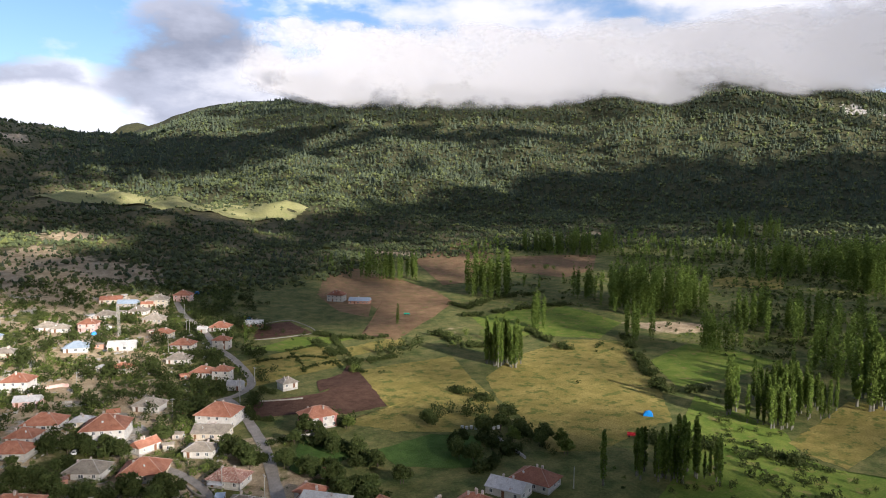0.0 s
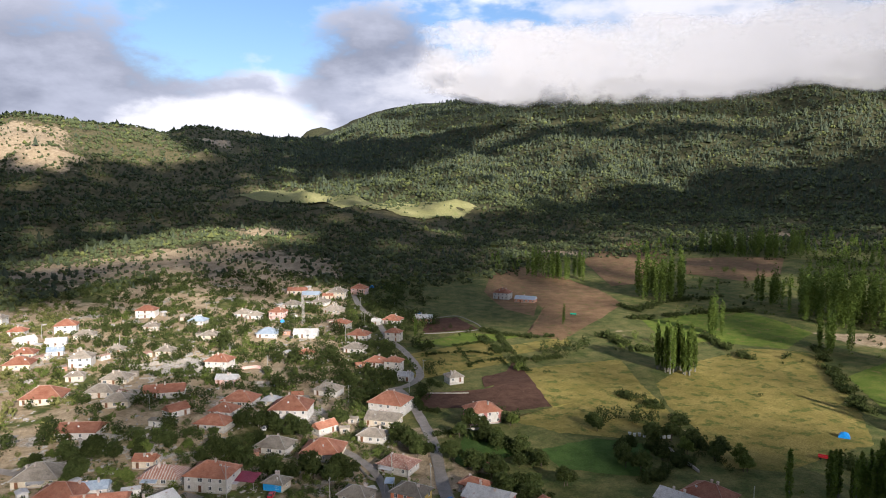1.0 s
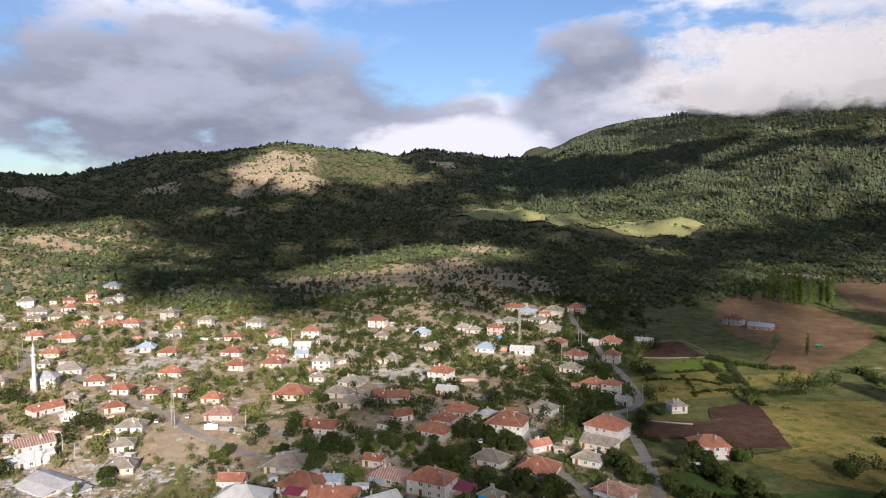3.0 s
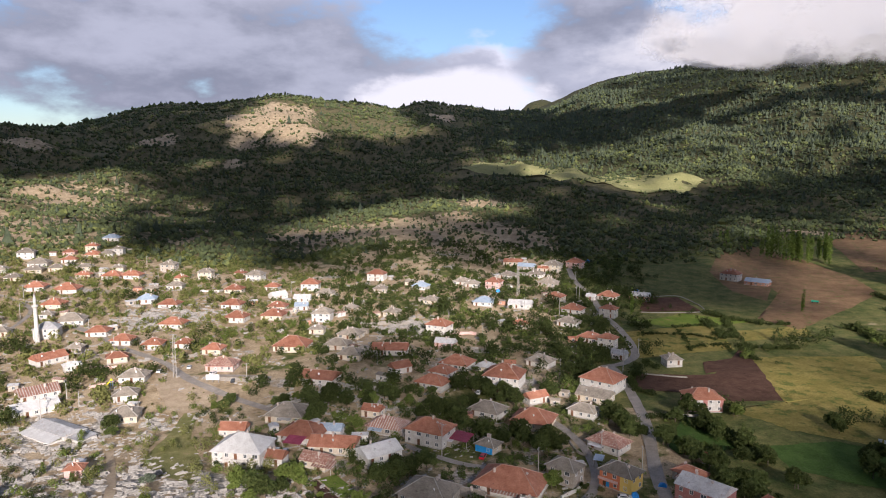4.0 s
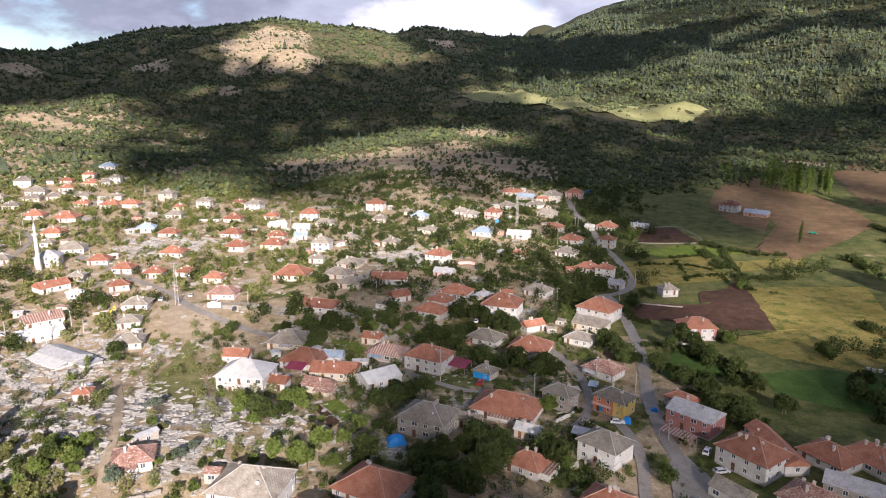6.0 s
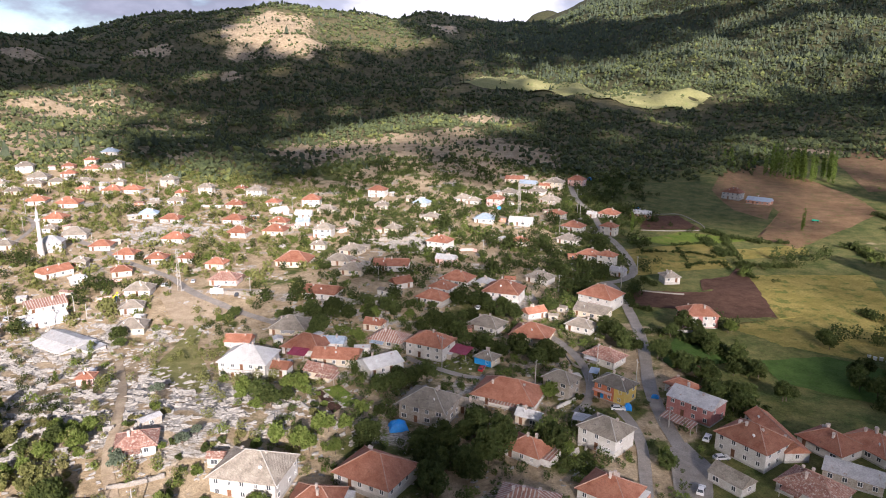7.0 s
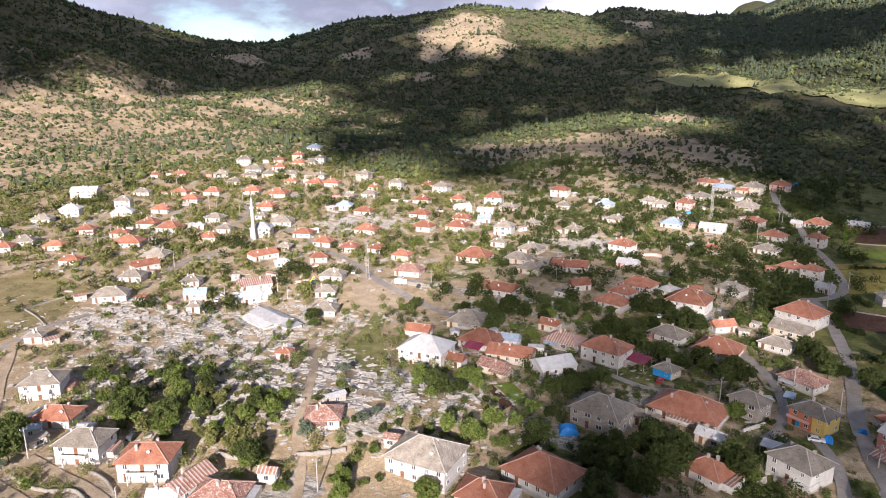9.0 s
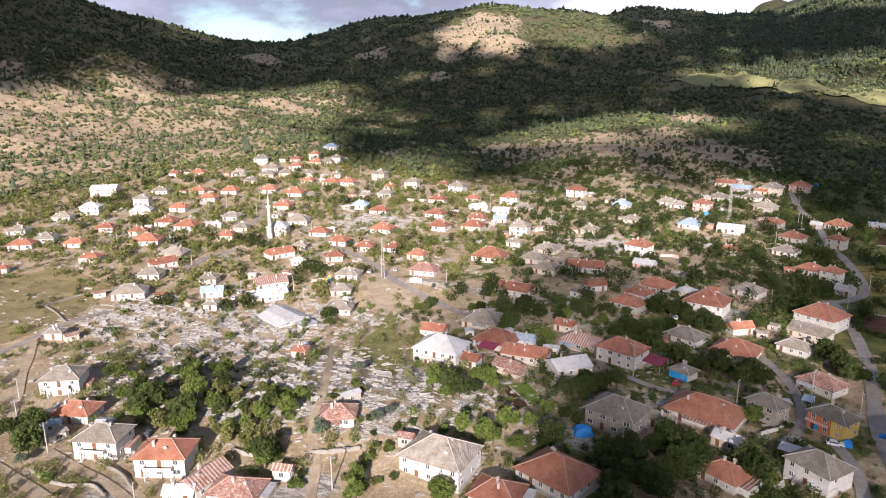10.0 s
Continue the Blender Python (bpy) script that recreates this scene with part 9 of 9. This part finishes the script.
def rocks():
    """Limestone ledges: blocky slabs, all tilted one way, standing out of the ground."""
    rng = np.random.default_rng(81)
    n = 230000
    b, r = rng.uniform(-58, 14, n), np.sqrt(rng.uniform(125**2, 520**2, n))
    x, y = r * np.sin(np.radians(b)), r * np.cos(np.radians(b))
    ledges = 0.55 + 1.1 * wave(x + 0.4 * y, 2.2 * y, 16, 23)
    p = np.clip(blot(x, y, ROCKY) * ledges, 0, 1) + 0.05 * (edge_of_village(b, r) > 0.5) * np.clip(0.3 + wave(x, y, 30, 25), 0, 1)
    p = p + 0.075 * (b > -14) * (r < 255) * np.clip(0.4 + wave(x, y, 18, 26), 0, 1)
    keep = rng.uniform(0, 1, n) < p * (1 - blot(x, y, STRIP)) * np.clip(330 / r, 0.35, 1.0)
    x, y = x[keep], y[keep]
    rx = np.array([(q.x, q.y, w / 2 + 0.4) for line, w in ROADS for q in line])
    ok = (np.hypot(x[:, None] - rx[None, :, 0], y[:, None] - rx[None, :, 1]) > rx[None, :, 2]).all(1)
    x, y = x[ok], y[ok]
    z = ground_z(x, y)
    s = np.clip(rng.lognormal(-0.8, 0.5, len(x)), 0.2, 1.7) * np.clip(np.hypot(x, y) / 260, 1, 1.5)
    cube = np.array([(i, j, k) for i in (-1, 1) for j in (-1, 1) for k in (-1, 1)], float)
    f0 = np.array([(0, 1, 3), (0, 3, 2), (4, 6, 7), (4, 7, 5), (0, 4, 5), (0, 5, 1), (2, 3, 7), (2, 7, 6), (1, 5, 7), (1, 7, 3)])
    v = cube[None] * (0.75 + 0.25 * rng.normal(size=(len(x), 8, 3)))
    v = v * np.stack([s * 1.05, s * 0.36, s * rng.uniform(0.3, 0.7, len(x))], -1)[:, None]
    a = 0.55 + 0.3 * rng.normal(size=len(x))
    c, q = np.cos(a)[:, None], np.sin(a)[:, None]
    v = np.stack([v[..., 0] * c - v[..., 1] * q, v[..., 0] * q + v[..., 1] * c, v[..., 2] + 0.5 * v[..., 1]], -1)
    v += np.stack([x, y, z], -1)[:, None]
    f = (f0[None] + 8 * np.arange(len(x))[:, None, None]).reshape(-1, 3)
    tagged(new("limestone_rocks", data_mesh("limestone_rocks", v.reshape(-1, 3), f, M["rock"])), "pale weathered limestone slabs breaking through the ground", "rocks", kind="stuff")


rocks()
